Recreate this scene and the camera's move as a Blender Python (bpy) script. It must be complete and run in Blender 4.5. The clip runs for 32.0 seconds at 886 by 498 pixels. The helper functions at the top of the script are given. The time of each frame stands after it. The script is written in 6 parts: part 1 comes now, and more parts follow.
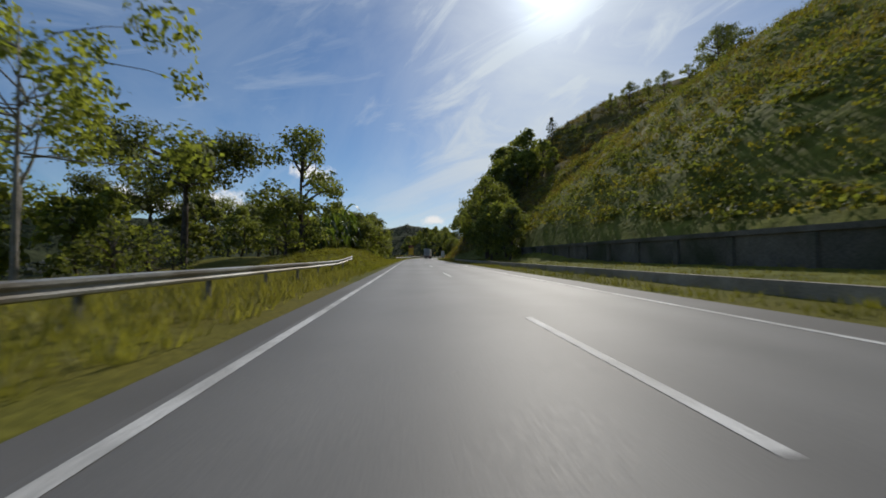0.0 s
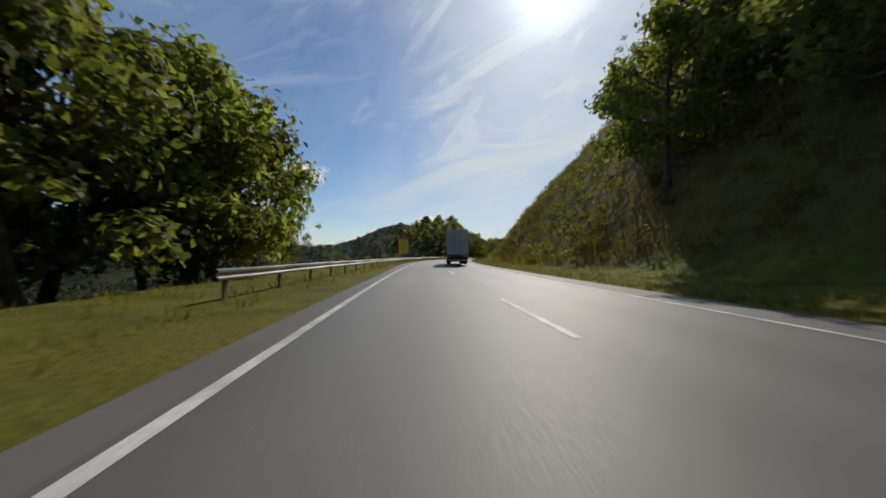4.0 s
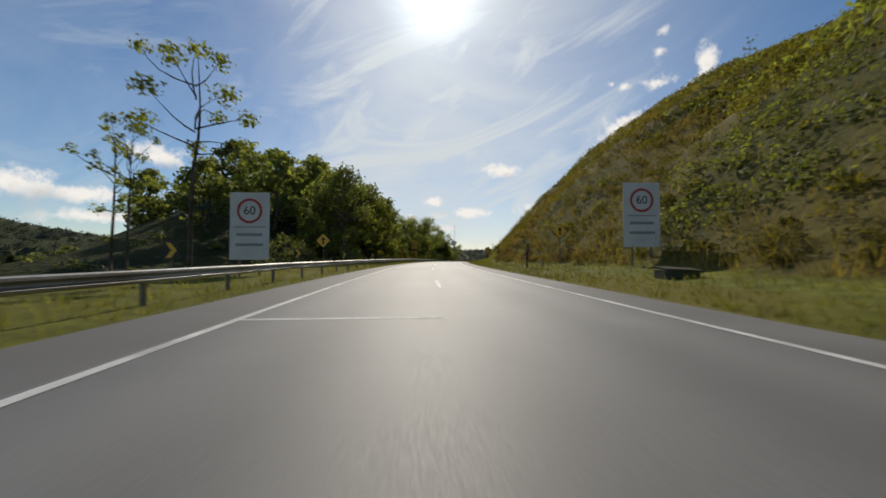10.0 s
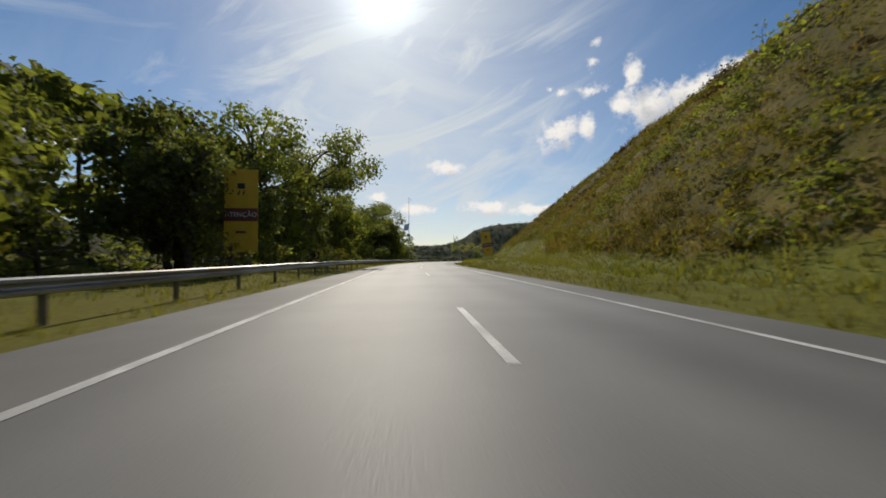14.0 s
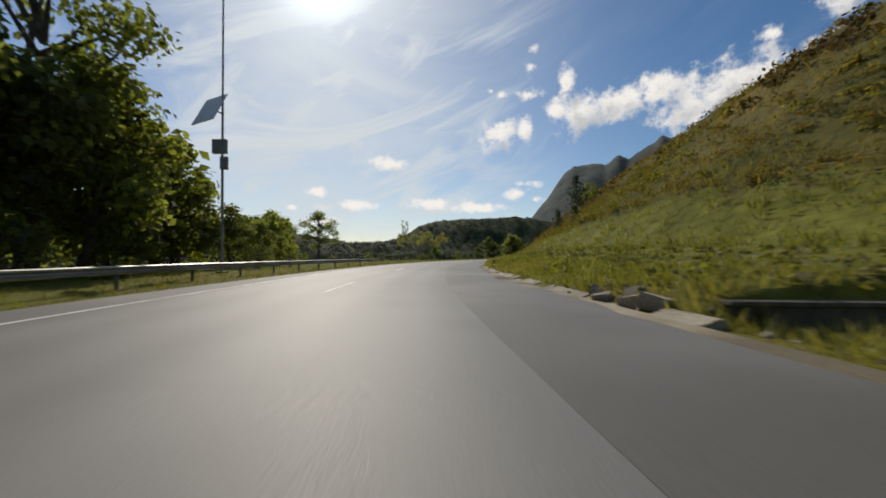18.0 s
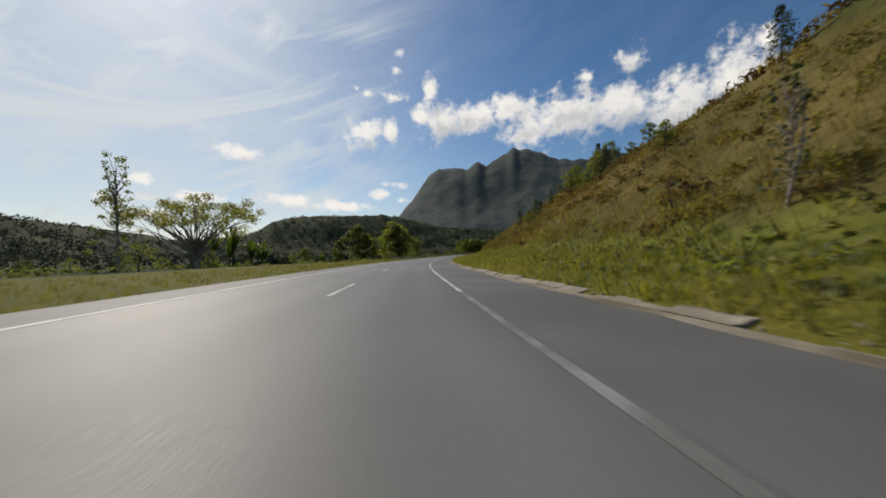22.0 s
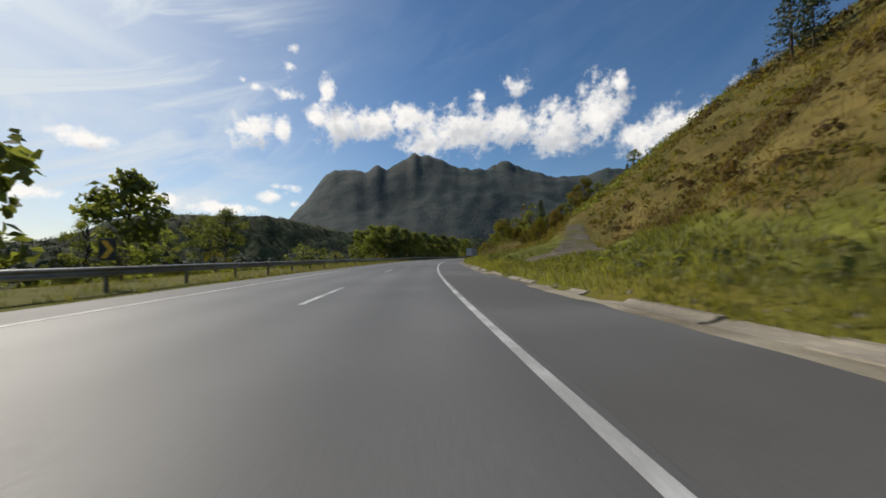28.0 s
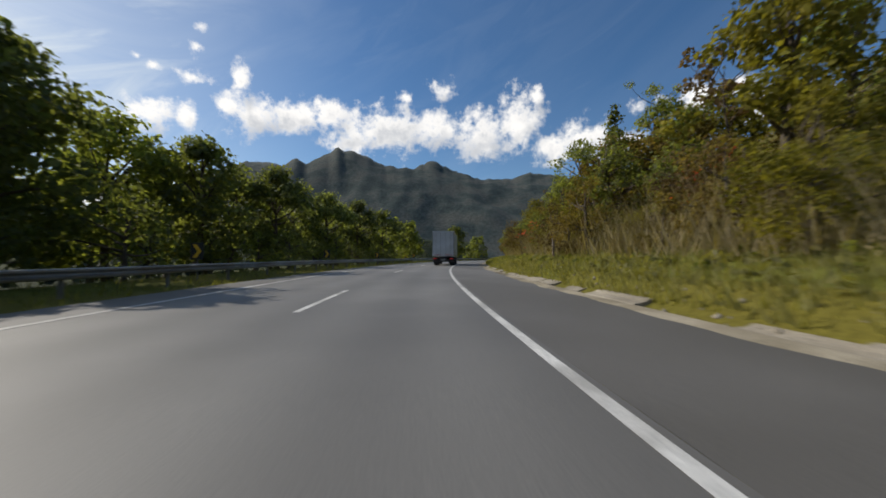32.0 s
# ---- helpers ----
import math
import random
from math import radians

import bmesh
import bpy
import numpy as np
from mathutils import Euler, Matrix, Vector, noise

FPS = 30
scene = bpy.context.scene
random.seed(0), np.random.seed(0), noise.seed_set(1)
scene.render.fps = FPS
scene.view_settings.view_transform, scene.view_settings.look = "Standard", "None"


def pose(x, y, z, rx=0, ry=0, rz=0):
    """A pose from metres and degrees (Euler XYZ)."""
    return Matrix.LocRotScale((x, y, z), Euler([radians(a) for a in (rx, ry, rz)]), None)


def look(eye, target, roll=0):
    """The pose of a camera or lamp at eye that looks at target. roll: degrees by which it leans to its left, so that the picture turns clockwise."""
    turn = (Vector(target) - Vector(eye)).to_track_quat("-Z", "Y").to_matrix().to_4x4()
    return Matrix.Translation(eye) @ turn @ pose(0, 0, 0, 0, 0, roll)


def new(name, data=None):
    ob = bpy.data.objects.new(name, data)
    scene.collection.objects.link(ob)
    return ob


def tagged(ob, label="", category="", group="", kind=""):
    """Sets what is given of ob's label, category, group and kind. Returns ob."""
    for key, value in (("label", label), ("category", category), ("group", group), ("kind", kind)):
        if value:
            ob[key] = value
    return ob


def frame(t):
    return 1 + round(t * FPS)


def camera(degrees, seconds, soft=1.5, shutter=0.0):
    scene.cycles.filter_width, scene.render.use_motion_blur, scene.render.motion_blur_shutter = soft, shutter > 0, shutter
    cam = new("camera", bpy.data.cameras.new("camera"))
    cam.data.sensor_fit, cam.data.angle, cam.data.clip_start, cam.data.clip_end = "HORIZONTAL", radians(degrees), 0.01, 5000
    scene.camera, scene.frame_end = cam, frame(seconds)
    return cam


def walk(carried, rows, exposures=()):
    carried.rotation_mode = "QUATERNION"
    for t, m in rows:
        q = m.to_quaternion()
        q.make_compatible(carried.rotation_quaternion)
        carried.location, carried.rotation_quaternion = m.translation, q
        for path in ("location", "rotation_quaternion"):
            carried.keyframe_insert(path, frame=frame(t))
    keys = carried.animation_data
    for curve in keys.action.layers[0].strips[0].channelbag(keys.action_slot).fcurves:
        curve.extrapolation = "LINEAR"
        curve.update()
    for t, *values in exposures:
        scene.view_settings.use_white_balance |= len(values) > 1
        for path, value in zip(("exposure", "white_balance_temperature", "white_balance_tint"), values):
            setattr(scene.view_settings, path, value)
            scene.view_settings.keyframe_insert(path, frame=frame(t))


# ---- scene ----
cam = camera(100, 32.0, soft=1.7, shutter=0.15)

# ---- the road's course and the drive along it ----
V = 25.5            # metres a second
EYE = 1.03          # height of the lens over the asphalt
LANE = 3.6
# the way the lens looks, degrees clockwise from north (+y), one value a second
YAW = [-25.2, -25.3, -25.3, -25.2, -24.3, -22.4, -19.4, -15.9, -12.4, -9.1, -7.0, -4.6, -2.1, 0.0, 1.5, 3.5, 6.2,
       8.4, 10.3, 15.5, 21.2, 27.5, 30.8, 32.4, 34.6, 36.9, 39.9, 43.1, 46.3, 49.4, 51.8, 54.6, 57.7]
# metres right of the dashed line, one value a second
SIDE = [-1.95, -1.95, -1.9, -1.95, -2.05, -2.15, -2.1, -1.75, -1.2, -0.85, -0.75, -0.85, -0.9, -1.05, -1.0, -0.5, 0.9,
        2.05, 2.65, 2.6, 2.05, 1.8, 2.1, 2.5, 2.75, 2.85, 2.75, 2.6, 2.46, 2.55, 2.5, 2.4, 2.25]
# metres by which the car lags behind an even V, one value a second
LAG = [0.0, 1.1, 1.9, 2.9, 3.9, 5.1, 6.6, 9.0, 11.2, 12.3, 13.1, 14.8, 17.2, 19.8, 22.5, 25.5, 28.6, 30.7, 31.2] + [31.2] * 14
SKEW = 4.7          # the lens points this far right of the way the car goes


def spline(knots, t):
    """Catmull-Rom through one value a second, held flat past the ends."""
    t = min(max(t, 0.0), len(knots) - 1.0)
    i = min(int(t), len(knots) - 2)
    u = t - i
    a, b, c, d = (knots[min(max(j, 0), len(knots) - 1)] for j in (i - 1, i, i + 1, i + 2))
    return b + 0.5 * u * (c - a + u * (2 * a - 5 * b + 4 * c - d + u * (3 * (b - c) + d - a)))


def course(t):
    """The road's heading in degrees where the car is at t seconds."""
    drift = (spline(SIDE, t + 0.5) - spline(SIDE, t - 0.5)) / V
    bend = 5.5 * min(max(t - 32.0, 0.0), 3.5) + 0.8 * max(t - 35.5, 0.0)
    return spline(YAW, t) - SKEW - math.degrees(math.atan(drift)) + bend


S0, STEP = -160.0, 1.0
LINE = []           # x, y and heading of the dashed line, at every metre of an even drive (s = V * t)
for k in range(1600):
    LINE.append([0.0, 0.0, radians(course((S0 + k * STEP) / V))])
for k in range(1, len(LINE)):
    h = (LINE[k][2] + LINE[k - 1][2]) / 2
    t = (S0 + (k - 0.5) * STEP) / V
    go = STEP * (1 - (spline(LAG, t + 0.25) - spline(LAG, t - 0.25)) / 0.5 / V)
    LINE[k][0], LINE[k][1] = LINE[k - 1][0] + math.sin(h) * go, LINE[k - 1][1] + math.cos(h) * go
LINE = np.array(LINE)
LINE[:, :2] -= LINE[int(-S0), :2]
# the road's gradient in degrees, by seconds of the drive, and its height from that
GRADE = [(-10, 0.6), (8, 0.75), (13, 0.05), (17, -0.6), (24, -0.65), (28, 0.45), (33, 0.75), (40, 0.0), (60, 0.0)]
ALONG = np.arange(len(LINE)) * STEP + S0
SLOPE = np.interp(ALONG / V, [g[0] for g in GRADE], [g[1] for g in GRADE])
RISE = np.cumsum(np.tan(np.radians(SLOPE))) * STEP
RISE -= RISE[int(-S0)]


def line_at(s):
    return np.interp(s, ALONG, LINE[:, 0]), np.interp(s, ALONG, LINE[:, 1]), np.interp(s, ALONG, LINE[:, 2])


def rise(s):
    return np.interp(s, ALONG, RISE)


def at(s, d, z=0.0):
    """The place s metres along the road and d metres right of its dashed line."""
    x, y, h = line_at(s)
    return Vector((float(x + d * math.cos(h)), float(y - d * math.sin(h)), float(z + rise(s))))


def stand(s, d, z=0.0, turn=0.0):
    """A pose there: its own +y points along the road, turned by so many degrees clockwise."""
    return Matrix.Translation(at(s, d, z)) @ Matrix.Rotation(-float(line_at(s)[2]) - radians(turn), 4, "Z")


TIMES = [k / 2 for k in range(65)]
walk(cam, [(t, Matrix.Translation(at(V * t, spline(SIDE, t), EYE))
            @ pose(0, 0, 0, 91.15 + float(np.interp(V * t, ALONG, SLOPE)) + 0.12 * math.sin(t * 2.3) * math.sin(t * 0.7), 0, -spline(YAW, t))) for t in TIMES],
     exposures=[(0.0, -0.1, 6350, 10), (5.0, -0.05, 6600, 10), (10.0, 0.0, 6760, 10), (25.0, 0.0, 6700, 10), (29.0, 0.2, 6600, 10), (32.0, 0.25, 6560, 10)])

# ---- daylight ----
SUN_AZ, SUN_EL = -8.6, 37.0
sun = new("sun", bpy.data.lights.new("sun", "SUN"))
sun.data.energy, sun.data.angle, sun.data.color = 3.0, radians(0.6), (1.0, 0.93, 0.82)
sun.matrix_world = look((0, 0, 60), (-math.sin(radians(SUN_AZ)) * 50, -math.cos(radians(SUN_AZ)) * 50, 60 - 50 * math.tan(radians(SUN_EL))))

# cumulus: direction (degrees clockwise from north, degrees up), half width, half height
CUMULUS_WEST = [(-44.5, 12.5, 3.0, 1.4), (-57.0, 7.6, 4.4, 1.9), (-51.2, 7.2, 3.2, 1.0), (-50.5, 4.8, 5.2, 0.9), (-61.6, 6.8, 2.0, 1.1), (-66.5, 7.5, 3.5, 1.4), (-27.0, 6.2, 1.8, 0.8),
                (-8.4, 8.8, 1.9, 0.9), (-2.6, 7.0, 3.4, 0.9), (2.0, 13.3, 2.8, 1.3), (8.8, 7.4, 4.4, 1.1), (14.5, 6.8, 5.0, 0.9)]
CUMULUS_EAST = [(19.0, 17.3, 2.8, 2.3), (22.9, 17.9, 1.5, 1.8), (28.9, 23.4, 1.3, 2.4), (27.1, 20.0, 2.0, 1.6), (30.9, 19.4, 3.8, 2.9), (36.0, 20.0, 4.2, 2.7), (40.6, 20.6, 3.6, 2.4), (44.5, 18.5, 5.3, 3.7),
                (50.1, 19.4, 6.5, 3.7), (56.3, 19.4, 5.4, 3.1), (64.0, 18.7, 6.0, 3.8), (69.4, 20.5, 4.1, 4.2), (71.9, 23.6, 1.3, 1.5), (74.7, 16.6, 4.6, 2.7), (79.4, 16.9, 4.3, 3.1), (83.1, 15.8, 3.4, 2.0)]
# torn scraps of cloud
SCRAPS = [(23.5, 25.8, 1.7, 1.3), (24.1, 28.3, 1.3, 1.0), (17.7, 23.4, 1.0, 0.7), (19.2, 22.8, 1.3, 0.8), (23.5, 22.5, 3.0, 1.6), (57.6, 25.1, 3.9, 2.3), (51.9, 24.0, 2.3, 1.2), (85.8, 20.3, 1.7, 1.9), (89.0, 20.5, 1.8, 1.9), (24.2, 7.9, 3.0, 0.8), (22.0, 10.2, 4.2, 0.8),
          (-7.7, 6.8, 2.6, 1.0), (-11.6, 6.4, 1.4, 0.8), (-7.7, 4.6, 5.6, 0.9)]
CUMULUS_LOW = [(92.5, 19.7, 2.6, 2.4), (96.0, 20.4, 2.2, 1.4), (100.0, 17.5, 4.0, 2.4), (21.4, 9.0, 1.9, 1.2), 
               (-90.0, 9.0, 7.0, 2.5), (140.0, 14.0, 12.0, 4.0), (-140.0, 12.0, 12.0, 4.0), (180.0, 18.0, 10.0, 4.0)]


def build_sky():
    world = bpy.data.worlds.new("sky")
    scene.world = world
    world.use_nodes = True
    tree = world.node_tree
    tree.nodes.clear()
    N, L = tree.nodes.new, tree.links.new

    def val(op, a, b=None, c=None, clamp=False):
        n = N("ShaderNodeMath")
        n.operation, n.use_clamp = op, clamp
        for i, v in enumerate((a, b, c)):
            if v is None:
                continue
            if isinstance(v, (int, float)):
                n.inputs[i].default_value = v
            else:
                L(v, n.inputs[i])
        return n.outputs[0]

    def vec(op, a, b=None):
        n = N("ShaderNodeVectorMath")
        n.operation = op
        for i, v in enumerate((a, b)):
            if v is None:
                continue
            if isinstance(v, tuple):
                n.inputs[i].default_value = v
            else:
                L(v, n.inputs[i])
        return n.outputs["Value"] if op in ("LENGTH", "DOT_PRODUCT") else n.outputs["Vector"]

    def mixed(f, a, b):
        n = N("ShaderNodeMix")
        n.data_type = "RGBA"
        L(f, n.inputs[0])
        for i, v in ((6, a), (7, b)):
            if isinstance(v, tuple):
                n.inputs[i].default_value = v
            else:
                L(v, n.inputs[i])
        return n.outputs[2]

    sky = N("ShaderNodeTexSky")
    sky.sky_type, sky.sun_disc = "NISHITA", False
    sky.sun_elevation, sky.sun_rotation = radians(SUN_EL), radians(SUN_AZ)
    sky.air_density, sky.dust_density, sky.ozone_density, sky.altitude = 1.0, 0.45, 3.0, 300
    vivid = N("ShaderNodeHueSaturation")
    vivid.inputs["Saturation"].default_value, vivid.inputs["Value"].default_value = 1.19, 1.17
    L(sky.outputs[0], vivid.inputs["Color"])
    way = N("ShaderNodeTexCoord").outputs["Generated"]
    sep = N("ShaderNodeSeparateXYZ")
    L(way, sep.inputs[0])
    x, y, z = sep.outputs
    az = val("MULTIPLY", val("ARCTAN2", x, y), 180 / math.pi)
    el = val("MULTIPLY", val("ARCSINE", z), 180 / math.pi)
    flat = N("ShaderNodeCombineXYZ")
    L(az, flat.inputs[0]), L(el, flat.inputs[1])
    # ragged outlines
    n1 = N("ShaderNodeTexNoise")
    n1.inputs["Scale"].default_value, n1.inputs["Detail"].default_value, n1.inputs["Roughness"].default_value = 0.34, 9, 0.60
    L(flat.outputs[0], n1.inputs["Vector"])
    n2 = N("ShaderNodeTexNoise")
    n2.inputs["Scale"].default_value, n2.inputs["Detail"].default_value = 0.23, 5
    L(vec("ADD", flat.outputs[0], (31.0, 7.0, 3.0)), n2.inputs["Vector"])
    n3 = N("ShaderNodeTexNoise")
    n3.inputs["Scale"].default_value, n3.inputs["Detail"].default_value, n3.inputs["Roughness"].default_value = 1.05, 7, 0.60
    L(vec("ADD", flat.outputs[0], (5.0, 17.0, 9.0)), n3.inputs["Vector"])
    ragged = val("ADD", val("MULTIPLY", val("SUBTRACT", n1.outputs[0], 0.5), 2.5), val("MULTIPLY", val("SUBTRACT", n3.outputs[0], 0.5), 1.1))

    def billow(shift):
        """How deep inside the cumulus a direction lies, moved by degrees."""
        here, near = vec("ADD", flat.outputs[0], shift), None
        for k, (a, e, w, h) in enumerate(SCRAPS + CUMULUS_WEST + CUMULUS_EAST + CUMULUS_LOW):
            q = vec("LENGTH", vec("MULTIPLY", vec("SUBTRACT", here, (a, e, 0.0)), (1 / w, 1 / h, 0.0)))
            if k < len(SCRAPS):
                q = val("ADD", q, 0.42)
            near = q if near is None else val("MINIMUM", near, q)
        return val("ADD", val("SUBTRACT", 0.90, near), ragged)

    def smooth(f, lo, hi):
        ramp = N("ShaderNodeMapRange")
        ramp.interpolation_type = "SMOOTHSTEP"
        L(f, ramp.inputs[0])
        ramp.inputs[1].default_value, ramp.inputs[2].default_value = lo, hi
        return ramp.outputs[0]

    cover = smooth(billow((0.0, 0.0, 0.0)), -0.22, 0.62)
    # cloud shade put into the colour: grey where more cloud lies towards the sun
    under = smooth(billow((-1.0, 1.8, 0.0)), -0.3, 1.0)
    # high thin cloud, drawn out in streaks that rise to the right
    def streaks(angle, along, across, size, lo, hi, seed):
        turn = N("ShaderNodeMapping")
        turn.vector_type = "TEXTURE"
        turn.inputs["Location"].default_value = (seed * 9, seed * 7, seed)
        turn.inputs["Rotation"].default_value = (0, 0, radians(angle))
        turn.inputs["Scale"].default_value = (1 / along, 1 / across, 1.0)
        L(flat.outputs[0], turn.inputs["Vector"])
        n = N("ShaderNodeTexNoise")
        n.inputs["Scale"].default_value, n.inputs["Detail"].default_value, n.inputs["Roughness"].default_value = size, 9, 0.60
        n.inputs["Distortion"].default_value = 1.1
        L(turn.outputs[0], n.inputs["Vector"])
        r = N("ShaderNodeMapRange")
        r.interpolation_type = "SMOOTHSTEP"
        L(n.outputs[0], r.inputs[0])
        r.inputs[1].default_value, r.inputs[2].default_value = lo, hi
        return r.outputs[0]

    veil = val("MAXIMUM", streaks(17, 0.030, 0.13, 1.0, 0.43, 0.70, 3.0), val("MULTIPLY", streaks(38, 0.035, 0.09, 1.3, 0.47, 0.74, 9.0), 0.9))
    veil = val("MAXIMUM", veil, val("MULTIPLY", streaks(10, 0.022, 0.035, 1.0, 0.36, 0.66, 5.0), 0.55))
    # the veil lies over the sun's half of the sky
    side = val("MULTIPLY", smooth(az, 34.0, 6.0), val("ADD", 0.40, val("MULTIPLY", smooth(az, -48.0, -14.0), 0.60)))
    # an even milky sheet under the streaks, thickest round the sun and to its west
    sheet_ = val("MULTIPLY", smooth(az, 48.0, 0.0), smooth(az, -42.0, -8.0))
    thin = val("ADD", val("MULTIPLY", val("MULTIPLY", veil, val("ADD", 0.06, val("MULTIPLY", side, 0.94))), 0.80), val("MULTIPLY", sheet_, 0.32))
    # sun glow painted in as veil-scattered sunlight: brightest round the sun
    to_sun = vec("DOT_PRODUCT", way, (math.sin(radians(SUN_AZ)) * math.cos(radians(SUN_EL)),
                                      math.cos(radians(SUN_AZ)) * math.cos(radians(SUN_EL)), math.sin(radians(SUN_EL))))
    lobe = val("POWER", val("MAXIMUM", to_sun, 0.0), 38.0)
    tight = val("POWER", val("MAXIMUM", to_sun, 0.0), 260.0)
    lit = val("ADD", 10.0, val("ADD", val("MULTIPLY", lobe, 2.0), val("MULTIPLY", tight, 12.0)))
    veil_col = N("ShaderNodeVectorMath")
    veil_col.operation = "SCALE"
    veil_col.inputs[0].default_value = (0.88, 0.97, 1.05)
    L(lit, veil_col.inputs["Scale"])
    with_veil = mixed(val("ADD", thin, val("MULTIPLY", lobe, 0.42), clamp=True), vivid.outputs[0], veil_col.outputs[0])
    tone = val("MULTIPLY", under, smooth(n2.outputs[0], 0.30, 0.56))
    puff = mixed(tone, (12.6, 12.4, 12.1, 1), (7.2, 7.5, 8.0, 1))
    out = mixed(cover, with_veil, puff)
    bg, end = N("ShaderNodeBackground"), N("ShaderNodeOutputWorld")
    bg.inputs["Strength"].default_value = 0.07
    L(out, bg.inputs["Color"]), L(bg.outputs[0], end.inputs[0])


build_sky()

# ---- materials ----
def surface(name, dark, light, scale=1.0, fine=18.0, rough=0.85, bump=0.3, metal=0.0, third=None, third_scale=0.05, per_piece=0.0, coat=0.0, thin=0.0, depth=0.02, lush=None, even=1.0):
    """A material that varies at two scales, with relief. third: a third colour in broad patches. thin: light that comes through a leaf. even: how much grain shows."""
    m = bpy.data.materials.new(name)
    m.use_nodes = True
    t = m.node_tree
    t.nodes.clear()
    N, L = t.nodes.new, t.links.new
    p, out = N("ShaderNodeBsdfPrincipled"), N("ShaderNodeOutputMaterial")
    where = N("ShaderNodeTexCoord").outputs["Object"]

    def noise_at(k, detail=5):
        n = N("ShaderNodeTexNoise")
        n.inputs["Scale"].default_value, n.inputs["Detail"].default_value = k, detail
        L(where, n.inputs["Vector"])
        return n.outputs[0]

    def blend(f, a, b, mode="MIX"):
        n = N("ShaderNodeMix")
        n.data_type, n.blend_type = "RGBA", mode
        if isinstance(f, float):
            n.inputs[0].default_value = f
        else:
            L(f, n.inputs[0])
        for i, v in ((6, a), (7, b)):
            if isinstance(v, tuple):
                n.inputs[i].default_value = (*v, 1)
            else:
                L(v, n.inputs[i])
        return n.outputs[2]

    def spread(f, lo, hi, a=0.0, b=1.0):
        n = N("ShaderNodeMapRange")
        L(f, n.inputs[0])
        for i, v in enumerate((lo, hi, a, b)):
            n.inputs[i + 1].default_value = v
        return n.outputs[0]

    broad, grain = noise_at(scale), noise_at(fine, 6)
    col = blend(spread(broad, 0.36, 0.64), dark, light)
    if third:
        col = blend(spread(noise_at(third_scale, 3), 0.44, 0.60), col, third)
    if lush:
        # fresh grass where the mesh says so, with a ragged edge
        mask = N("ShaderNodeAttribute")
        mask.attribute_name = "lush"
        ragged = N("ShaderNodeMath")
        ragged.operation = "ADD"
        L(mask.outputs["Fac"], ragged.inputs[0]), L(spread(noise_at(0.35, 5), 0.3, 0.7, -0.35, 0.35), ragged.inputs[1])
        col = blend(spread(ragged.outputs[0], 0.35, 0.65), col, blend(spread(noise_at(0.5), 0.36, 0.64), lush[0], lush[1]))
    g = spread(grain, 0.3, 0.7, 1 - 0.28 * even, 1 + 0.25 * even)
    n = N("ShaderNodeVectorMath")
    n.operation = "SCALE"
    L(col, n.inputs[0]), L(g, n.inputs["Scale"])
    col = n.outputs[0]
    if per_piece:
        r = N("ShaderNodeObjectInfo").outputs["Random"]
        i = N("ShaderNodeNewGeometry").outputs["Random Per Island"]
        n = N("ShaderNodeVectorMath")
        n.operation = "SCALE"
        mul = N("ShaderNodeMath")
        mul.operation = "MULTIPLY"
        L(spread(r, 0, 1, 1 - per_piece, 1 + per_piece), mul.inputs[0])
        L(spread(i, 0, 1, 1 - per_piece, 1 + per_piece), mul.inputs[1])
        L(col, n.inputs[0]), L(mul.outputs[0], n.inputs["Scale"])
        col = n.outputs[0]
    L(col, p.inputs["Base Color"])
    L(spread(grain, 0.3, 0.7, max(rough - 0.1, 0.02), min(rough + 0.1, 1.0)), p.inputs["Roughness"])
    p.inputs["Metallic"].default_value = metal
    if rough > 0.9:
        p.inputs["Specular IOR Level"].default_value = 0.08
    p.inputs["Coat Weight"].default_value = coat
    if bump:
        b = N("ShaderNodeBump")
        b.inputs["Strength"].default_value, b.inputs["Distance"].default_value = bump, depth
        L(grain, b.inputs["Height"]), L(b.outputs[0], p.inputs["Normal"])
    if thin:
        tr, mx = N("ShaderNodeBsdfTranslucent"), N("ShaderNodeMixShader")
        n = N("ShaderNodeVectorMath")
        n.operation = "MULTIPLY"
        L(col, n.inputs[0])
        n.inputs[1].default_value = (2.9, 2.8, 1.15)
        L(n.outputs[0], tr.inputs[0])
        mx.inputs[0].default_value = thin
        L(p.outputs[0], mx.inputs[1]), L(tr.outputs[0], mx.inputs[2]), L(mx.outputs[0], out.inputs[0])
    else:
        L(p.outputs[0], out.inputs[0])
    return m


def lamp_glow(name, colour, strength):
    m = bpy.data.materials.new(name)
    m.use_nodes = True
    p = m.node_tree.nodes["Principled BSDF"]
    p.inputs["Base Color"].default_value = (*colour, 1)
    p.inputs["Emission Color"].default_value, p.inputs["Emission Strength"].default_value = (*colour, 1), strength
    return m


def window_glass(name):
    m = bpy.data.materials.new(name)
    m.use_nodes = True
    p = m.node_tree.nodes["Principled BSDF"]
    p.inputs["Base Color"].default_value = (0.012, 0.016, 0.018, 1)
    p.inputs["Roughness"].default_value, p.inputs["Coat Weight"].default_value = 0.05, 0.6
    return m


ASPHALT = surface("asphalt", (0.135, 0.130, 0.120), (0.185, 0.178, 0.163), 0.25, 60, 0.62, 0.25, third=(0.115, 0.11, 0.10), third_scale=0.03, depth=0.006)
SHOULDER = surface("worn_asphalt", (0.118, 0.112, 0.102), (0.162, 0.154, 0.140), 0.3, 50, 0.70, 0.3, third=(0.105, 0.098, 0.086), third_scale=0.12, depth=0.008)


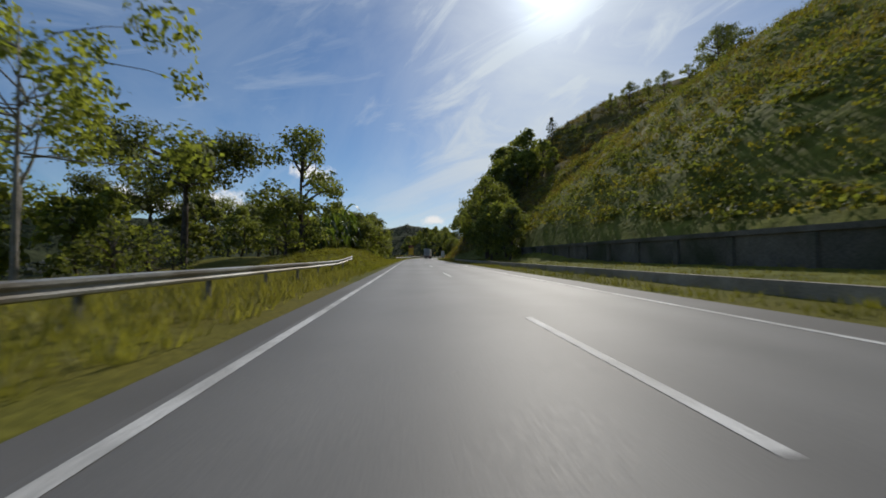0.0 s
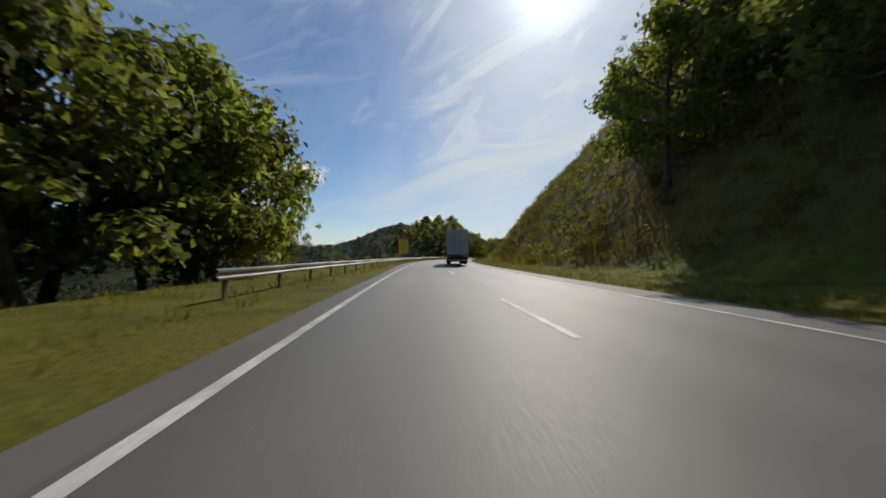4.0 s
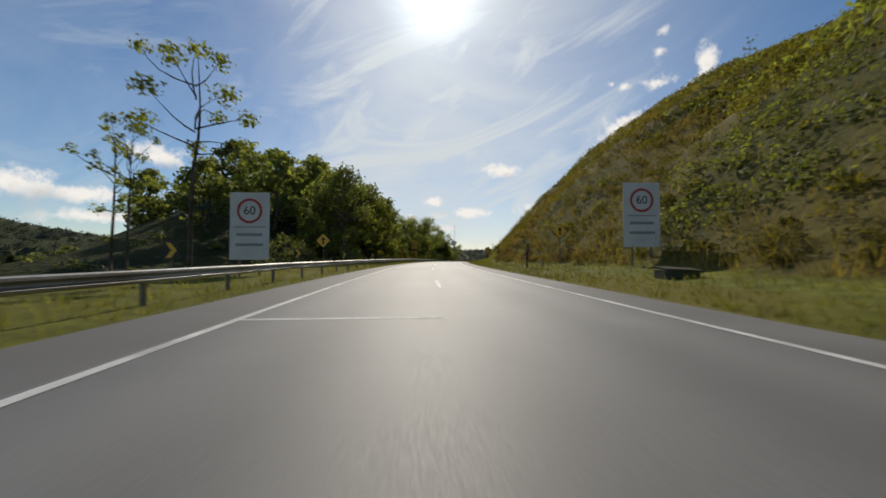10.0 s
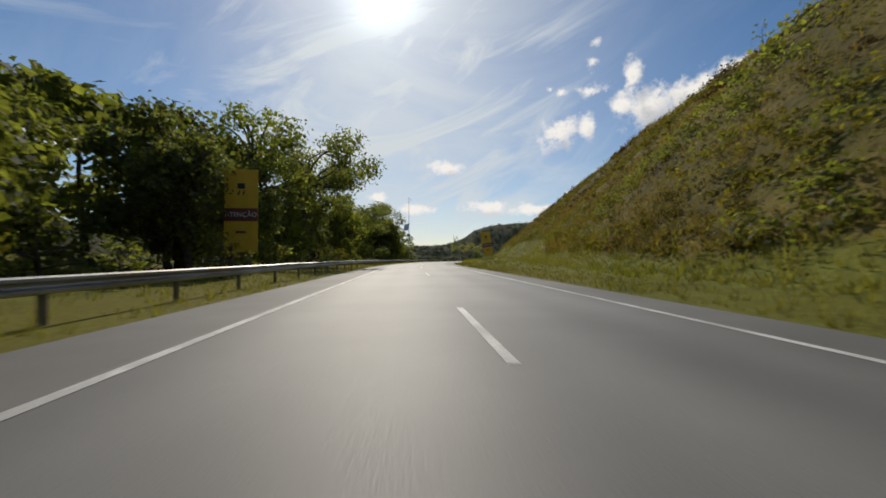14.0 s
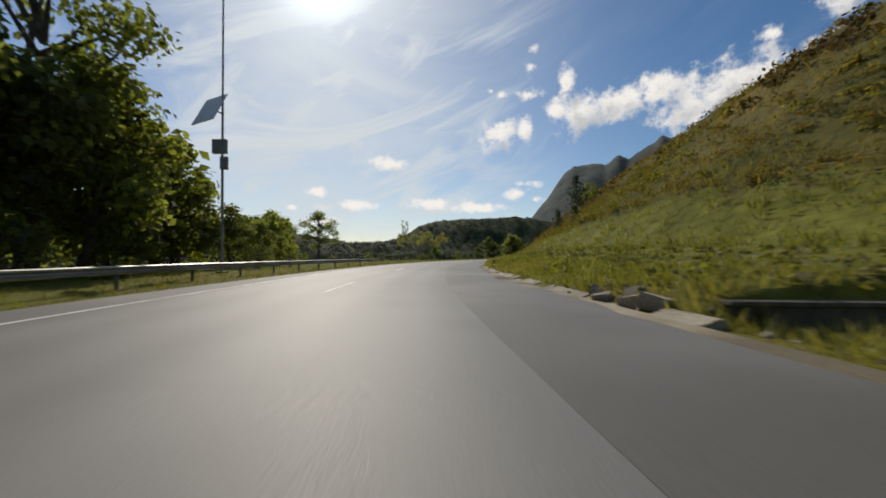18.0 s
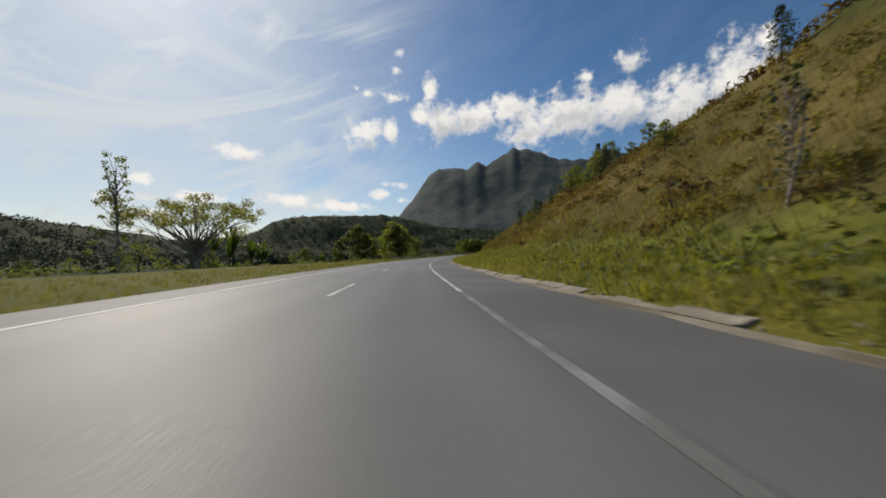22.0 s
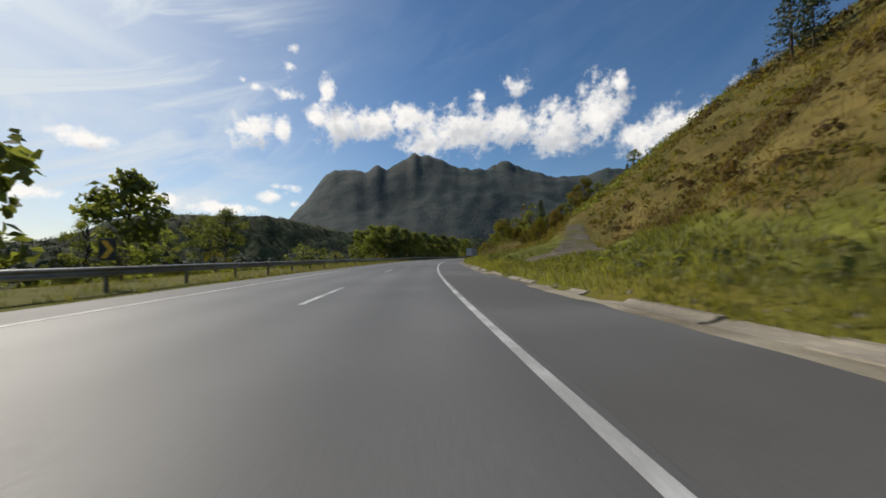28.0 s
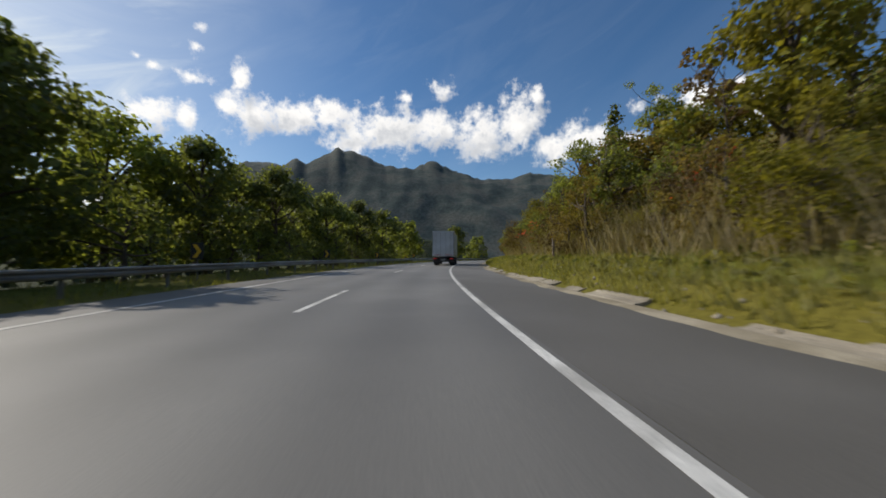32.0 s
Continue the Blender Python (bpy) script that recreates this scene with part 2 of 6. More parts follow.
def wear_tracks(m):
    """Paler, smoother wheel tracks and a darker oil line down the middle of each lane."""
    t = m.node_tree
    N, L = t.nodes.new, t.links.new
    p = next(n for n in t.nodes if n.type == "BSDF_PRINCIPLED")
    src = p.inputs["Base Color"].links[0].from_socket
    at_ = N("ShaderNodeAttribute")
    at_.attribute_name = "across"
    wob = N("ShaderNodeTexNoise")
    wob.inputs["Scale"].default_value = 0.06
    L(N("ShaderNodeTexCoord").outputs["Object"], wob.inputs["Vector"])

    def val(op, a, b):
        n = N("ShaderNodeMath")
        n.operation = op
        for i, v in enumerate((a, b)):
            if isinstance(v, (int, float)):
                n.inputs[i].default_value = v
            else:
                L(v, n.inputs[i])
        return n.outputs[0]

    d = val("ADD", at_.outputs["Fac"], val("MULTIPLY", val("SUBTRACT", wob.outputs[0], 0.5), 0.5))
    wave = val("COSINE", val("MULTIPLY", d, 2 * math.pi / 1.8), 0.0)
    k = val("ADD", 1.0, val("MULTIPLY", wave, -0.10))
    s = N("ShaderNodeVectorMath")
    s.operation = "SCALE"
    L(src, s.inputs[0]), L(k, s.inputs["Scale"]), L(s.outputs[0], p.inputs["Base Color"])


wear_tracks(ASPHALT)
PAINT = surface("worn_road_paint", (0.50, 0.49, 0.46), (0.68, 0.67, 0.63), 1.1, 26, 0.65, 0.2, third=(0.40, 0.39, 0.36), third_scale=0.9, depth=0.004)
FAINT = surface("worn_faint_paint", (0.17, 0.165, 0.15), (0.30, 0.29, 0.27), 1.4, 26, 0.7, 0.2, third=(0.16, 0.155, 0.14), third_scale=0.6, depth=0.004)
VERGE = surface("verge_grass", (0.096, 0.098, 0.017), (0.148, 0.146, 0.026), 0.7, 9, 0.95, 0.8, third=(0.15, 0.13, 0.025), third_scale=0.09, depth=0.08)
HILL = surface("hill_grass", (0.104, 0.084, 0.026), (0.172, 0.130, 0.040), 0.16, 1.3, 0.95, 0.35, third=(0.084, 0.084, 0.023), third_scale=0.045, depth=0.5, lush=((0.110, 0.116, 0.022), (0.165, 0.168, 0.034)))
RUBBLE = surface("earthy_stones", (0.145, 0.108, 0.064), (0.27, 0.205, 0.128), 0.9, 9, 0.95, 0.6, per_piece=0.35, depth=0.03)
EARTH = surface("bare_earth", (0.135, 0.096, 0.054), (0.23, 0.168, 0.098), 0.9, 7, 0.95, 0.9, third=(0.10, 0.09, 0.03), third_scale=0.4, depth=0.15)
SCRUB = surface("valley_scrub", (0.022, 0.030, 0.011), (0.042, 0.050, 0.017), 0.08, 1.1, 0.95, 1.0, third=(0.060, 0.062, 0.020), third_scale=0.02, depth=1.0)
CONCRETE = surface("concrete", (0.26, 0.225, 0.17), (0.36, 0.315, 0.24), 0.8, 20, 0.9, 0.4, third=(0.22, 0.19, 0.14), third_scale=0.5, per_piece=0.08, depth=0.01)
DARK_STONE = surface("weathered_wall", (0.10, 0.095, 0.08), (0.17, 0.155, 0.13), 0.6, 12, 0.92, 0.5, third=(0.06, 0.065, 0.04), third_scale=0.3, depth=0.02)
STEEL = surface("galvanised_steel", (0.30, 0.30, 0.29), (0.42, 0.42, 0.40), 1.2, 25, 0.45, 0.12, metal=0.7, third=(0.24, 0.22, 0.19), third_scale=0.3, depth=0.004)
POST = surface("dull_steel", (0.16, 0.15, 0.13), (0.24, 0.22, 0.19), 3, 30, 0.6, 0.2, metal=0.5, depth=0.004)
FOREST = surface("wooded_slope", (0.020, 0.030, 0.016), (0.045, 0.058, 0.026), 0.012, 0.09, 0.95, 0.7, third=(0.060, 0.068, 0.030), third_scale=0.004, depth=5.0)
# lightened and blued: distance haze put into the mountains' colour
ROCK = surface("hazy_wooded_rock", (0.044, 0.058, 0.056), (0.084, 0.100, 0.090), 0.006, 0.05, 0.95, 0.6, third=(0.085, 0.090, 0.080), third_scale=0.006, depth=9.0)


# ---- meshes ----
def mesh_of(name, verts, faces, mat, smooth=False):
    me = bpy.data.meshes.new(name)
    me.from_pydata([tuple(v) for v in verts], [], [tuple(f) for f in faces])
    me.materials.append(mat)
    if smooth:
        me.polygons.foreach_set("use_smooth", [True] * len(me.polygons))
    return me


def part(name, data, mat=None, parent=None, label="", m=None):
    """Links a bmesh or a mesh as one object under its thing."""
    if isinstance(data, bmesh.types.BMesh):
        me = bpy.data.meshes.new(name)
        data.to_mesh(me)
        data.free()
        me.materials.append(mat)
    else:
        me = data
    ob = new(name, me)
    ob.parent = parent
    if m is not None:
        ob.matrix_basis = m
    return tagged(ob, label)


def thing(name, m, label, category, group="", kind=""):
    ob = new(name)
    ob.matrix_basis = m
    ob.empty_display_size = 0.3
    return tagged(ob, label, category, group, kind)


def box(bm, x0, x1, y0, y1, z0, z1, bevel=0.0):
    made = bmesh.ops.create_cube(bm, size=1.0, matrix=Matrix.LocRotScale(((x0 + x1) / 2, (y0 + y1) / 2, (z0 + z1) / 2), None, (x1 - x0, y1 - y0, z1 - z0)))
    if bevel:
        edges = {e for v in made["verts"] for e in v.link_edges}
        bmesh.ops.bevel(bm, geom=list(edges), offset=bevel, segments=2, affect="EDGES", profile=0.6)
    return bm


def boxed(x0, x1, y0, y1, z0, z1, bevel=0.0):
    return box(bmesh.new(), x0, x1, y0, y1, z0, z1, bevel)


def rod(bm, a, b, r0, r1=None, n=10):
    a, b = Vector(a), Vector(b)
    way = b - a
    m = Matrix.Translation((a + b) / 2) @ way.to_track_quat("Z", "Y").to_matrix().to_4x4()
    bmesh.ops.create_cone(bm, cap_ends=True, segments=n, radius1=r0, radius2=r0 if r1 is None else r1, depth=way.length, matrix=m)
    return bm


def extruded(outline, y0, y1):
    """A solid with this outline in x, z between y0 and y1."""
    bm = bmesh.new()
    a, b = ([bm.verts.new((x, y, z)) for x, z in outline] for y in (y0, y1))
    bm.faces.new(a), bm.faces.new(b[::-1])
    for i in range(len(a)):
        j = (i + 1) % len(a)
        bm.faces.new((a[j], a[i], b[i], b[j]))
    bmesh.ops.recalc_face_normals(bm, faces=bm.faces)
    return bm


def sweep(profile, s0, s1, d, z=0.0, step=2.0, closed=False):
    """Vertices and faces of a profile (sideways, up) drawn along the road at d (a number or a function of s)."""
    n = max(int((s1 - s0) / step), 1)
    verts, faces, k = [], [], len(profile)
    for i in range(n + 1):
        s = s0 + (s1 - s0) * i / n
        x, y, h = line_at(s)
        off = d(s) if callable(d) else d
        zz = (z(s) if callable(z) else z) + rise(s)
        for u, w in profile:
            verts.append((x + (off + u) * math.cos(h), y - (off + u) * math.sin(h), zz + w))
    for i in range(n):
        for j in range(k if closed else k - 1):
            a, b = i * k + j, i * k + (j + 1) % k
            faces.append((a, b, b + k, a + k))
    return verts, faces


def solid(profile, s0, s1, d, z=0.0, step=2.0):
    """A swept profile with closed ends."""
    v, f = sweep(profile, s0, s1, d, z, step, closed=True)
    k = len(profile)
    return v, f + [tuple(range(k)), tuple(range(len(v) - 1, len(v) - k - 1, -1))]


# ---- the lie of the land ----
# right of the road, by metres along it: where the slope starts
FOOT = [(-160, 15), (20, 15), (45, 12), (110, 9.9), (150, 8.5), (185, 8.5), (205, 9.5), (230, 11.1), (275, 12.5), (315, 8.5), (345, 8.9), (375, 9.7), (410, 14.5), (445, 18.9), (480, 15.6), (520, 10.3), (555, 10.2),
        (585, 10.9), (640, 12.9), (690, 12.3), (714, 10.9), (730, 13.1), (748, 23.0), (764, 24.8), (778, 25.7), (795, 21.9), (815, 19.2), (850, 19.3), (900, 20), (980, 26), (1440, 40)]
# its gradient and how high it climbs
CLIMB = [(-160, 0.72, 66), (0, 0.82, 73), (65, 0.79, 70), (90, 0.83, 69), (110, 1.05, 66), (130, 1.34, 71), (150, 1.17, 81), (170, 1.04, 76), (210, 0.98, 81), (230, 0.93, 80), (255, 1.12, 76), (275, 1.00, 67),
         (295, 0.78, 47), (315, 0.89, 41), (345, 0.89, 66), (375, 0.89, 88), (410, 0.75, 104), (445, 0.90, 80), (480, 0.75, 80), (520, 0.53, 77), (555, 0.68, 89), (585, 0.71, 67), (615, 0.61, 53),
         (690, 0.64, 53), (714, 0.73, 45), (730, 0.81, 55), (748, 0.83, 53), (764, 0.99, 48), (795, 0.68, 113), (815, 0.53, 104), (850, 0.56, 86), (900, 0.40, 48), (980, 0.25, 16), (1440, 0.12, 8)]
# left of the road: where the ground starts to fall, how steeply, to what depth
LEFT = [(-160, 12, 0.10, 4), (30, 12, 0.10, 4), (110, 11, 0.15, 6), (140, 12, 0.35, 22), (260, 12, 0.35, 22), (300, 14, 0.12, 6), (430, 14, 0.12, 6),
        (470, 16, 0.08, 5), (560, 20, 0.05, 4), (640, 14, 0.05, 4), (700, 12, 0.12, 9), (760, 12, 0.1, 6), (1440, 14, 0.08, 5)]
# the track on the right: along, sideways, width, height
TRACK = [(740, 11.5, 3.5, 0.45), (748, 15.5, 8.5, 0.75), (756, 18.5, 10.5, 1.15), (763, 21.3, 6.0, 1.9), (772, 24.2, 4.0, 4.0), (784, 27.6, 3.0, 6.9)]
BANK_LEFT = (26, 88)      # a low grassy bank beside the lane


def between(table, s, k):
    return float(np.interp(s, [r[0] for r in table], [r[k] for r in table]))


def ease(a, b, x):
    u = min(max((x - a) / (b - a), 0.0), 1.0)
    return u * u * (3 - 2 * u)


def land(s, d):
    """The ground's height."""
    p = at(s, d)
    n1 = noise.noise(p * 0.045)
    n2 = noise.noise(p * 0.16 + Vector((7, 3, 1)))
    n3 = noise.noise(p * 0.55 + Vector((1, 9, 4)))
    if d >= 0:
        start, grade, top = between(FOOT, s, 1), between(CLIMB, s, 1), between(CLIMB, s, 2)
        start += 1.2 * noise.noise(Vector((s * 0.06, 3, 0)))
        top *= 1 + 0.16 * noise.noise(Vector((s * 0.013, 0, 5)))
        z = -0.07 + 0.10 * ease(5.2, 7.5, d) + ease(440, 452, s) * (1 - ease(900, 910, s)) * (0.30 * ease(7.3, 8.0, d) - 0.16 * (1 - ease(7.2, 7.6, d))) + (0.075 + 0.13 * ease(450, 500, s)) * max(min(d, start) - 7.4, 0.0)
        if d > start:
            u = (d - start) * grade
            rise = u - 1.2 * (1 - math.exp(-u / 1.2))
            rise = top * (1 - math.exp(-rise / top * 1.35)) if rise > 0 else 0
            rough_on = min(u / 4.0, 1.0)
            z += rise + rough_on * (2.4 * n1 + 1.2 * n2 + 0.5 * n3) * min(1.0, 0.35 + u / 25)
        elif d > 6.5:
            z += 0.05 * n3
        if TRACK[0][0] - 6 < s < TRACK[-1][0] + 8 and d > 8.2:
            mid, wide, level = (between(TRACK, s, k) for k in (1, 2, 3))
            cut = (1 - ease(wide / 2, wide / 2 + 3.5, abs(d - mid))) * ease(TRACK[0][0] - 6, TRACK[0][0], s) * (1 - ease(TRACK[-1][0], TRACK[-1][0] + 8, s)) * ease(8.2, 9.4, d)
            z += (level + 0.10 * (d - mid) + 0.10 * n3 - z) * cut
        if 460 < s < 466 and 7.1 < d < 13:
            # the pit before the culvert
            z += (-0.22 - z) * ease(461.0, 462.0, s) * (1 - ease(464.7, 465.1, s)) * ease(7.1, 7.9, d) * (1 - ease(10.8, 12.8, d))
        if d > 172:
            z += (-45 - z) * ease(172, 222, d)
        return z + 2.2 * ease(14.0, 14.7, d) * (1 - ease(58, 72, s))
    e = -d
    start, grade, depth = (between(LEFT, s, k) for k in (1, 2, 3))
    z = -0.07 - 0.05 * ease(4.4, 7, e)
    if e > start:
        u = (e - start) * grade
        z -= depth * (1 - math.exp(-u / depth)) + 0.3 * n1 * min(u, 1.0)
    a, b = BANK_LEFT
    hump = ease(a, a + 18, s) * (1 - ease(b - 22, b, s)) * ease(5.6, 9.5, e) * (1 - 0.3 * ease(20, 60, e))
    z += hump * (1.7 + 0.5 * n2 + 0.35 * n3)
    z += 23 * math.exp(-((s - 362) / 42) ** 2 - ((e - 48) / 22) ** 2) * ease(15, 34, e)
    if e > 700:
        z -= 18 * ease(700, 2500, e)
    return z + 0.04 * n3 * ease(5, 8, e)


def sheet(name, rows, columns, mat, label, category, skip=None):
    verts = [at(s, d, land(s, d)) for s in rows for d in columns]
    k = len(columns)
    faces = [(i * k + j, i * k + j + 1, (i + 1) * k + j + 1, (i + 1) * k + j) for i in range(len(rows) - 1) for j in range(k - 1)]
    me = mesh_of(name, verts, faces, mat, True)
    me.flip_normals()
    if mat is HILL:
        me.attributes.new("lush", "FLOAT", "POINT").data.foreach_set("value", [lush_at(s, d) for s in rows for d in columns])
    return tagged(new(name, me), label, category, kind="structure")


# right of the road: how far up past the slope's foot the fresh grass grows
LUSH = [(-160, 60), (66, 60), (80, 4), (150, -1), (318, 0.5), (330, 3), (345, 4), (380, 2), (410, 2), (436, 5), (470, 5), (500, 5), (545, 6), (570, 3), (590, 2), (640, 3), (720, 3), (745, 1), (775, -3), (790, -2.5), (805, -3), (828, -5.5), (860, -6), (1440, -6)]


def lush_at(s, d):
    foot, reach = between(FOOT, s, 1), float(np.interp(s, [r[0] for r in LUSH], [r[1] for r in LUSH]))
    return 1 - ease(foot + reach - 2, foot + reach + 2, d)


def steps(*spans):
    out = []
    for a, b, w in spans:
        n = max(round((b - a) / w), 1)
        out += [a + (b - a) * i / n for i in range(n)]
    return out + [spans[-1][1]]


ROWS = sorted(steps((-150, 1000, 2.5), (1000, 1430, 8)) + [461.5, 462.0, 463.2, 464.2, 464.7, 465.1])
VALLEY_COLS = [-2600, -1500, -900, -550, -350, -230, -160] + steps((-120, -40, 8), (-40, -24, 2.0))
GROUND_COLS = steps((-24, -14, 2.0), (-14, -4, 0.8), (-4, 4, 4), (4, 8.5, 0.5))
HILL_COLS = steps((8.5, 26, 0.8), (26, 60, 1.5), (60, 130, 3.5), (130, 172, 7)) + [186, 204, 222]
ground = sheet("ground", ROWS, GROUND_COLS, VERGE, "green roadside grass running down into the valley", "ground")
valley = sheet("valley_slope", ROWS, VALLEY_COLS, SCRUB, "scrub-covered slope falling away from the road into the valley", "slope")
hillside = sheet("hillside", ROWS, HILL_COLS, HILL, "steep grassy hillside with dry ochre patches above the road", "hillside")
tagged(new("valley_floor", mesh_of("valley_floor", [(x, y, -42) for x, y in ((-4800, -4800), (4800, -4800), (4800, 4800), (-4800, 4800))], [(0, 1, 2, 3)], FOREST)),
                   "dark wooded valley floor reaching to the horizon", "ground", kind="structure")


# ---- road ----
def left_edge(s):
    return -(4.3 + 1.2 * ease(120, 170, s))


def right_edge(s):
    return 5.2 + 1.75 * ease(438, 452, s)


v, f = sweep([(0, 0), (LANE * 2 + 0.3, 0)], -150, 1420, -LANE - 0.15, 0.0)
road = tagged(new("road", mesh_of("road", v, f, ASPHALT)), "two-lane grey asphalt carriageway with white markings", "road", kind="structure")
road.data.flip_normals()
# where each point lies across the road, for the polish of the wheel tracks
road.data.attributes.new("across", "FLOAT", "POINT").data.foreach_set("value", [(-LANE - 0.15, LANE + 0.15)[i % 2] for i in range(len(road.data.vertices))])
for nm, lo, hi in (("left", left_edge, lambda s: -LANE - 0.15), ("right", lambda s: LANE + 0.15, right_edge)):
    n = 500
    verts, faces = [], []
    for i in range(n + 1):
        s = -150 + 1570 * i / n
        verts += [at(s, lo(s), -0.045 if nm == "left" else 0.0), at(s, hi(s), 0.0 if nm == "left" else -0.045)]
        if i:
            faces.append((2 * i - 2, 2 * i - 1, 2 * i + 1, 2 * i))
    me = mesh_of("road_shoulder", verts, faces, SHOULDER)
    me.flip_normals()
    tagged(new("road_shoulder", me), "worn dusty asphalt shoulder beside the carriageway", "road shoulder", kind="structure")
for d, s0, s1, mat, label in ((-LANE, -150, 1420, PAINT, "continuous white edge line"), (LANE, -150, 408, PAINT, "continuous white edge line"), (LANE, 512, 572, FAINT, "worn, faint white edge line"),
                              (LANE, 572, 1420, PAINT, "continuous white edge line")):
    v, f = sweep([(-0.07, 0), (0.07, 0)], s0, s1, d, 0.005)
    me = mesh_of("edge_line", v, f, mat)
    me.flip_normals()
    part("edge_line", me, parent=road, label=label)
DASH_PERIOD, DASH_LENGTH, DASH_START = 16.81, 4.5, 1.8
TRUE = ALONG - np.array([spline(LAG, q / V) for q in ALONG])
k = -8
while DASH_START + k * DASH_PERIOD < 1370:
    s = float(np.interp(DASH_START + k * DASH_PERIOD, TRUE, ALONG))
    v, f = sweep([(-0.065, 0), (0.065, 0)], s, s + DASH_LENGTH, 0.0, 0.005, 1.2)
    me = mesh_of("lane_dash", v, f, PAINT)
    me.flip_normals()
    part("lane_dash", me, parent=road)
    k += 1

# worn white bars across the inner lane
for s in (168.6, 170.1, 171.6, 233.6, 261.5, 286.6, 288.3, 290.0, 321.5, 351.8):
    v, f = sweep([(-1.7, 0), (1.66, 0)], s, s + 0.14, -1.85, 0.0045, 0.2)
    me = mesh_of("rumble_bar", v, f, PAINT)
    me.flip_normals()
    part("rumble_bar", me, parent=road, label="worn white bar across the lane")


# ---- far mountains ----
RIDGES = []


def ridge(name, centre, distance, spine, depth, mat, label, seed, rough=0.05):
    """A range seen from the centre. spine: direction in degrees and height over distance."""
    azs = [r[0] for r in spine]
    n, rows = 260, 20
    verts, faces = [], []
    for j in range(rows):
        v = j / (rows - 1)
        for i in range(n + 1):
            a = azs[0] + (azs[-1] - azs[0]) * i / n
            top = float(np.interp(a, azs, [r[1] for r in spine])) * distance
            low = sum(float(np.interp(a + q, azs, [r[1] for r in spine])) for q in (-9, -6, -3, 0, 3, 6, 9)) / 7 * distance
            jag = noise.noise(Vector((a * 0.9, seed, 0))) + 0.5 * noise.noise(Vector((a * 2.6, seed, 2)))
            r = distance - depth * (1 - v) ** 0.8
            p = Vector((r * math.sin(radians(a)), r * math.cos(radians(a)), seed * 500))
            spur = 1 - abs(noise.noise(p / (depth * 0.55))) * 2 + 0.5 * noise.noise(p / (depth * 0.2)) + 0.25 * noise.noise(p / (depth * 0.07))
            top = low + (top * (1 + rough * 0.5 * jag) - low) * v ** 4
            z = -42 + (top + 42) * (v ** 1.15 + (0.17 if depth > 1000 else 0.30) * spur * v * (1 - v) * 2)
            verts.append((centre[0] + p.x, centre[1] + p.y, z))
    for i in range(n + 1):
        a = azs[0] + (azs[-1] - azs[0]) * i / n
        r = distance + depth * 0.8
        verts.append((centre[0] + r * math.sin(radians(a)), centre[1] + r * math.cos(radians(a)), -42))
    k = n + 1
    for j in range(rows):
        for i in range(n):
            faces.append((j * k + i, j * k + i + 1, (j + 1) * k + i + 1, (j + 1) * k + i))
    me = mesh_of(name, verts, faces, mat, True)
    me.flip_normals()
    RIDGES.append(verts[: rows * k])
    return tagged(new(name, me), label, "mountain", kind="structure")


PEAKS = at(640, 0)
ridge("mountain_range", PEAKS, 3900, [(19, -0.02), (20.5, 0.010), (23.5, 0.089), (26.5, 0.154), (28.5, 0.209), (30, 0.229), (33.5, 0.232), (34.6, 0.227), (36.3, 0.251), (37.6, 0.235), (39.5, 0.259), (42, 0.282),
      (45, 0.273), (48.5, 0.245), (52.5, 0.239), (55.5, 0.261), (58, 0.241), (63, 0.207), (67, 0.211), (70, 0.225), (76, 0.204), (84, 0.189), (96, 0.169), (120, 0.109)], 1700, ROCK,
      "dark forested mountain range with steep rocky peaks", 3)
ridge("wooded_ridge", PEAKS, 2100, [(-24, -0.03), (-16, -0.004), (-11, 0.010), (-8, 0.030), (-4, 0.030), (0, 0.030), (3.0, 0.050), (5.6, 0.080), (8, 0.092), (12, 0.098), (17, 0.100), (21, 0.104), (24, 0.100), (32, 0.07), (60, 0.05), (66, -0.03)], 500, FOREST,
      "low dark wooded ridge beyond the valley", 8)
ridge("wooded_ridge", at(230, 0), 1500, [(-118, -0.05), (-110, 0.10), (-85, 0.11), (-70, 0.10), (-62, 0.094), (-58.6, 0.084), (-55, 0.066), (-51, 0.054), (-45, 0.035), (-42, 0.046), (-39, 0.062), (-35, 0.095), (-31.6, 0.112), (-26, 0.095), (-18, 0.06), (-5, 0.03), (2, -0.05)],
      450, FOREST, "dark wooded hills across the valley", 5)
ridge("wooded_ridge", at(505, 0), 760, [(-52, -0.08), (-45, 0.02), (-36, 0.088), (-29, 0.095), (-25, 0.087), (-20.4, 0.066), (-17, 0.036), (-13.4, 0.003), (-9, -0.08)], 260, FOREST,
      "low wooded hill beyond the open field", 12)

# ---- plants ----
BARK = surface("bark", (0.075, 0.060, 0.045), (0.15, 0.125, 0.10), 2.0, 22, 0.95, 0.7, depth=0.03)
PALE_BARK = surface("pale_bark", (0.20, 0.18, 0.15), (0.34, 0.31, 0.26), 1.4, 18, 0.9, 0.5, depth=0.02)
LEAF_DARK = surface("dark_leaves", (0.070, 0.084, 0.030), (0.120, 0.134, 0.050), 0.5, 3, 0.68, 0, per_piece=0.30, thin=0.50)
LEAF_DEEP = surface("deep_green_leaves", (0.026, 0.040, 0.016), (0.050, 0.068, 0.026), 0.5, 3, 0.7, 0, per_piece=0.30, thin=0.25)
LEAF_MID = surface("green_leaves", (0.080, 0.096, 0.026), (0.140, 0.156, 0.044), 0.5, 3, 0.72, 0, per_piece=0.30, thin=0.52)
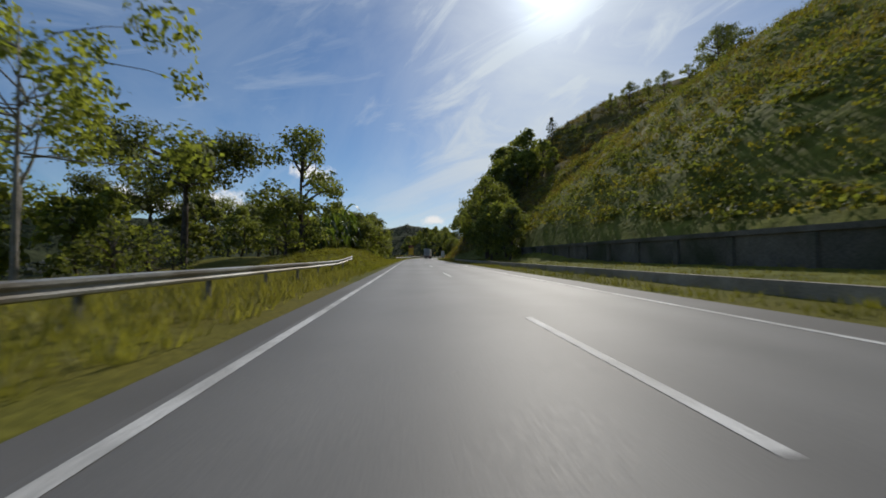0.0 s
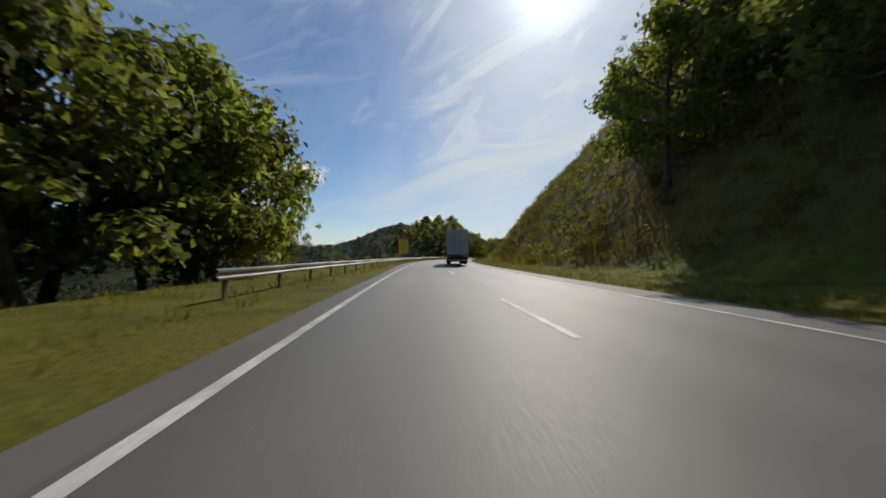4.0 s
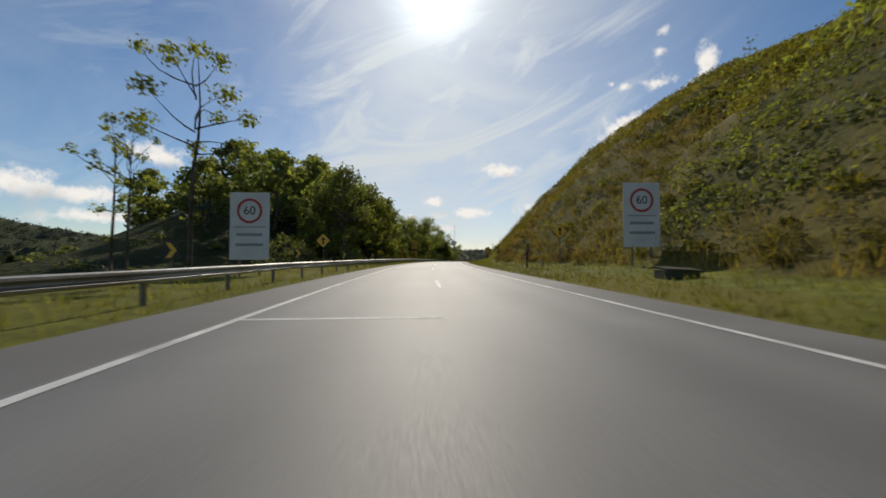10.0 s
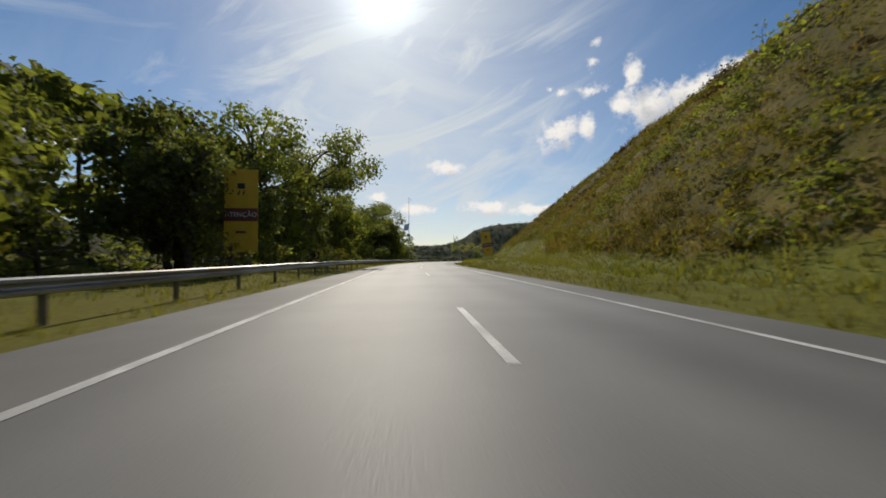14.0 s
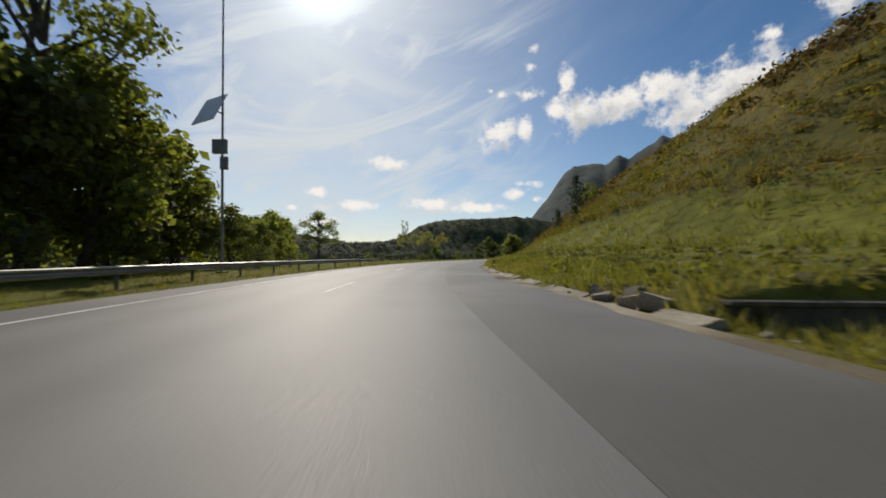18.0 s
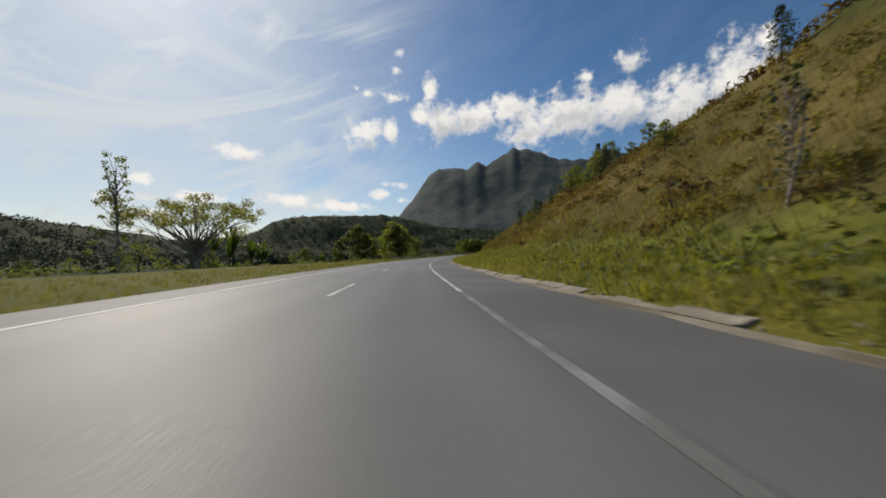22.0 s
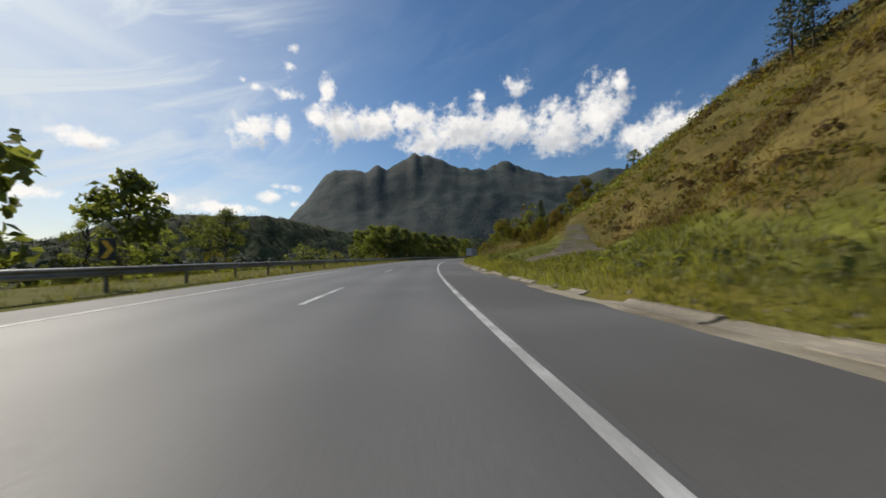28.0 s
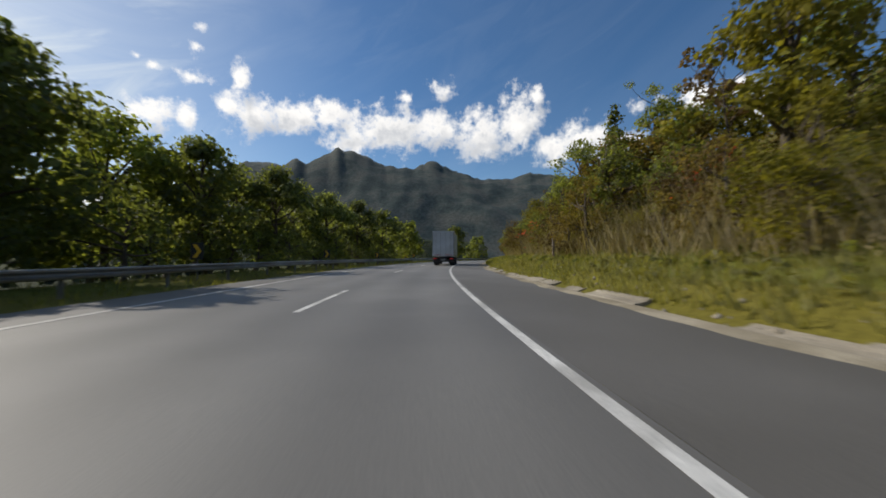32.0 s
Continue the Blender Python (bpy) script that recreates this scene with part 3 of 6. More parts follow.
LEAF_YELLOW = surface("yellowish_leaves", (0.10, 0.098, 0.020), (0.18, 0.158, 0.034), 0.5, 3, 0.92, 0, per_piece=0.30, thin=0.35)
LEAF_DRY = surface("dry_leaves", (0.074, 0.052, 0.026), (0.124, 0.083, 0.042), 0.5, 3, 0.92, 0, per_piece=0.30, thin=0.25)
LEAF_OCHRE = surface("ochre_leaves", (0.102, 0.080, 0.024), (0.172, 0.128, 0.040), 0.5, 3, 0.92, 0, per_piece=0.30, thin=0.30)
LEAF_PALE = surface("pale_leaves", (0.12, 0.125, 0.055), (0.19, 0.185, 0.09), 0.5, 3, 0.8, 0, per_piece=0.30, thin=0.45)
# dulled and blued leaf colour carries the haze over the far hills
LEAF_FAR = surface("hazy_far_leaves", (0.022, 0.030, 0.022), (0.038, 0.047, 0.034), 0.05, 1, 0.9, 0, per_piece=0.15, thin=0.15)
LEAF_GOLD = surface("golden_scrub_leaves", (0.102, 0.080, 0.026), (0.172, 0.128, 0.041), 0.08, 2, 0.92, 0, per_piece=0.22, thin=0.4, third=(0.088, 0.088, 0.024), third_scale=0.05)
LEAF_RED = surface("red_blossom", (0.42, 0.05, 0.02), (0.60, 0.11, 0.03), 0.8, 3, 0.7, 0, per_piece=0.2, thin=0.3)
NEEDLES = surface("pine_needles", (0.038, 0.052, 0.020), (0.072, 0.088, 0.034), 0.8, 3, 0.7, 0, per_piece=0.25, thin=0.12)
BANANA = surface("banana_leaf", (0.038, 0.062, 0.014), (0.078, 0.108, 0.024), 0.6, 5, 0.45, 0.1, per_piece=0.2, thin=0.35, depth=0.01)
STRAW = surface("dry_grass_blades", (0.15, 0.118, 0.036), (0.25, 0.19, 0.062), 0.06, 2, 0.8, 0, per_piece=0.25, thin=0.25)
PALE_STRAW = surface("pale_dry_stalks", (0.22, 0.18, 0.09), (0.36, 0.30, 0.17), 0.3, 3, 0.85, 0, per_piece=0.25, thin=0.2)
BLADE = surface("grass_blades", (0.116, 0.120, 0.022), (0.178, 0.176, 0.038), 0.12, 2, 0.7, 0, per_piece=0.25, thin=0.30, third=(0.16, 0.15, 0.045), third_scale=0.05)

GRID_COLS = np.array(VALLEY_COLS[:-1] + GROUND_COLS[:-1] + HILL_COLS)
GRID_ROWS = np.array(ROWS)
GRID = np.array([[land(s, d) for d in GRID_COLS] for s in ROWS])


def height(s, d):
    """The ground's height over the road's line there, for arrays."""
    s, d = np.asarray(s, float), np.asarray(d, float)
    i = np.clip(np.searchsorted(GRID_ROWS, s) - 1, 0, len(GRID_ROWS) - 2)
    j = np.clip(np.searchsorted(GRID_COLS, d) - 1, 0, len(GRID_COLS) - 2)
    u = np.clip((s - GRID_ROWS[i]) / (GRID_ROWS[i + 1] - GRID_ROWS[i]), 0, 1)
    w = np.clip((d - GRID_COLS[j]) / (GRID_COLS[j + 1] - GRID_COLS[j]), 0, 1)
    return (GRID[i, j] * (1 - u) + GRID[i + 1, j] * u) * (1 - w) + (GRID[i, j + 1] * (1 - u) + GRID[i + 1, j + 1] * u) * w


def places(s, d, lift=0.0):
    x, y, h = line_at(s)
    return np.stack([x + d * np.cos(h), y - d * np.sin(h), height(s, d) + rise(s) + lift], 1)


def quick_mesh(name, verts, faces, mat, smooth=False):
    """A mesh from arrays, all faces with the same number of corners."""
    me = bpy.data.meshes.new(name)
    n, k = faces.shape
    me.vertices.add(len(verts)), me.loops.add(n * k), me.polygons.add(n)
    me.vertices.foreach_set("co", verts.astype(np.float32).ravel())
    me.loops.foreach_set("vertex_index", faces.astype(np.int32).ravel())
    me.polygons.foreach_set("loop_start", np.arange(0, n * k, k, dtype=np.int32))
    me.polygons.foreach_set("loop_total", np.full(n, k, np.int32))
    if smooth:
        me.polygons.foreach_set("use_smooth", np.ones(n, bool))
    me.update(calc_edges=True)
    me.materials.append(mat)
    return me


def leaves(rng, centres, out, size, mat, name="crown", droop=0.0, long=1.5):
    """Leaf sprays as bent diamonds at the centres, facing roughly outward."""
    n = len(centres)
    normal = out + rng.normal(0, 0.65, (n, 3)) + np.array([0, 0, 0.35])
    normal /= np.linalg.norm(normal, axis=1)[:, None] + 1e-9
    side = np.cross(normal, rng.normal(0, 1, (n, 3)))
    side /= np.linalg.norm(side, axis=1)[:, None] + 1e-9
    along = np.cross(normal, side)
    along[:, 2] -= droop
    w = (size * rng.uniform(0.6, 1.35, n))[:, None]
    p = np.stack([centres - along * w * long * 0.5, centres + side * w * 0.5 + normal * w * 0.12, centres + along * w * long * 0.5 - normal * w * 0.1, centres - side * w * 0.5 + normal * w * 0.12], 1)
    return quick_mesh(name, p.reshape(-1, 3), np.arange(4 * n).reshape(-1, 4), mat)


def clumped(rng, clumps, density, low=0.40):
    """Points in the outer part of many balls, with the way out of each."""
    pts, outs = [], []
    for (c, r) in clumps:
        n = max(int(density * r * r), 6)
        v = rng.normal(0, 1, (n, 3))
        v /= np.linalg.norm(v, axis=1)[:, None]
        rad = r * rng.uniform(low, 1.05, n)[:, None] * (1 + 0.25 * np.sin(v[:, :1] * 5 + c[0]) * np.sin(v[:, 1:2] * 4 + c[1]))
        pts.append(np.array(c) + v * rad * np.array([1, 1, 0.78])), outs.append(v)
    return np.concatenate(pts), np.concatenate(outs)


def tubes(name, paths, mat, sides=5):
    """Tapered tubes through points with radii, in one mesh: a trunk with its limbs."""
    verts, faces = [], []
    for path in paths:
        base = len(verts)
        for k, (p, r) in enumerate(path):
            nxt = Vector(path[min(k + 1, len(path) - 1)][0]) - Vector(path[max(k - 1, 0)][0])
            q = nxt.to_track_quat("Z", "Y")
            for i in range(sides):
                a = 2 * math.pi * i / sides
                verts.append(Vector(p) + q @ Vector((math.cos(a) * r, math.sin(a) * r, 0)))
            if k:
                for i in range(sides):
                    j = (i + 1) % sides
                    faces.append((base + (k - 1) * sides + i, base + (k - 1) * sides + j, base + k * sides + j, base + k * sides + i))
        tip = len(verts)
        verts.append(Vector(path[-1][0]))
        faces += [(base + (len(path) - 1) * sides + i, base + (len(path) - 1) * sides + (i + 1) % sides, tip) for i in range(sides)]
    return mesh_of(name, verts, faces, mat, True)


def limb(rng, a, b, r0, r1, bend=0.12, n=5):
    a, b = Vector(a), Vector(b)
    off = Vector(rng.normal(0, bend * (b - a).length, 3))
    return [(a.lerp(b, k / n) + off * math.sin(math.pi * k / n), r0 + (r1 - r0) * k / n) for k in range(n + 1)]


def tree_parts(seed, tall, wide, kind, leaf_mat, bark=None, fine=1.0, limbs=99):
    """Meshes of a trunk and a crown. kind: full, open, umbrella, acacia, slim, airy, sparse, low."""
    rng = np.random.default_rng(seed)
    bark = bark or BARK
    clumps, paths = [], []
    lean = rng.normal(0, 0.04 * tall, 2)
    fork = {"acacia": 0.07, "full": 0.10, "open": 0.24, "umbrella": 0.5, "slim": 0.3, "airy": 0.14, "sparse": 0.45, "low": 0.12}[kind]
    count = {"acacia": 46, "full": 34, "open": 28, "umbrella": 18, "slim": 18, "airy": 34, "sparse": 13, "low": 20}[kind]
    top = Vector((lean[0], lean[1], tall * 0.93))
    girth = (0.022 * tall + 0.05) * {"sparse": 0.34, "slim": 0.55, "airy": 0.45}.get(kind, 1.0)
    trunk = limb(rng, (0, 0, -0.8), (lean[0] * 0.5, lean[1] * 0.5, tall * fork), girth * 1.25, girth * 0.85, 0.03)
    paths.append(trunk)
    root = trunk[-1][0]
    paths.append(limb(rng, root, top * 0.97, girth * 0.8, girth * 0.15, 0.05, 6))
    for k in range(count):
        u = k / (count - 1)
        a = k * 2.399 + rng.uniform(-0.5, 0.5)
        if kind == "umbrella":
            zz, rad, r = tall * (0.68 + 0.28 * rng.random()), wide * 0.5 * math.sqrt(rng.random()) * 0.95, wide * 0.13 * rng.uniform(0.8, 1.3)
        elif kind == "acacia":
            out = math.sqrt(rng.random())
            zz, rad, r = tall * (0.52 + 0.45 * rng.random() * (1 - 0.55 * out * out)), wide * 0.5 * out, wide * 0.055 * rng.uniform(0.7, 1.4)
        elif kind == "slim":
            zz, rad, r = tall * (fork + (0.97 - fork) * u), wide * 0.32 * rng.random() * (1.15 - u), wide * 0.22 * rng.uniform(0.8, 1.3) * (1.2 - 0.6 * u)
        elif kind == "airy":
            zz, rad, r = tall * (fork + (0.98 - fork) * u), wide * 0.5 * rng.uniform(0.25, 1.0) * (1.1 - 0.75 * u), wide * 0.075 * rng.uniform(0.7, 1.3)
        elif kind == "sparse":
            zz, rad, r = tall * (fork + (0.98 - fork) * rng.random()), wide * 0.5 * rng.uniform(0.3, 1), wide * 0.10 * rng.uniform(0.7, 1.3)
        else:
            v = rng.uniform(0, 1)
            zz = tall * (fork + 0.06 + (0.92 - fork) * v)
            swell = math.sin(math.pi * min(0.18 + 0.80 * v, 1.0)) ** 0.7
            rad, r = wide * 0.5 * swell * math.sqrt(rng.uniform(0.12, 1.0)), wide * (0.155 if kind == "full" else 0.125) * rng.uniform(0.75, 1.35)
        c = Vector((lean[0] * zz / tall + rad * math.cos(a), lean[1] * zz / tall + rad * math.sin(a), zz))
        clumps.append((tuple(c), r))
        if k % 2 == 0 or kind in ("sparse", "airy", "umbrella", "open", "acacia"):
            start = root.lerp(top, rng.uniform(0.0, 0.3) if kind == "acacia" else max(0.0, min(0.85, (zz / tall - fork) * 0.75 / (1 - fork))))
            paths.append(limb(rng, start, c, girth * 0.42, girth * 0.08, 0.10, 4))
    big = {"acacia": 0.20, "full": 0.36, "open": 0.30, "umbrella": 0.28, "slim": 0.26, "airy": 0.16, "sparse": 0.22, "low": 0.22}[kind] * (tall / 11) ** 0.4 / math.sqrt(fine)
    pts, outs = clumped(rng, clumps, {"acacia": 90, "full": 40, "open": 44, "umbrella": 70, "slim": 80, "airy": 150, "sparse": 95, "low": 120}[kind] * fine)
    return tubes("trunk", paths[:limbs], bark), leaves(rng, pts, outs, big, leaf_mat)


def conifer_parts(seed, tall, wide):
    rng = np.random.default_rng(seed)
    paths, pts, outs = [limb(rng, (0, 0, -0.6), (0, 0, tall), 0.018 * tall + 0.05, 0.02, 0.01, 7)], [], []
    tiers = int(tall * 1.25)
    for k in range(tiers):
        u = (k + 0.5) / tiers
        z = tall * (0.14 + 0.86 * u)
        reach = wide * 0.66 * (1 - u) ** 0.6 * rng.uniform(0.45, 1.25) + 0.15
        for j in range(6):
            a = k * 1.3 + j * math.pi / 3 + rng.uniform(-0.35, 0.35)
            rr = reach * rng.uniform(0.6, 1.1)
            tip = Vector((rr * math.cos(a), rr * math.sin(a), z - 0.10 * rr + rng.uniform(-0.2, 0.3)))
            if j % 2 == 0:
                paths.append(limb(rng, (0, 0, z), tip, 0.05, 0.015, 0.03, 2))
            m = 13
            f = rng.uniform(0.35, 1.0, m)[:, None] ** 0.8
            pts.append(np.array([0, 0, z]) * (1 - f) + np.array(tip) * f + rng.normal(0, 0.09 + 0.018 * wide, (m, 3)))
            outs.append(np.tile([math.cos(a), math.sin(a), 0.2], (m, 1)))
    return tubes("trunk", paths, BARK, 6), leaves(rng, np.concatenate(pts), np.concatenate(outs), 0.22, NEEDLES, droop=0.2, long=2.4)


def plant(meshes, s, d, label, category="tree", group="", size=1.0, turn=None, name="tree", sink=0.0, lean=0.0):
    """Sets a plant of given part meshes on the ground."""
    rng = random.Random(int(s * 31 + d * 7))
    for near, far in zip(FULL, BACK):
        if meshes is near and (d < -19 or d > 19 or s > 880):
            meshes = far
    z = float(height(s, d)) - sink
    m = stand(s, d, z, rng.uniform(0, 360) if turn is None else turn) @ Matrix.Rotation(radians(lean), 4, "X") @ Matrix.Diagonal((size * rng.uniform(0.92, 1.08), size * rng.uniform(0.92, 1.08), size, 1))
    ob = thing(name, m, label, category, group)
    for me, nm in zip(meshes, ("trunk", "crown")):
        part(nm, me, parent=ob)
    return ob


FULL = [tree_parts(11 + k, 13, 10, "full", (LEAF_DARK, LEAF_MID, LEAF_DARK, LEAF_MID)[k], fine=1.25) for k in range(4)]
BACK = [tree_parts(11 + k, 13, 10, "full", (LEAF_DARK, LEAF_MID, LEAF_DARK, LEAF_MID)[k], fine=0.36, limbs=9) for k in range(4)]
OPEN = [tree_parts(31 + k, 14, 9.5, "open", (LEAF_DARK, LEAF_MID, LEAF_MID)[k], fine=1.7) for k in range(3)]
UMBRELLA = tree_parts(52, 12, 15, "umbrella", LEAF_DARK, fine=1.7)
AIRY = tree_parts(75, 15, 6.2, "airy", LEAF_MID, PALE_BARK)
THIN = tree_parts(74, 11, 4.2, "sparse", LEAF_MID, BARK, fine=2.2)
ACACIA = tree_parts(55, 14, 24, "acacia", LEAF_PALE, PALE_BARK)
IVY = tree_parts(63, 9.8, 4.6, "slim", LEAF_DEEP, fine=2.4)
SLIM = [tree_parts(61, 14, 4.5, "slim", LEAF_DARK, PALE_BARK), tree_parts(62, 9, 4.0, "slim", LEAF_MID)]
TALL = tree_parts(36, 14, 8.6, "full", LEAF_DARK, fine=2.4)
LEAFY = tree_parts(76, 4.2, 2.2, "airy", LEAF_DEEP, PALE_BARK, fine=0.9)
SPARSE = [tree_parts(71, 13, 6.5, "sparse", LEAF_MID, BARK, fine=2.6), tree_parts(72, 9, 4.5, "sparse", LEAF_DRY, BARK), tree_parts(73, 11, 11, "sparse", LEAF_MID, PALE_BARK, fine=1.6)]
THICKET = [tree_parts(121, 9, 7, "full", LEAF_YELLOW, fine=2.8), tree_parts(122, 8, 6, "full", LEAF_OCHRE, fine=2.8), tree_parts(123, 10, 6.5, "open", LEAF_MID, fine=3.0)]
TANGLE = [tree_parts(141 + k, (4.6, 5.0, 4.2, 4.8)[k], (4.4, 4.6, 4.8, 4.2)[k], "low", (LEAF_OCHRE, LEAF_YELLOW, LEAF_DRY, LEAF_MID)[k], fine=2.4) for k in range(4)]
LOW = [tree_parts(81 + k, (3.0, 2.4, 3.6, 2.8)[k], (3.4, 3.0, 3.2, 3.8)[k], "low", (LEAF_MID, LEAF_YELLOW, LEAF_OCHRE, LEAF_DARK)[k]) for k in range(4)]
PINES = [conifer_parts(91, 10, 5.6), conifer_parts(92, 8, 4.2)]


def banana_parts(seed, tall, count=9, upright=False):
    rng = np.random.default_rng(seed)
    verts, faces = [], []
    for k in range(count):
        a, reach = k * 2.4 + rng.uniform(-0.3, 0.3), tall * (rng.uniform(0.14, 0.46) if upright else rng.uniform(0.35, 0.62))
        rise_by, w = tall * (rng.uniform(0.48, 0.72) if upright else rng.uniform(0.3, 0.75)), tall * (0.050 if upright else 0.062)
        n = 14
        rows = []
        for i in range(n + 1):
            u = i / n
            r = reach * (u ** 0.9)
            z = tall * 0.34 + rise_by * math.sin(u * 1.75) - reach * 0.45 * u ** 3 if upright else tall * 0.5 + rise_by * math.sin(u * 2.4) - 0.28 * tall * u * u * (1.3 if k % 2 else 0.7)
            half = w * math.sin(math.pi * min(0.06 + u * 0.95, 1.0)) ** 0.6 * (1 + 0.18 * rng.uniform(-1, 1))
            c = Vector((r * math.cos(a), r * math.sin(a), z))
            across = Vector((-math.sin(a), math.cos(a), 0))
            rows.append((c - across * half + Vector((0, 0, half * 0.45)), c, c + across * half + Vector((0, 0, half * 0.45))))
        for i in range(n):
            # torn blades: each strip between two ribs stands a little apart
            for lo, hi in ((0, 1), (1, 2)):
                b = len(verts)
                sag = Vector((0, 0, -0.03 * tall * rng.random()))
                gap = rng.uniform(0.78, 1.0)
                tear = [rows[i + 1][e].lerp(rows[i][e], 1 - gap) for e in (lo, hi)]
                verts += [rows[i][lo] + (sag if lo == 0 else Vector()), rows[i][hi] + (sag if hi == 2 else Vector()), rows[i + 1][hi] if hi == 1 else tear[1] + sag, rows[i + 1][lo] if lo == 1 else tear[0] + sag]
                faces.append((b, b + 1, b + 2, b + 3))
    stem = tubes("trunk", [limb(rng, (0, 0, -0.4), (0.1, 0, tall * 0.55), 0.17, 0.09, 0.02, 4)], BANANA)
    return stem, mesh_of("crown", verts, faces, BANANA, False)


PALMS = [banana_parts(5, 5.0, 12), banana_parts(6, 4.2, 11), banana_parts(7, 5.6, 14)]
PALMS_FIELD = [banana_parts(15, 5.0, 12, True), banana_parts(16, 4.4, 11, True)]

# ---- trees beside the road ----
FL, FC = "dense dark-green broadleaf tree in the roadside wood", "woods beside the road"
R = random.Random(4)
# a tall tree behind the grassy bank, with spreading trees before and after it
plant(TALL, 43.6, -14.0, "tall leafy tree with an open crown behind the guardrail", size=0.98)
for s, d, k in ((17, -24, 0.5), (23, -26, 0.55), (29, -25, 0.5), (35, -27, 0.55), (40, -24, 0.45)):
    plant(FULL[int(s) % 4], s, d, "dark bushy tree in the roadside scrub", group="bushy trees in the scrub", size=k)
plant(SPARSE[2], 14.5, -15.5, "tall slender tree with sparse pale leaves", size=1.0)
plant(SPARSE[2], 19, -20, "tall slender tree with sparse pale leaves", size=1.05, turn=80)
plant(SPARSE[0], 12, -19, "tall slender tree with sparse pale leaves", size=0.8, turn=140)
for s, d, k in ((35, -21.5, 0.93), (60, -40, 1.1), (62, -30, 0.8)):
    plant(UMBRELLA, s, d, "flat-topped spreading tree behind the roadside scrub", group="spreading trees", size=k)
for s, d, k in ((52, -14, 0.75), (56, -14.5, 1.05), (57, -17, 0.95), (65.1, -14.5, 1.35), (69.9, -14.6, 1.4), (63.5, -17, 1.1), (67, -18, 1.2), (63, -21, 1.1), (72.4, -16.5, 1.05), (75, -14.5, 0.9), (49, -19, 0.8), (77, -17.5, 0.95), (81.5, -14.8, 1.25), (60, -16, 0.95), (70, -18.5, 0.9)):
    plant(PALMS[int(s) % 3], s, d, "banana plant with torn arching leaves on the bank", "banana plant", "banana plants on the bank", size=k, name="banana_plant")
for s, d, k in ((50, -23, 0.5), (58, -24, 0.55), (66, -25, 0.6), (73, -22, 0.55), (80, -21, 0.6), (71, -19.5, 0.56), (75.2, -18, 0.6), (67, -21, 0.52), (78, -17.5, 0.6), (63.5, -22, 0.5)):
    plant(FULL[int(s) % 4], s, d, "dark bushy tree behind the banana plants", group="bushy trees in the scrub", size=k)
for i in range(26):
    s, d = 84 + i * 1.5, -(13.5 + (i * 7 % 5) * 3.4)
    plant(FULL[i % 4], s, d, FL, group=FC, size=R.uniform(0.7, 1.0))
for s, d, k in ((123, -13.5, 0.95), (127, -15, 1.0), (131, -14, 0.85), (126, -19, 1.0)):
    plant(FULL[int(s) % 4], s, d, FL, group=FC, size=k)
for i in range(16):
    plant(LOW[(0, 3)[i % 2]], -5 + i * 7.2, -(14 + (i % 3) * 3), "dark rounded shrub at the edge of the wood", "shrub", "shrubs behind the guardrail", size=R.uniform(0.8, 1.5), name="shrub")
for i in range(9):
    plant(FULL[i % 4], -50 + i * 13, -(30 + (i % 4) * 7), FL, group=FC, size=R.uniform(0.6, 0.85))
# overhanging wood under the slope
for i in range(34):
    s, d = 70 + i * 2.0, 13.6 + (i * 3 % 7) * 3.2
    if (s > 134 and d < 16) or (s < 98 and d > 18):
        continue
    plant(FULL[(i + 1) % 4], s, d, "dark broadleaf tree leaning over the road from the slope", group="trees under the slope", size=R.uniform(0.7, 0.98))
for s, d, k in ((56, 12.5, 0.6), (61, 13.2, 0.7), (66, 11.8, 0.7)):
    plant(FULL[int(s) % 4], s, d, "dark broadleaf tree leaning over the road from the slope", group="trees under the slope", size=k)
# skyline trees on the first slope
for s, d, k, m in ((125, 43, 0.85, PINES[0]), (129, 33, 0.68, PINES[1]), (121, 47, 0.5, PINES[1]), (116, 52, 0.45, PINES[1])):
    plant(m, s, d, "small dark conifer on the crest of the slope", group="conifers on the crest", size=k)
for s, d, k in ((112, 57, 0.42), (108, 61, 0.55), (103, 64, 0.42), (99, 66, 0.5), (95, 70, 0.46), (90, 72, 0.55), (85, 72, 0.6), (80, 70, 0.7), (76, 66, 0.8), (72, 60, 0.8)):
    plant(OPEN[int(s) % 3], s, d, "small leafy tree on the crest of the slope", group="trees on the crest", size=k)
plant(OPEN[2], 73, 12.6, "tall leafy tree at the foot of the slope", size=1.12)
# over the valley
plant(SPARSE[0], 190, -34, "slender tree with sparse leaves below the guardrail", size=1.5)
plant(SLIM[0], 193, -38, "slender tree with a thin crown below the guardrail", size=1.35)
plant(SPARSE[0], 184, -33, "slender tree with sparse leaves below the guardrail", size=1.25, turn=60)
plant(SPARSE[0], 276, -12.6, "tall bare-limbed tree with few leaf tufts beside the sign", size=1.0, turn=20)
for s, d, k in ((272.6, -13.2, 0.62), (273.6, -14.6, 0.72)):
    plant(THIN, s, d, "thin young tree with leaf tufts at its branch ends", group="thin young trees", size=k)
for i in range(30):
    plant(LOW[(0, 3, 1)[i % 3]], 135 + i * 4.6, -(13.5 + (i * 5 % 4) * 2.5), "rounded green shrub below the guardrail", "shrub", "shrubs behind the guardrail", size=R.uniform(0.5, 0.9), name="shrub", sink=0.2)
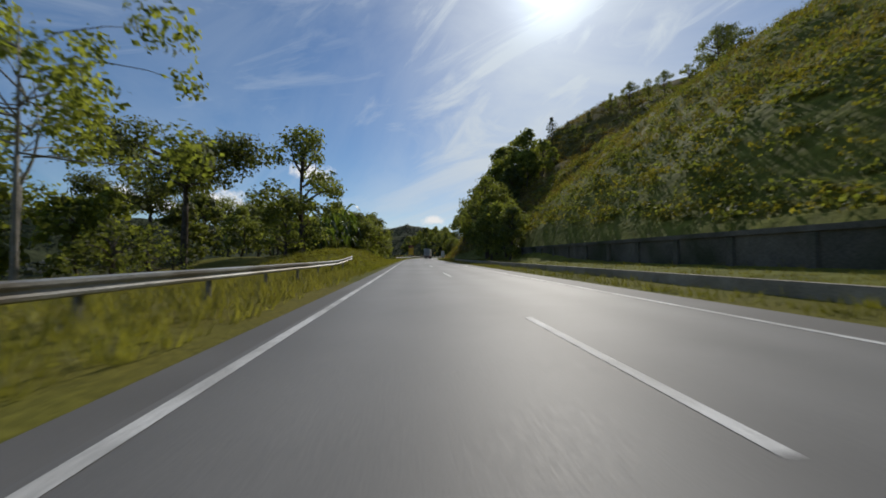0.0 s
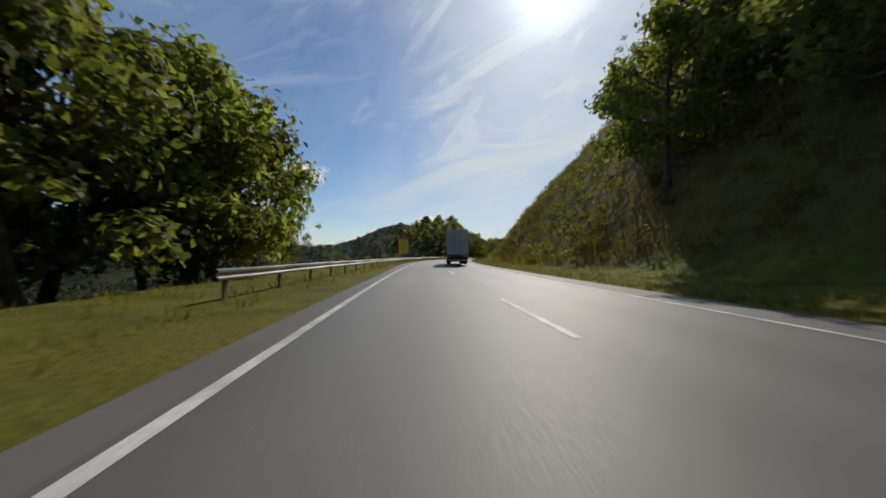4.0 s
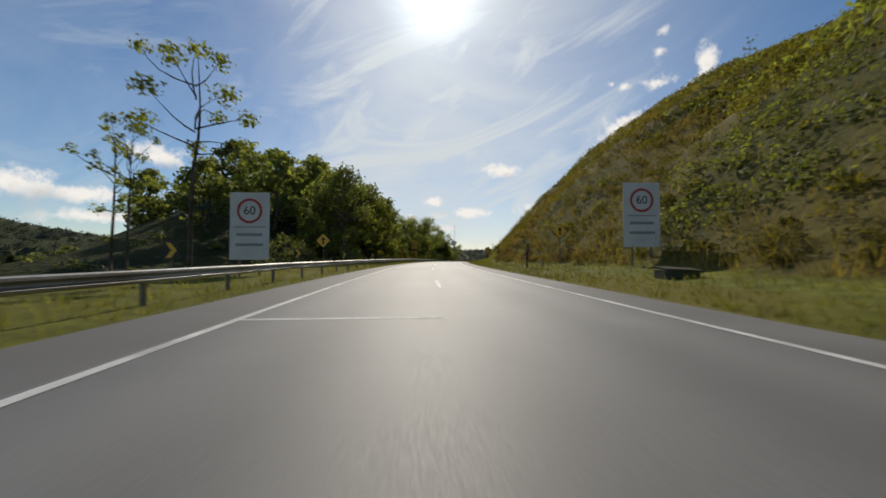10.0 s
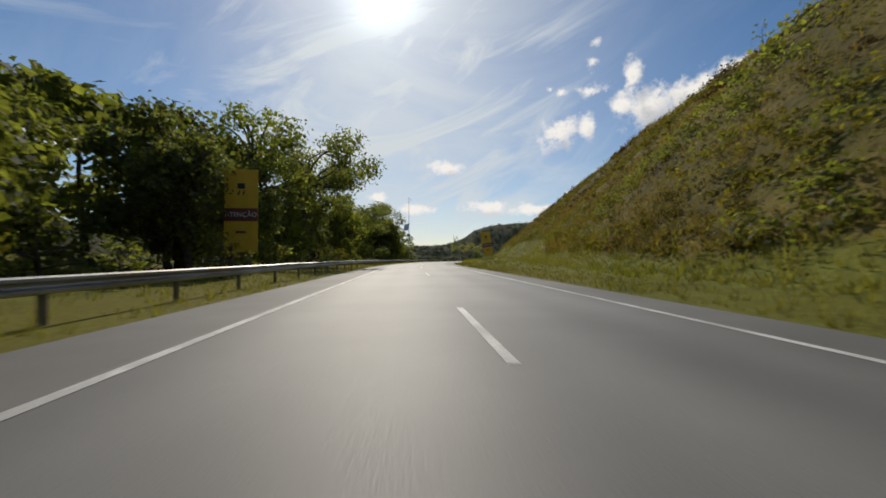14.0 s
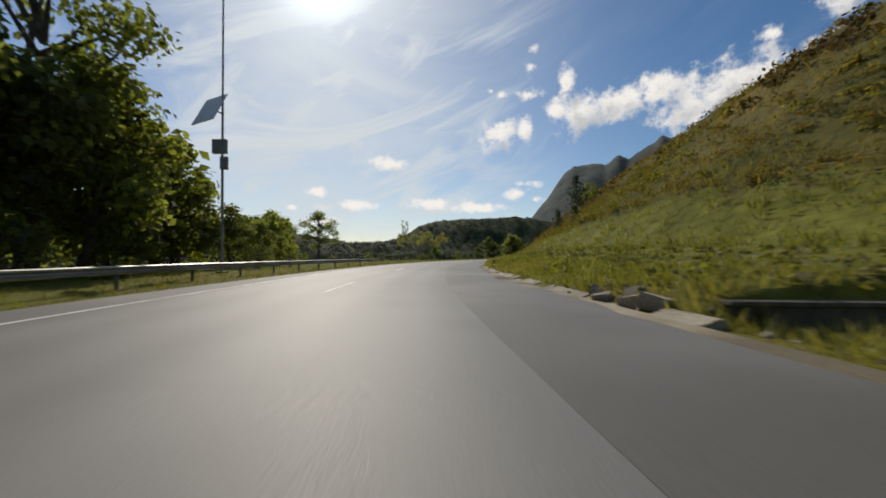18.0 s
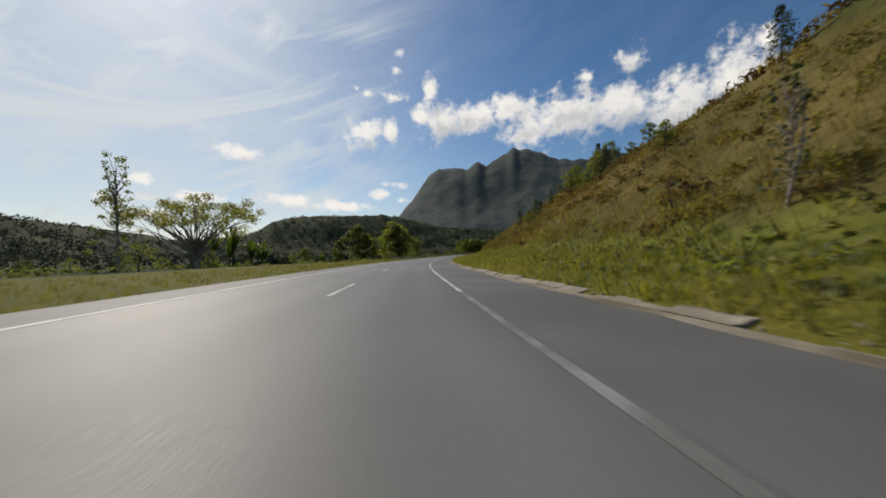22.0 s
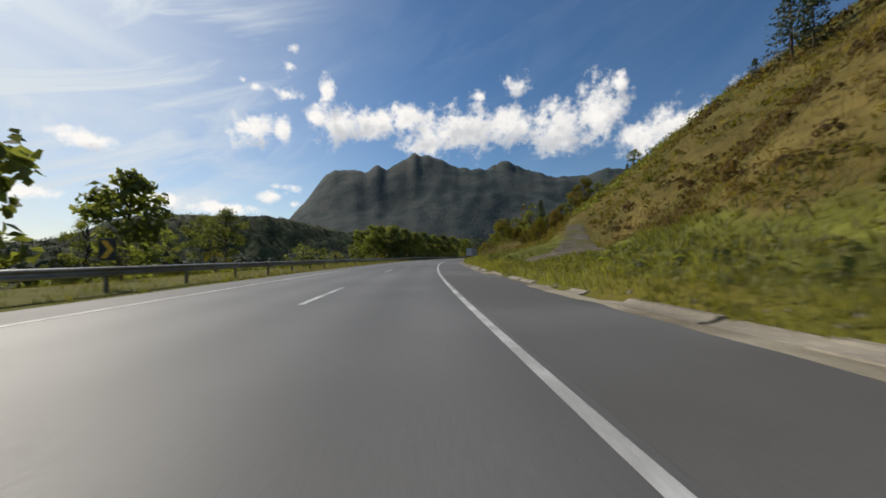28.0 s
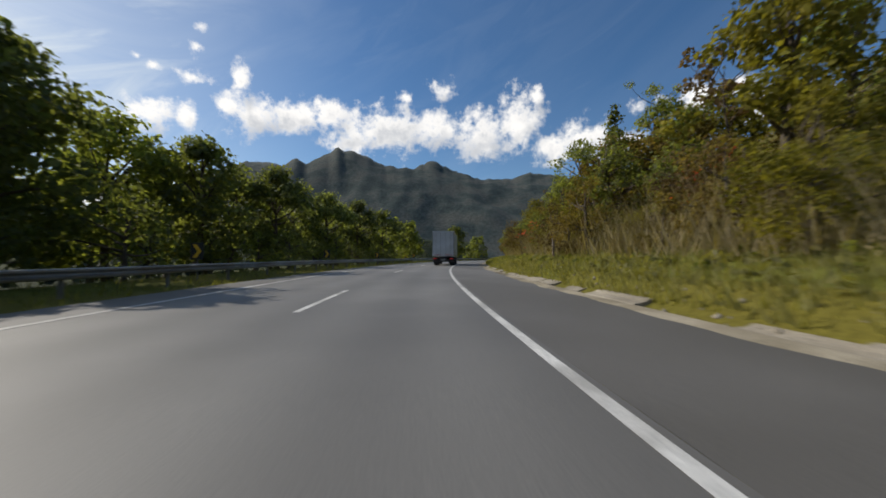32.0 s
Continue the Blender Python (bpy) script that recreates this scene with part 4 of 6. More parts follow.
# the wooded knoll and the trees after it
for i in range(40):
    a, r = i * 2.399, math.sqrt((i + 0.5) / 40)
    s, d = 360 + 46 * r * math.cos(a), -46 + 30 * r * math.sin(a)
    if d > -20 or (s < 338 and d < -42):
        continue
    plant(FULL[i % 4], s, d, FL, group="trees on the knoll", size=R.uniform(0.8, 1.12))
for i in range(15):
    plant(FULL[(i + 2) % 4] if i % 2 else OPEN[i % 3], 318 + i * 5.5, -(14.5 + (i % 3) * 3.2), FL, group="trees behind the guardrail", size=R.uniform(0.95, 1.25) if i < 8 else R.uniform(0.5, 0.68))
for s, d, k in ((344, -21, 1.25), (352, -18.5, 1.2), (361, -20, 1.3), ):
    plant(FULL[int(s) % 4], s, d, FL, group="trees on the knoll", size=k)
for i in range(16):
    plant(LOW[(1, 0)[i % 2]], 328 + i * 6.5, -(10.8 + (i * 3 % 4) * 0.7), "sunlit yellow-green bush behind the guardrail", "shrub", "bushes by the guardrail", size=R.uniform(0.6, 1.05), name="shrub")
for s, d, k in ((386, -16, 0.80), (391, -19, 0.95), (396, -15.5, 0.72), (404, -19, 1.0), (409, -16.5, 0.8)):
    plant(FULL[int(s) % 4], s, d, FL, group="trees behind the guardrail", size=k)
plant(OPEN[2], 400, -17, "tall tree with spreading open limbs behind the guardrail", size=1.2)
plant(UMBRELLA, 415, -15.5, "spreading leafy tree arching over the guardrail", size=1.35)
plant(UMBRELLA, 452, -17.0, "large tree with bare lower limbs and a wide crown", size=1.1)
plant(OPEN[1], 479, -18.6, "tall open-crowned tree beside the mast", size=1.3)
plant(UMBRELLA, 527, -37, "flat-topped tree rising over the dark bushes", size=0.78)
for s, d, k in ((511, -24, 0.58), (515, -26.5, 0.66), (513, -30, 0.62), (519, -29.5, 0.6), (523, -33, 0.5)):
    plant(FULL[int(s) % 4], s, d, "dense rounded tree at the edge of the field", group="trees at the field's edge", size=k)
for s, d, k in ((482, -18.4, 0.9), (489, -18.6, 0.70), (494, -17.4, 0.46), (498, -17.6, 0.36), (502, -17, 0.26), (487, -22, 0.85), (493, -22, 0.6), (476, -18, 0.95)):
    plant(FULL[int(s) % 4], s, d, FL, group="trees behind the mast", size=k)
SAPLING = tree_parts(131, 2.2, 1.15, "open", LEAF_DRY, fine=5.0)
for s, d, k in ((288, 7.8, 0.95), (323, 9.8, 1.0), (362.5, 11.2, 1.0)):
    plant(SAPLING, s, d, "young sapling with brownish leaves on the grass verge", group="saplings on the verge", size=k)
plant(OPEN[1], 432, -20, "tall tree with spreading open limbs behind the guardrail", size=1.1)
for i in range(18):
    plant(FULL[i % 4], 418 + i * 4.2, -(17.5 + (i * 3 % 5) * 3.2), FL, group="trees behind the mast", size=R.uniform(0.85, 1.12))
for i in range(26):
    plant(LOW[(3, 0, 1)[i % 3]], 290 + i * 8.4, -(13 + (i % 3) * 1.6), "bushy green shrub behind the guardrail", "shrub", "shrubs behind the guardrail", size=R.uniform(0.7, 1.2), name="shrub")
# open fields
plant(OPEN[0], 600, -78, "lone round-crowned tree in the open field", size=1.6)
plant(AIRY, 622, -47, "tall slender tree with sparse leaf tufts in the field", size=1.3)
plant(ACACIA, 634, -42.5, "wide pale-leaved tree with many spreading limbs in the field", size=1.15)
for s, d, k in ((641, -50, 1.5), (644.5, -47.5, 1.7), (648.5, -45.6, 2.0), (652, -49, 1.4), (666, -53, 1.7), (669, -54.5, 1.9), (675, -57, 1.8), (679, -58.5, 2.0), (684, -62, 2.0), (688, -64, 1.8), (700, -60, 1.2), (708, -54, 1.1)):
    plant(PALMS_FIELD[int(s) % 2], s, d, "banana plant with torn upright leaves in the field", "banana plant", "banana plants in the field", size=k, name="banana_plant")
for i in range(26):
    plant(LOW[(3, 0)[i % 2]], 520 + i * 9, -(34 + (i * 7 % 5) * 9), "dark shrub in the rough field", "shrub", "shrubs in the field", size=R.uniform(0.7, 1.3), name="shrub")
for s, d, k in ((480, -62, 0.85), (492, -70, 0.9), (508, -80, 0.8), (540, -95, 0.9), (470, -54, 0.8), (525, -88, 0.85), (560, -120, 0.8)):
    plant(FULL[int(s) % 4], s, d, "dark rounded tree at the far edge of the field", group="trees at the field's edge", size=k)
for s, d, k in ((724, -27, 1.15), (729, -30, 1.35), (736, -27, 1.1), (719, -39, 0.95), (720, -43.6, 1.25), (742, -38, 1.1), (752, -28, 0.82), (712, -48, 0.75), (700, -56, 0.55)):
    plant(FULL[int(s) % 4], s, d, FL, group="trees below the bend", size=k)
for s, d, k in ((786, -40, 0.9), (795, -52, 0.95), (800, -66, 0.8), (776, -58, 0.8)):
    plant(OPEN[int(s) % 3], s, d, "hazy leafy tree standing below the bend", group="trees below the bend", size=k)
for i in range(28):
    s = 818 + i * 3.0
    plant(FULL[i % 4], s, -(14.5 + (i * 3 % 4) * 3.4), "dark leafy tree along the outside of the bend", group="trees along the bend", size=R.uniform(0.66, 0.84))
for s, d, k in ((821, -20, 0.84), (826, -17, 0.8), (832, -19, 0.86), (815, -19, 0.66)):
    plant(FULL[int(s) % 4], s, d, "dark leafy tree along the outside of the bend", group="trees along the bend", size=k)
for i in range(18):
    plant(LOW[(3, 0)[i % 2]], 816 + i * 4.4, -(11.8 + (i * 3 % 4) * 0.8), "dark bushy shrub under the trees along the bend", "shrub", "shrubs along the bend", size=R.uniform(1.0, 1.5), name="shrub", sink=0.15)
for i in range(24):
    plant(LOW[(3, 0, 1)[i % 3]], 660 + i * 10.5, -(11 + (i % 3) * 1.5), "bushy green shrub behind the guardrail", "shrub", "shrubs behind the guardrail", size=R.uniform(0.5, 0.9), name="shrub")
for i in range(11):
    plant(FULL[(i + 1) % 4], 905 + i * 12, -(15 + (i * 5 % 4) * 5), "dark leafy tree beyond the bend", group="trees beyond the bend", size=R.uniform(0.7, 1.0))
# conifers and trees on the right-hand slopes
for s, d, tall, m in ((519, 20.8, 6.6, 0), (519.5, 18.2, 3.3, 1), (507.6, 18.4, 2.5, 1), (523.5, 18.6, 3.8, 1), (558.5, 26.2, 4.2, 0), (561.8, 27.6, 4.0, 1), (571.5, 27.0, 3.0, 1), (585, 27.6, 3.9, 0), (734, 60.6, 13.3, 0), (736, 60.2, 11.0, 1),
                      (632, 23, 4.2, 0), (634.5, 24.4, 3.2, 1), (740, 52, 4.0, 1), (641.2, 28.2, 3.4, 0), (640, 21.4, 3.4, 1), (616.2, 29.6, 4.2, 1), (762, 49, 9.6, 0), (758, 48.2, 8.0, 1), (765.5, 47, 3.0, 1), (622, 36, 2.6, 1)):
    plant(PINES[m], s, d, "dark conifer standing on the grassy slope", group="conifers on the slope", size=tall / (10, 8)[m])
plant(LEAFY, 571.4, 13.6, "slender young tree with large drooping leaves on the slope")
for s, d, tall in ((538, 25.5, 4.6), (541, 27, 3.6), (587.3, 20.6, 2.5), (589, 22, 2.2), (620, 30.4, 5.0), (617.6, 28.8, 4.4), (622, 31.5, 4.2), (618.6, 31.4, 4.8), (609, 24, 2.8), (631.7, 21.6, 3.2), (612.7, 34.4, 3.4), (613.8, 32.2, 2.4), (634.5, 30.4, 5.0), (637, 32, 5.2),
                   (640, 34, 4.4), (729, 44.6, 4.2), (667.6, 39.5, 3.8), (670, 41, 4.2), (674, 42, 3.4), (804, 37.8, 3.2), (808, 40, 3.0), (798, 44, 4.2)):
    plant(OPEN[int(s) % 3], s, d, "small leafy tree on the dry slope", group="small trees on the slope", size=tall / 14)
for s, d, k in ((577.4, 14.2, 0.45), (579, 15.2, 0.6), (580.5, 16.2, 0.5)):
    plant(LOW[2], s, d, "greyish dry bush on the foot of the slope", "shrub", "dry bushes on the slope", size=k, name="shrub")
plant(LOW[3], 748.2, 8.6, "small dark bush beside the gravel track", "shrub", size=0.3, name="shrub")
plant(IVY, 819.5, 27.6, "narrow dark ivy-covered tree on the slope")
plant(IVY, 822, 50, "narrow dark ivy-covered tree on the slope", size=0.5, turn=70)
plant(SPARSE[1], 860, 43, "thin bare tree standing out of the scrub", size=0.9)
for s, d, k in ((180, 40, 0.5), (196, 52, 0.45), (212, 60, 0.5), (260, 58, 0.45), (300, 52, 0.5), (330, 56, 0.4), (390, 54, 0.5), (430, 60, 0.45), (146, 22, 0.7), (150, 30, 0.6)):
    plant(SPARSE[int(s) % 2], s, d, "small thin tree on the skyline of the slope", group="skyline trees", size=k)
# thicket past the last bend
rg_stalks = np.random.default_rng(66)
for i in range(24):
    s, d = 824.5 + i * 3.2, 11.4 + (i * 5 % 4) * 1.1
    plant(TANGLE[(1, 0, 2, 3, 0)[i % 5]], s, d, "tangled thicket shrub with yellow and brown leaves", "shrub", "thicket on the verge", size=R.uniform(0.75, 1.15), name="shrub")
for i in range(26):
    s, d = 830 + i * 3.1, 16.5 + (i * 7 % 5) * 2.2
    plant(THICKET[(0, 1, 2, 1)[i % 4]], s, d, "tall tangled thicket tree with yellow-brown leaves", group="thicket trees", size=R.uniform(0.75, 1.08))
for i in range(14):
    plant(THICKET[i % 3], 800 + i * 2.6, 24 + (i * 5 % 4) * 4, "tall tangled thicket tree with yellow-brown leaves", group="thicket trees", size=R.uniform(0.45, 0.75))
for s, d, m, k in ((839, 16.5, OPEN[1], 0.6), (836, 19, SPARSE[1], 1.1), (850, 18, SLIM[0], 0.85), (866, 20, OPEN[1], 0.9), (841.2, 14.2, OPEN[2], 0.55), (845, 24, SPARSE[1], 1.5), (858, 26, SPARSE[0], 1.1), (888, 19, SPARSE[1], 1.2), (896, 26, OPEN[2], 0.9), (910, 22, FULL[3], 0.7), (925, 24, FULL[1], 0.7), (940, 22, OPEN[1], 0.7)):
    plant(m, s, d, "leafy tree rising out of the roadside thicket", group="trees in the thicket", size=k)
for i in range(34):
    s, d = 824 + i * 2.3, 11.0 + (i * 5 % 7) * 0.75
    plant(TANGLE[(1, 3, 2, 0, 0)[i % 5]], s, d, "dense tangled bush at the foot of the thicket", "shrub", "undergrowth of the thicket", size=R.uniform(0.6, 1.0), name="shrub", sink=0.25)
for i in range(16):
    plant(LOW[(1, 2, 0)[i % 3]], 818 + (i % 8) * 2.0, 17 + (i * 3 % 8) * 1.6, "dense tangled bush on the bank", "shrub", "undergrowth of the thicket", size=R.uniform(0.9, 1.5), name="shrub", sink=0.2)
count = 2600
s_, d_ = rg_stalks.uniform(821, 890, count), 10.6 + 4.2 * rg_stalks.random(count) ** 1.2
STALKS = (s_, d_, rg_stalks.uniform(0.9, 3.0, count))
RED = tree_parts(99, 2.6, 2.6, "low", LEAF_RED)
for s, d, k in ((856, 12.0, 1.3), (835, 17.5, 1.6)):
    plant(RED, s, d, "shrub covered in orange-red blossom beside the road", "shrub", "flowering shrubs", size=k, name="flowering_shrub")
for i in range(10):
    plant(FULL[i % 4], 930 + i * 12, 16 + (i * 5 % 6) * 6, "dark leafy tree beyond the bend", group="trees beyond the bend", size=R.uniform(0.5, 0.9))


# ---- grasses and scrub, too many to count ----
def off_track(s, d):
    """True where a place does not lie on the gravel track."""
    mid, wide = (np.interp(s, [r[0] for r in TRACK], [r[k] for r in TRACK]) for k in (1, 2))
    return (np.abs(d - mid) > wide / 2 + 0.1) | (s < TRACK[0][0]) | (s > TRACK[-1][0] + 2)


# the earth slip: how high it reaches, by metres along the road, and its far edge, by metres sideways
SLIP_TOP = [(540, 10.3), (545, 12.3), (550, 12.7), (557, 16.6)]
SLIP_END = [(7.2, 550.4), (7.7, 551.0), (9.2, 554.0), (14.0, 556.8), (17, 557.0)]


def off_slip(s, d):
    top = np.interp(s, [r[0] for r in SLIP_TOP], [r[1] for r in SLIP_TOP])
    end = np.interp(d, [r[0] for r in SLIP_END], [r[1] for r in SLIP_END])
    return (d < 7.1) | (s < 540.2) | (s > end - 0.1) | (d > top - 0.2)


def blades(name, s, d, tall, mat, label, per=5, spread=0.18, width=0.03, seed=1):
    rng = np.random.default_rng(seed)
    clear = off_track(s, d) & off_slip(s, d)
    s, d, tall = s[clear], d[clear], np.asarray(tall)[clear]
    base = np.repeat(places(s, d, -0.03), per, 0)
    n = len(base)
    tall = np.repeat(tall, per) * rng.uniform(0.6, 1.2, n)
    a, b = rng.uniform(0, 6.283, n), rng.uniform(0, 6.283, n)
    root = base + np.stack([np.cos(a), np.sin(a), np.zeros(n)], 1) * (spread * np.sqrt(rng.random(n)))[:, None]
    across = np.stack([np.cos(b), np.sin(b), np.zeros(n)], 1) * (width * rng.uniform(0.7, 1.4, n))[:, None]
    tip = root + np.stack([np.cos(a) * 0.45 * tall, np.sin(a) * 0.45 * tall, tall], 1)
    v = np.stack([root - across, root + across, tip], 1).reshape(-1, 3)
    return tagged(new(name, quick_mesh(name, v, np.arange(3 * n).reshape(-1, 3), mat)), label, "grass", kind="stuff")


rg = np.random.default_rng(8)
n = 40000
s_, d_ = rg.uniform(-40, 930, n), 5.6 + 16 * rg.random(n) ** 1.5
keep = d_ > np.where(s_ > 445, 7.75, 5.4)
blades("verge_grass_blades", s_[keep], d_[keep], rg.uniform(0.12, 0.34, n)[keep], BLADE, "short green grass blades on the right verge", 5, 0.22, 0.02, 2)
n = 16000
s_, d_ = rg.uniform(-40, 930, n), -(5.7 + 9 * rg.random(n) ** 1.4)
keep = (d_ < np.array([left_edge(q) for q in s_]) - 0.3)
blades("verge_grass_blades", s_[keep], d_[keep], rg.uniform(0.12, 0.36, n)[keep], BLADE, "green grass blades round the guardrail posts", 5, 0.22, 0.02, 3)
n = 26000
s_ = rg.uniform(-60, 900, n)
toe = np.interp(s_, [r[0] for r in FOOT], [r[1] for r in FOOT])
d_ = toe + np.clip(np.interp(s_, [r[0] for r in LUSH], [r[1] for r in LUSH]), np.where(s_ > 765, -9.0, 0.0), 12) + 60 * rg.random(n) ** 1.6
blades("dry_grass_tussocks", s_, d_, rg.uniform(0.5, 1.6, n), STRAW, "tall dry ochre grass tussocks on the slope", 9, 0.5, 0.018, 4)


def scrub(name, s, d, radius, per, leaf, mat, label, seed, long=1.5):
    rng = np.random.default_rng(seed)
    clear = off_track(s, d) & off_slip(s, d)
    s, d, radius = s[clear], d[clear], radius[clear]
    base = np.repeat(places(s, d), per, 0)
    n = len(base)
    v = rng.normal(0, 1, (n, 3))
    v /= np.linalg.norm(v, axis=1)[:, None]
    v[:, 2] = np.abs(v[:, 2])
    r = np.repeat(radius, per) * rng.uniform(0.5, 1.05, n)
    me = leaves(rng, base + v * r[:, None] * np.array([1, 1, 0.8]), v, leaf, mat, name, long=long)
    return tagged(new(name, me), label, "scrub", kind="stuff")


count = 900
s_, d_ = rg.uniform(130, 800, count), -rg.uniform(13, 70, count)
keep = (np.abs(s_ - 590) > 70) | (d_ < -40)
scrub("valley_scrub", s_[keep], d_[keep], rg.uniform(0.6, 1.7, count)[keep], 42, 0.34, LEAF_DARK, "dark bushes covering the valley slope", 24)
# brush that covers the slope: golden grass, green bushes and brown bracken, each in patches of its own
def patchy(s, d):
    return np.array([noise.noise(Vector((a * 0.045, b * 0.07, 2.0))) + 0.5 * noise.noise(Vector((a * 0.16, b * 0.2, 8.0))) for a, b in zip(s, d)])


count = 23000
s_ = np.concatenate([rg.uniform(60, 900, 17000), rg.uniform(130, 480, 6000)])
toe = np.interp(s_, [r[0] for r in FOOT], [r[1] for r in FOOT])
d_ = toe + np.clip(np.interp(s_, [r[0] for r in LUSH], [r[1] for r in LUSH]), np.where(s_ > 765, -9.0, 0.8), 12) + 74 * rg.random(count) ** 1.3
on_track = (np.abs(d_ - np.interp(s_, [r[0] for r in TRACK], [r[1] for r in TRACK])) < np.interp(s_, [r[0] for r in TRACK], [r[2] for r in TRACK]) / 2 + 1.2) & (s_ > 736) & (s_ < 788)
s_, d_ = s_[~on_track], d_[~on_track]
field = patchy(s_, d_) * np.where(s_ > 560, 0.62, 0.78) - 0.03 - 0.24 * np.clip((s_ - 460) / 50, 0, 1) * np.clip((780 - s_) / 40, 0, 1) + 0.15 * np.clip((s_ - 770) / 20, 0, 1) + 0.07 * np.clip((420 - s_) / 60, 0, 1) + rg.normal(0, 0.10, len(s_))
far_off = np.clip((d_ - 14) / 40, 0, 1)
for mat, lo, hi, rad, label, seed in ((LEAF_DRY, -9, -0.30, 1.0, "dry brown bracken in patches on the slope", 23), (LEAF_GOLD, -0.30, 0.16, 0.95, "golden dry brush covering the slope", 33),
                                      (LEAF_YELLOW, 0.16, 0.34, 1.1, "yellow-green ferny bushes in patches on the slope", 22), (LEAF_MID, 0.34, 9, 1.25, "green bushes in patches on the slope", 21)):
    for close, per, leaf in ((True, 48, 0.162), (False, 22, 0.30)):
        pick = (field > lo) & (field <= hi) & ((far_off < 0.32) == close)
        k = int(pick.sum())
        scrub("slope_brush", s_[pick], d_[pick], rad * rg.uniform(0.45, 1.25, k) * (1 + 0.5 * far_off[pick]), per, leaf * (0.5 if mat is LEAF_GOLD else 1.0), mat, label, seed, 4.0 if mat is LEAF_GOLD else 1.8)
count = 420
blades("dry_reeds", rg.uniform(801, 814, count), 15.6 + 4.2 * rg.random(count), rg.uniform(0.9, 2.4, count), PALE_STRAW, "clump of tall pale dry reeds on the bank", 9, 0.35, 0.024, 68)
blades("dry_stalks", *STALKS, PALE_STRAW, "tall pale dry stalks standing in the thicket", 3, 0.25, 0.022, 67)
# tufts in the fresh grass at the slope's foot
count = 9000
s_ = rg.uniform(335, 880, count)
toe = np.interp(s_, [r[0] for r in FOOT], [r[1] for r in FOOT])
d_ = toe + (np.interp(s_, [r[0] for r in LUSH], [r[1] for r in LUSH]) + 3) * rg.random(count) - 1
blades("slope_grass_tufts", s_, d_, rg.uniform(0.2, 0.6, count), BLADE, "tufts of fresh green grass at the slope's foot", 6, 0.3, 0.035, 36)
# tufts and weeds on the low bank
count = 9500
s_, d_ = rg.uniform(-8, 100, count), -(4.9 + 10 * rg.random(count))
blades("bank_grass", s_, d_, rg.uniform(0.15, 0.5, count), BLADE, "uneven green grass tufts on the low bank", 6, 0.2, 0.022, 39)
count = 420
s_, d_ = rg.uniform(24, 92, count), -(6.8 + 7 * rg.random(count))
scrub("bank_weeds", s_, d_, rg.uniform(0.12, 0.45, count), 20, 0.13, LEAF_YELLOW, "leafy yellow-green weeds on the low bank", 40)
# thick grass that hangs over the gutter
count = 26000
s_, d_ = rg.uniform(445, 900, count), 7.45 + 3.4 * rg.random(count) ** 1.4
blades("gutter_grass", s_, d_, rg.uniform(0.14, 0.42, count), BLADE, "thick green grass hanging over the gutter", 4, 0.16, 0.024, 37)
count = 600
s_, d_ = rg.uniform(452, 900, count), 8.4 + 3.6 * rg.random(count)
scrub("verge_weeds", s_, d_, rg.uniform(0.15, 0.5, count), 16, 0.15, LEAF_MID, "dark leafy weeds in the verge grass", 38)
# weeds in the verge beside the gutter
count = 3000
s_, d_ = rg.uniform(452, 900, count), 8.1 + 7 * rg.random(count) ** 1.3
scrub("verge_weeds", s_, d_, rg.uniform(0.10, 0.42, count), 14, 0.13, BLADE, "low leafy weeds in the verge grass", 35)
# vines and ferns that cover the first slope
for mat, count, seed in ((LEAF_MID, 2300, 31), (LEAF_YELLOW, 1700, 32)):
    s_ = rg.uniform(-50, 90, count)
    d_ = 15.5 + 48 * rg.random(count) ** 1.3
    scrub("slope_vines", s_, d_, rg.uniform(0.4, 1.5, count), 34, 0.19, mat, "lush green vines and ferns covering the slope", seed)


def woods(name, points, size, per, mat, label, seed):
    """Far woods: one tuft of leaf sprays for each tree crown."""
    rng = np.random.default_rng(seed)
    base = np.repeat(points, per, 0)
    n = len(base)
    v = rng.normal(0, 1, (n, 3))
    v /= np.linalg.norm(v, axis=1)[:, None]
    v[:, 2] = np.abs(v[:, 2])
    r = np.repeat(rng.uniform(0.6, 1.3, len(points)), per) * size
    me = leaves(rng, base + v * r[:, None], v, size * 0.40, mat, name)
    return tagged(new(name, me), label, "woods", kind="stuff")


for k, size, count, seed in ((2, 7.5, 3200, 41), (3, 5.0, 2600, 42), (1, 9.0, 2600, 43)):
    pts = np.array([tuple(p) for p in RIDGES[k]])
    cols = 261
    rows_ = len(pts) // cols
    u, w = rg.uniform(0, cols - 1.001, count), rg.uniform(rows_ * 0.3, rows_ - 1.001, count)
    i, j = u.astype(int), w.astype(int)
    fu, fw = (u - i)[:, None], (w - j)[:, None]
    grid = pts.reshape(rows_, cols, 3)
    p = (grid[j, i] * (1 - fu) + grid[j, i + 1] * fu) * (1 - fw) + (grid[j + 1, i] * (1 - fu) + grid[j + 1, i + 1] * fu) * fw
    woods("far_woods", p, size, 12, LEAF_FAR, "dark trees covering the far hillside", seed)
count = 2600
s_, d_ = rg.uniform(90, 900, count), -(60 + 560 * rg.random(count) ** 1.3)
keep = (np.abs(s_ - 590) > 90) | (d_ < -150)
woods("valley_woods", places(s_[keep], d_[keep]), 4.2, 14, LEAF_FAR, "dark trees filling the valley", 44)

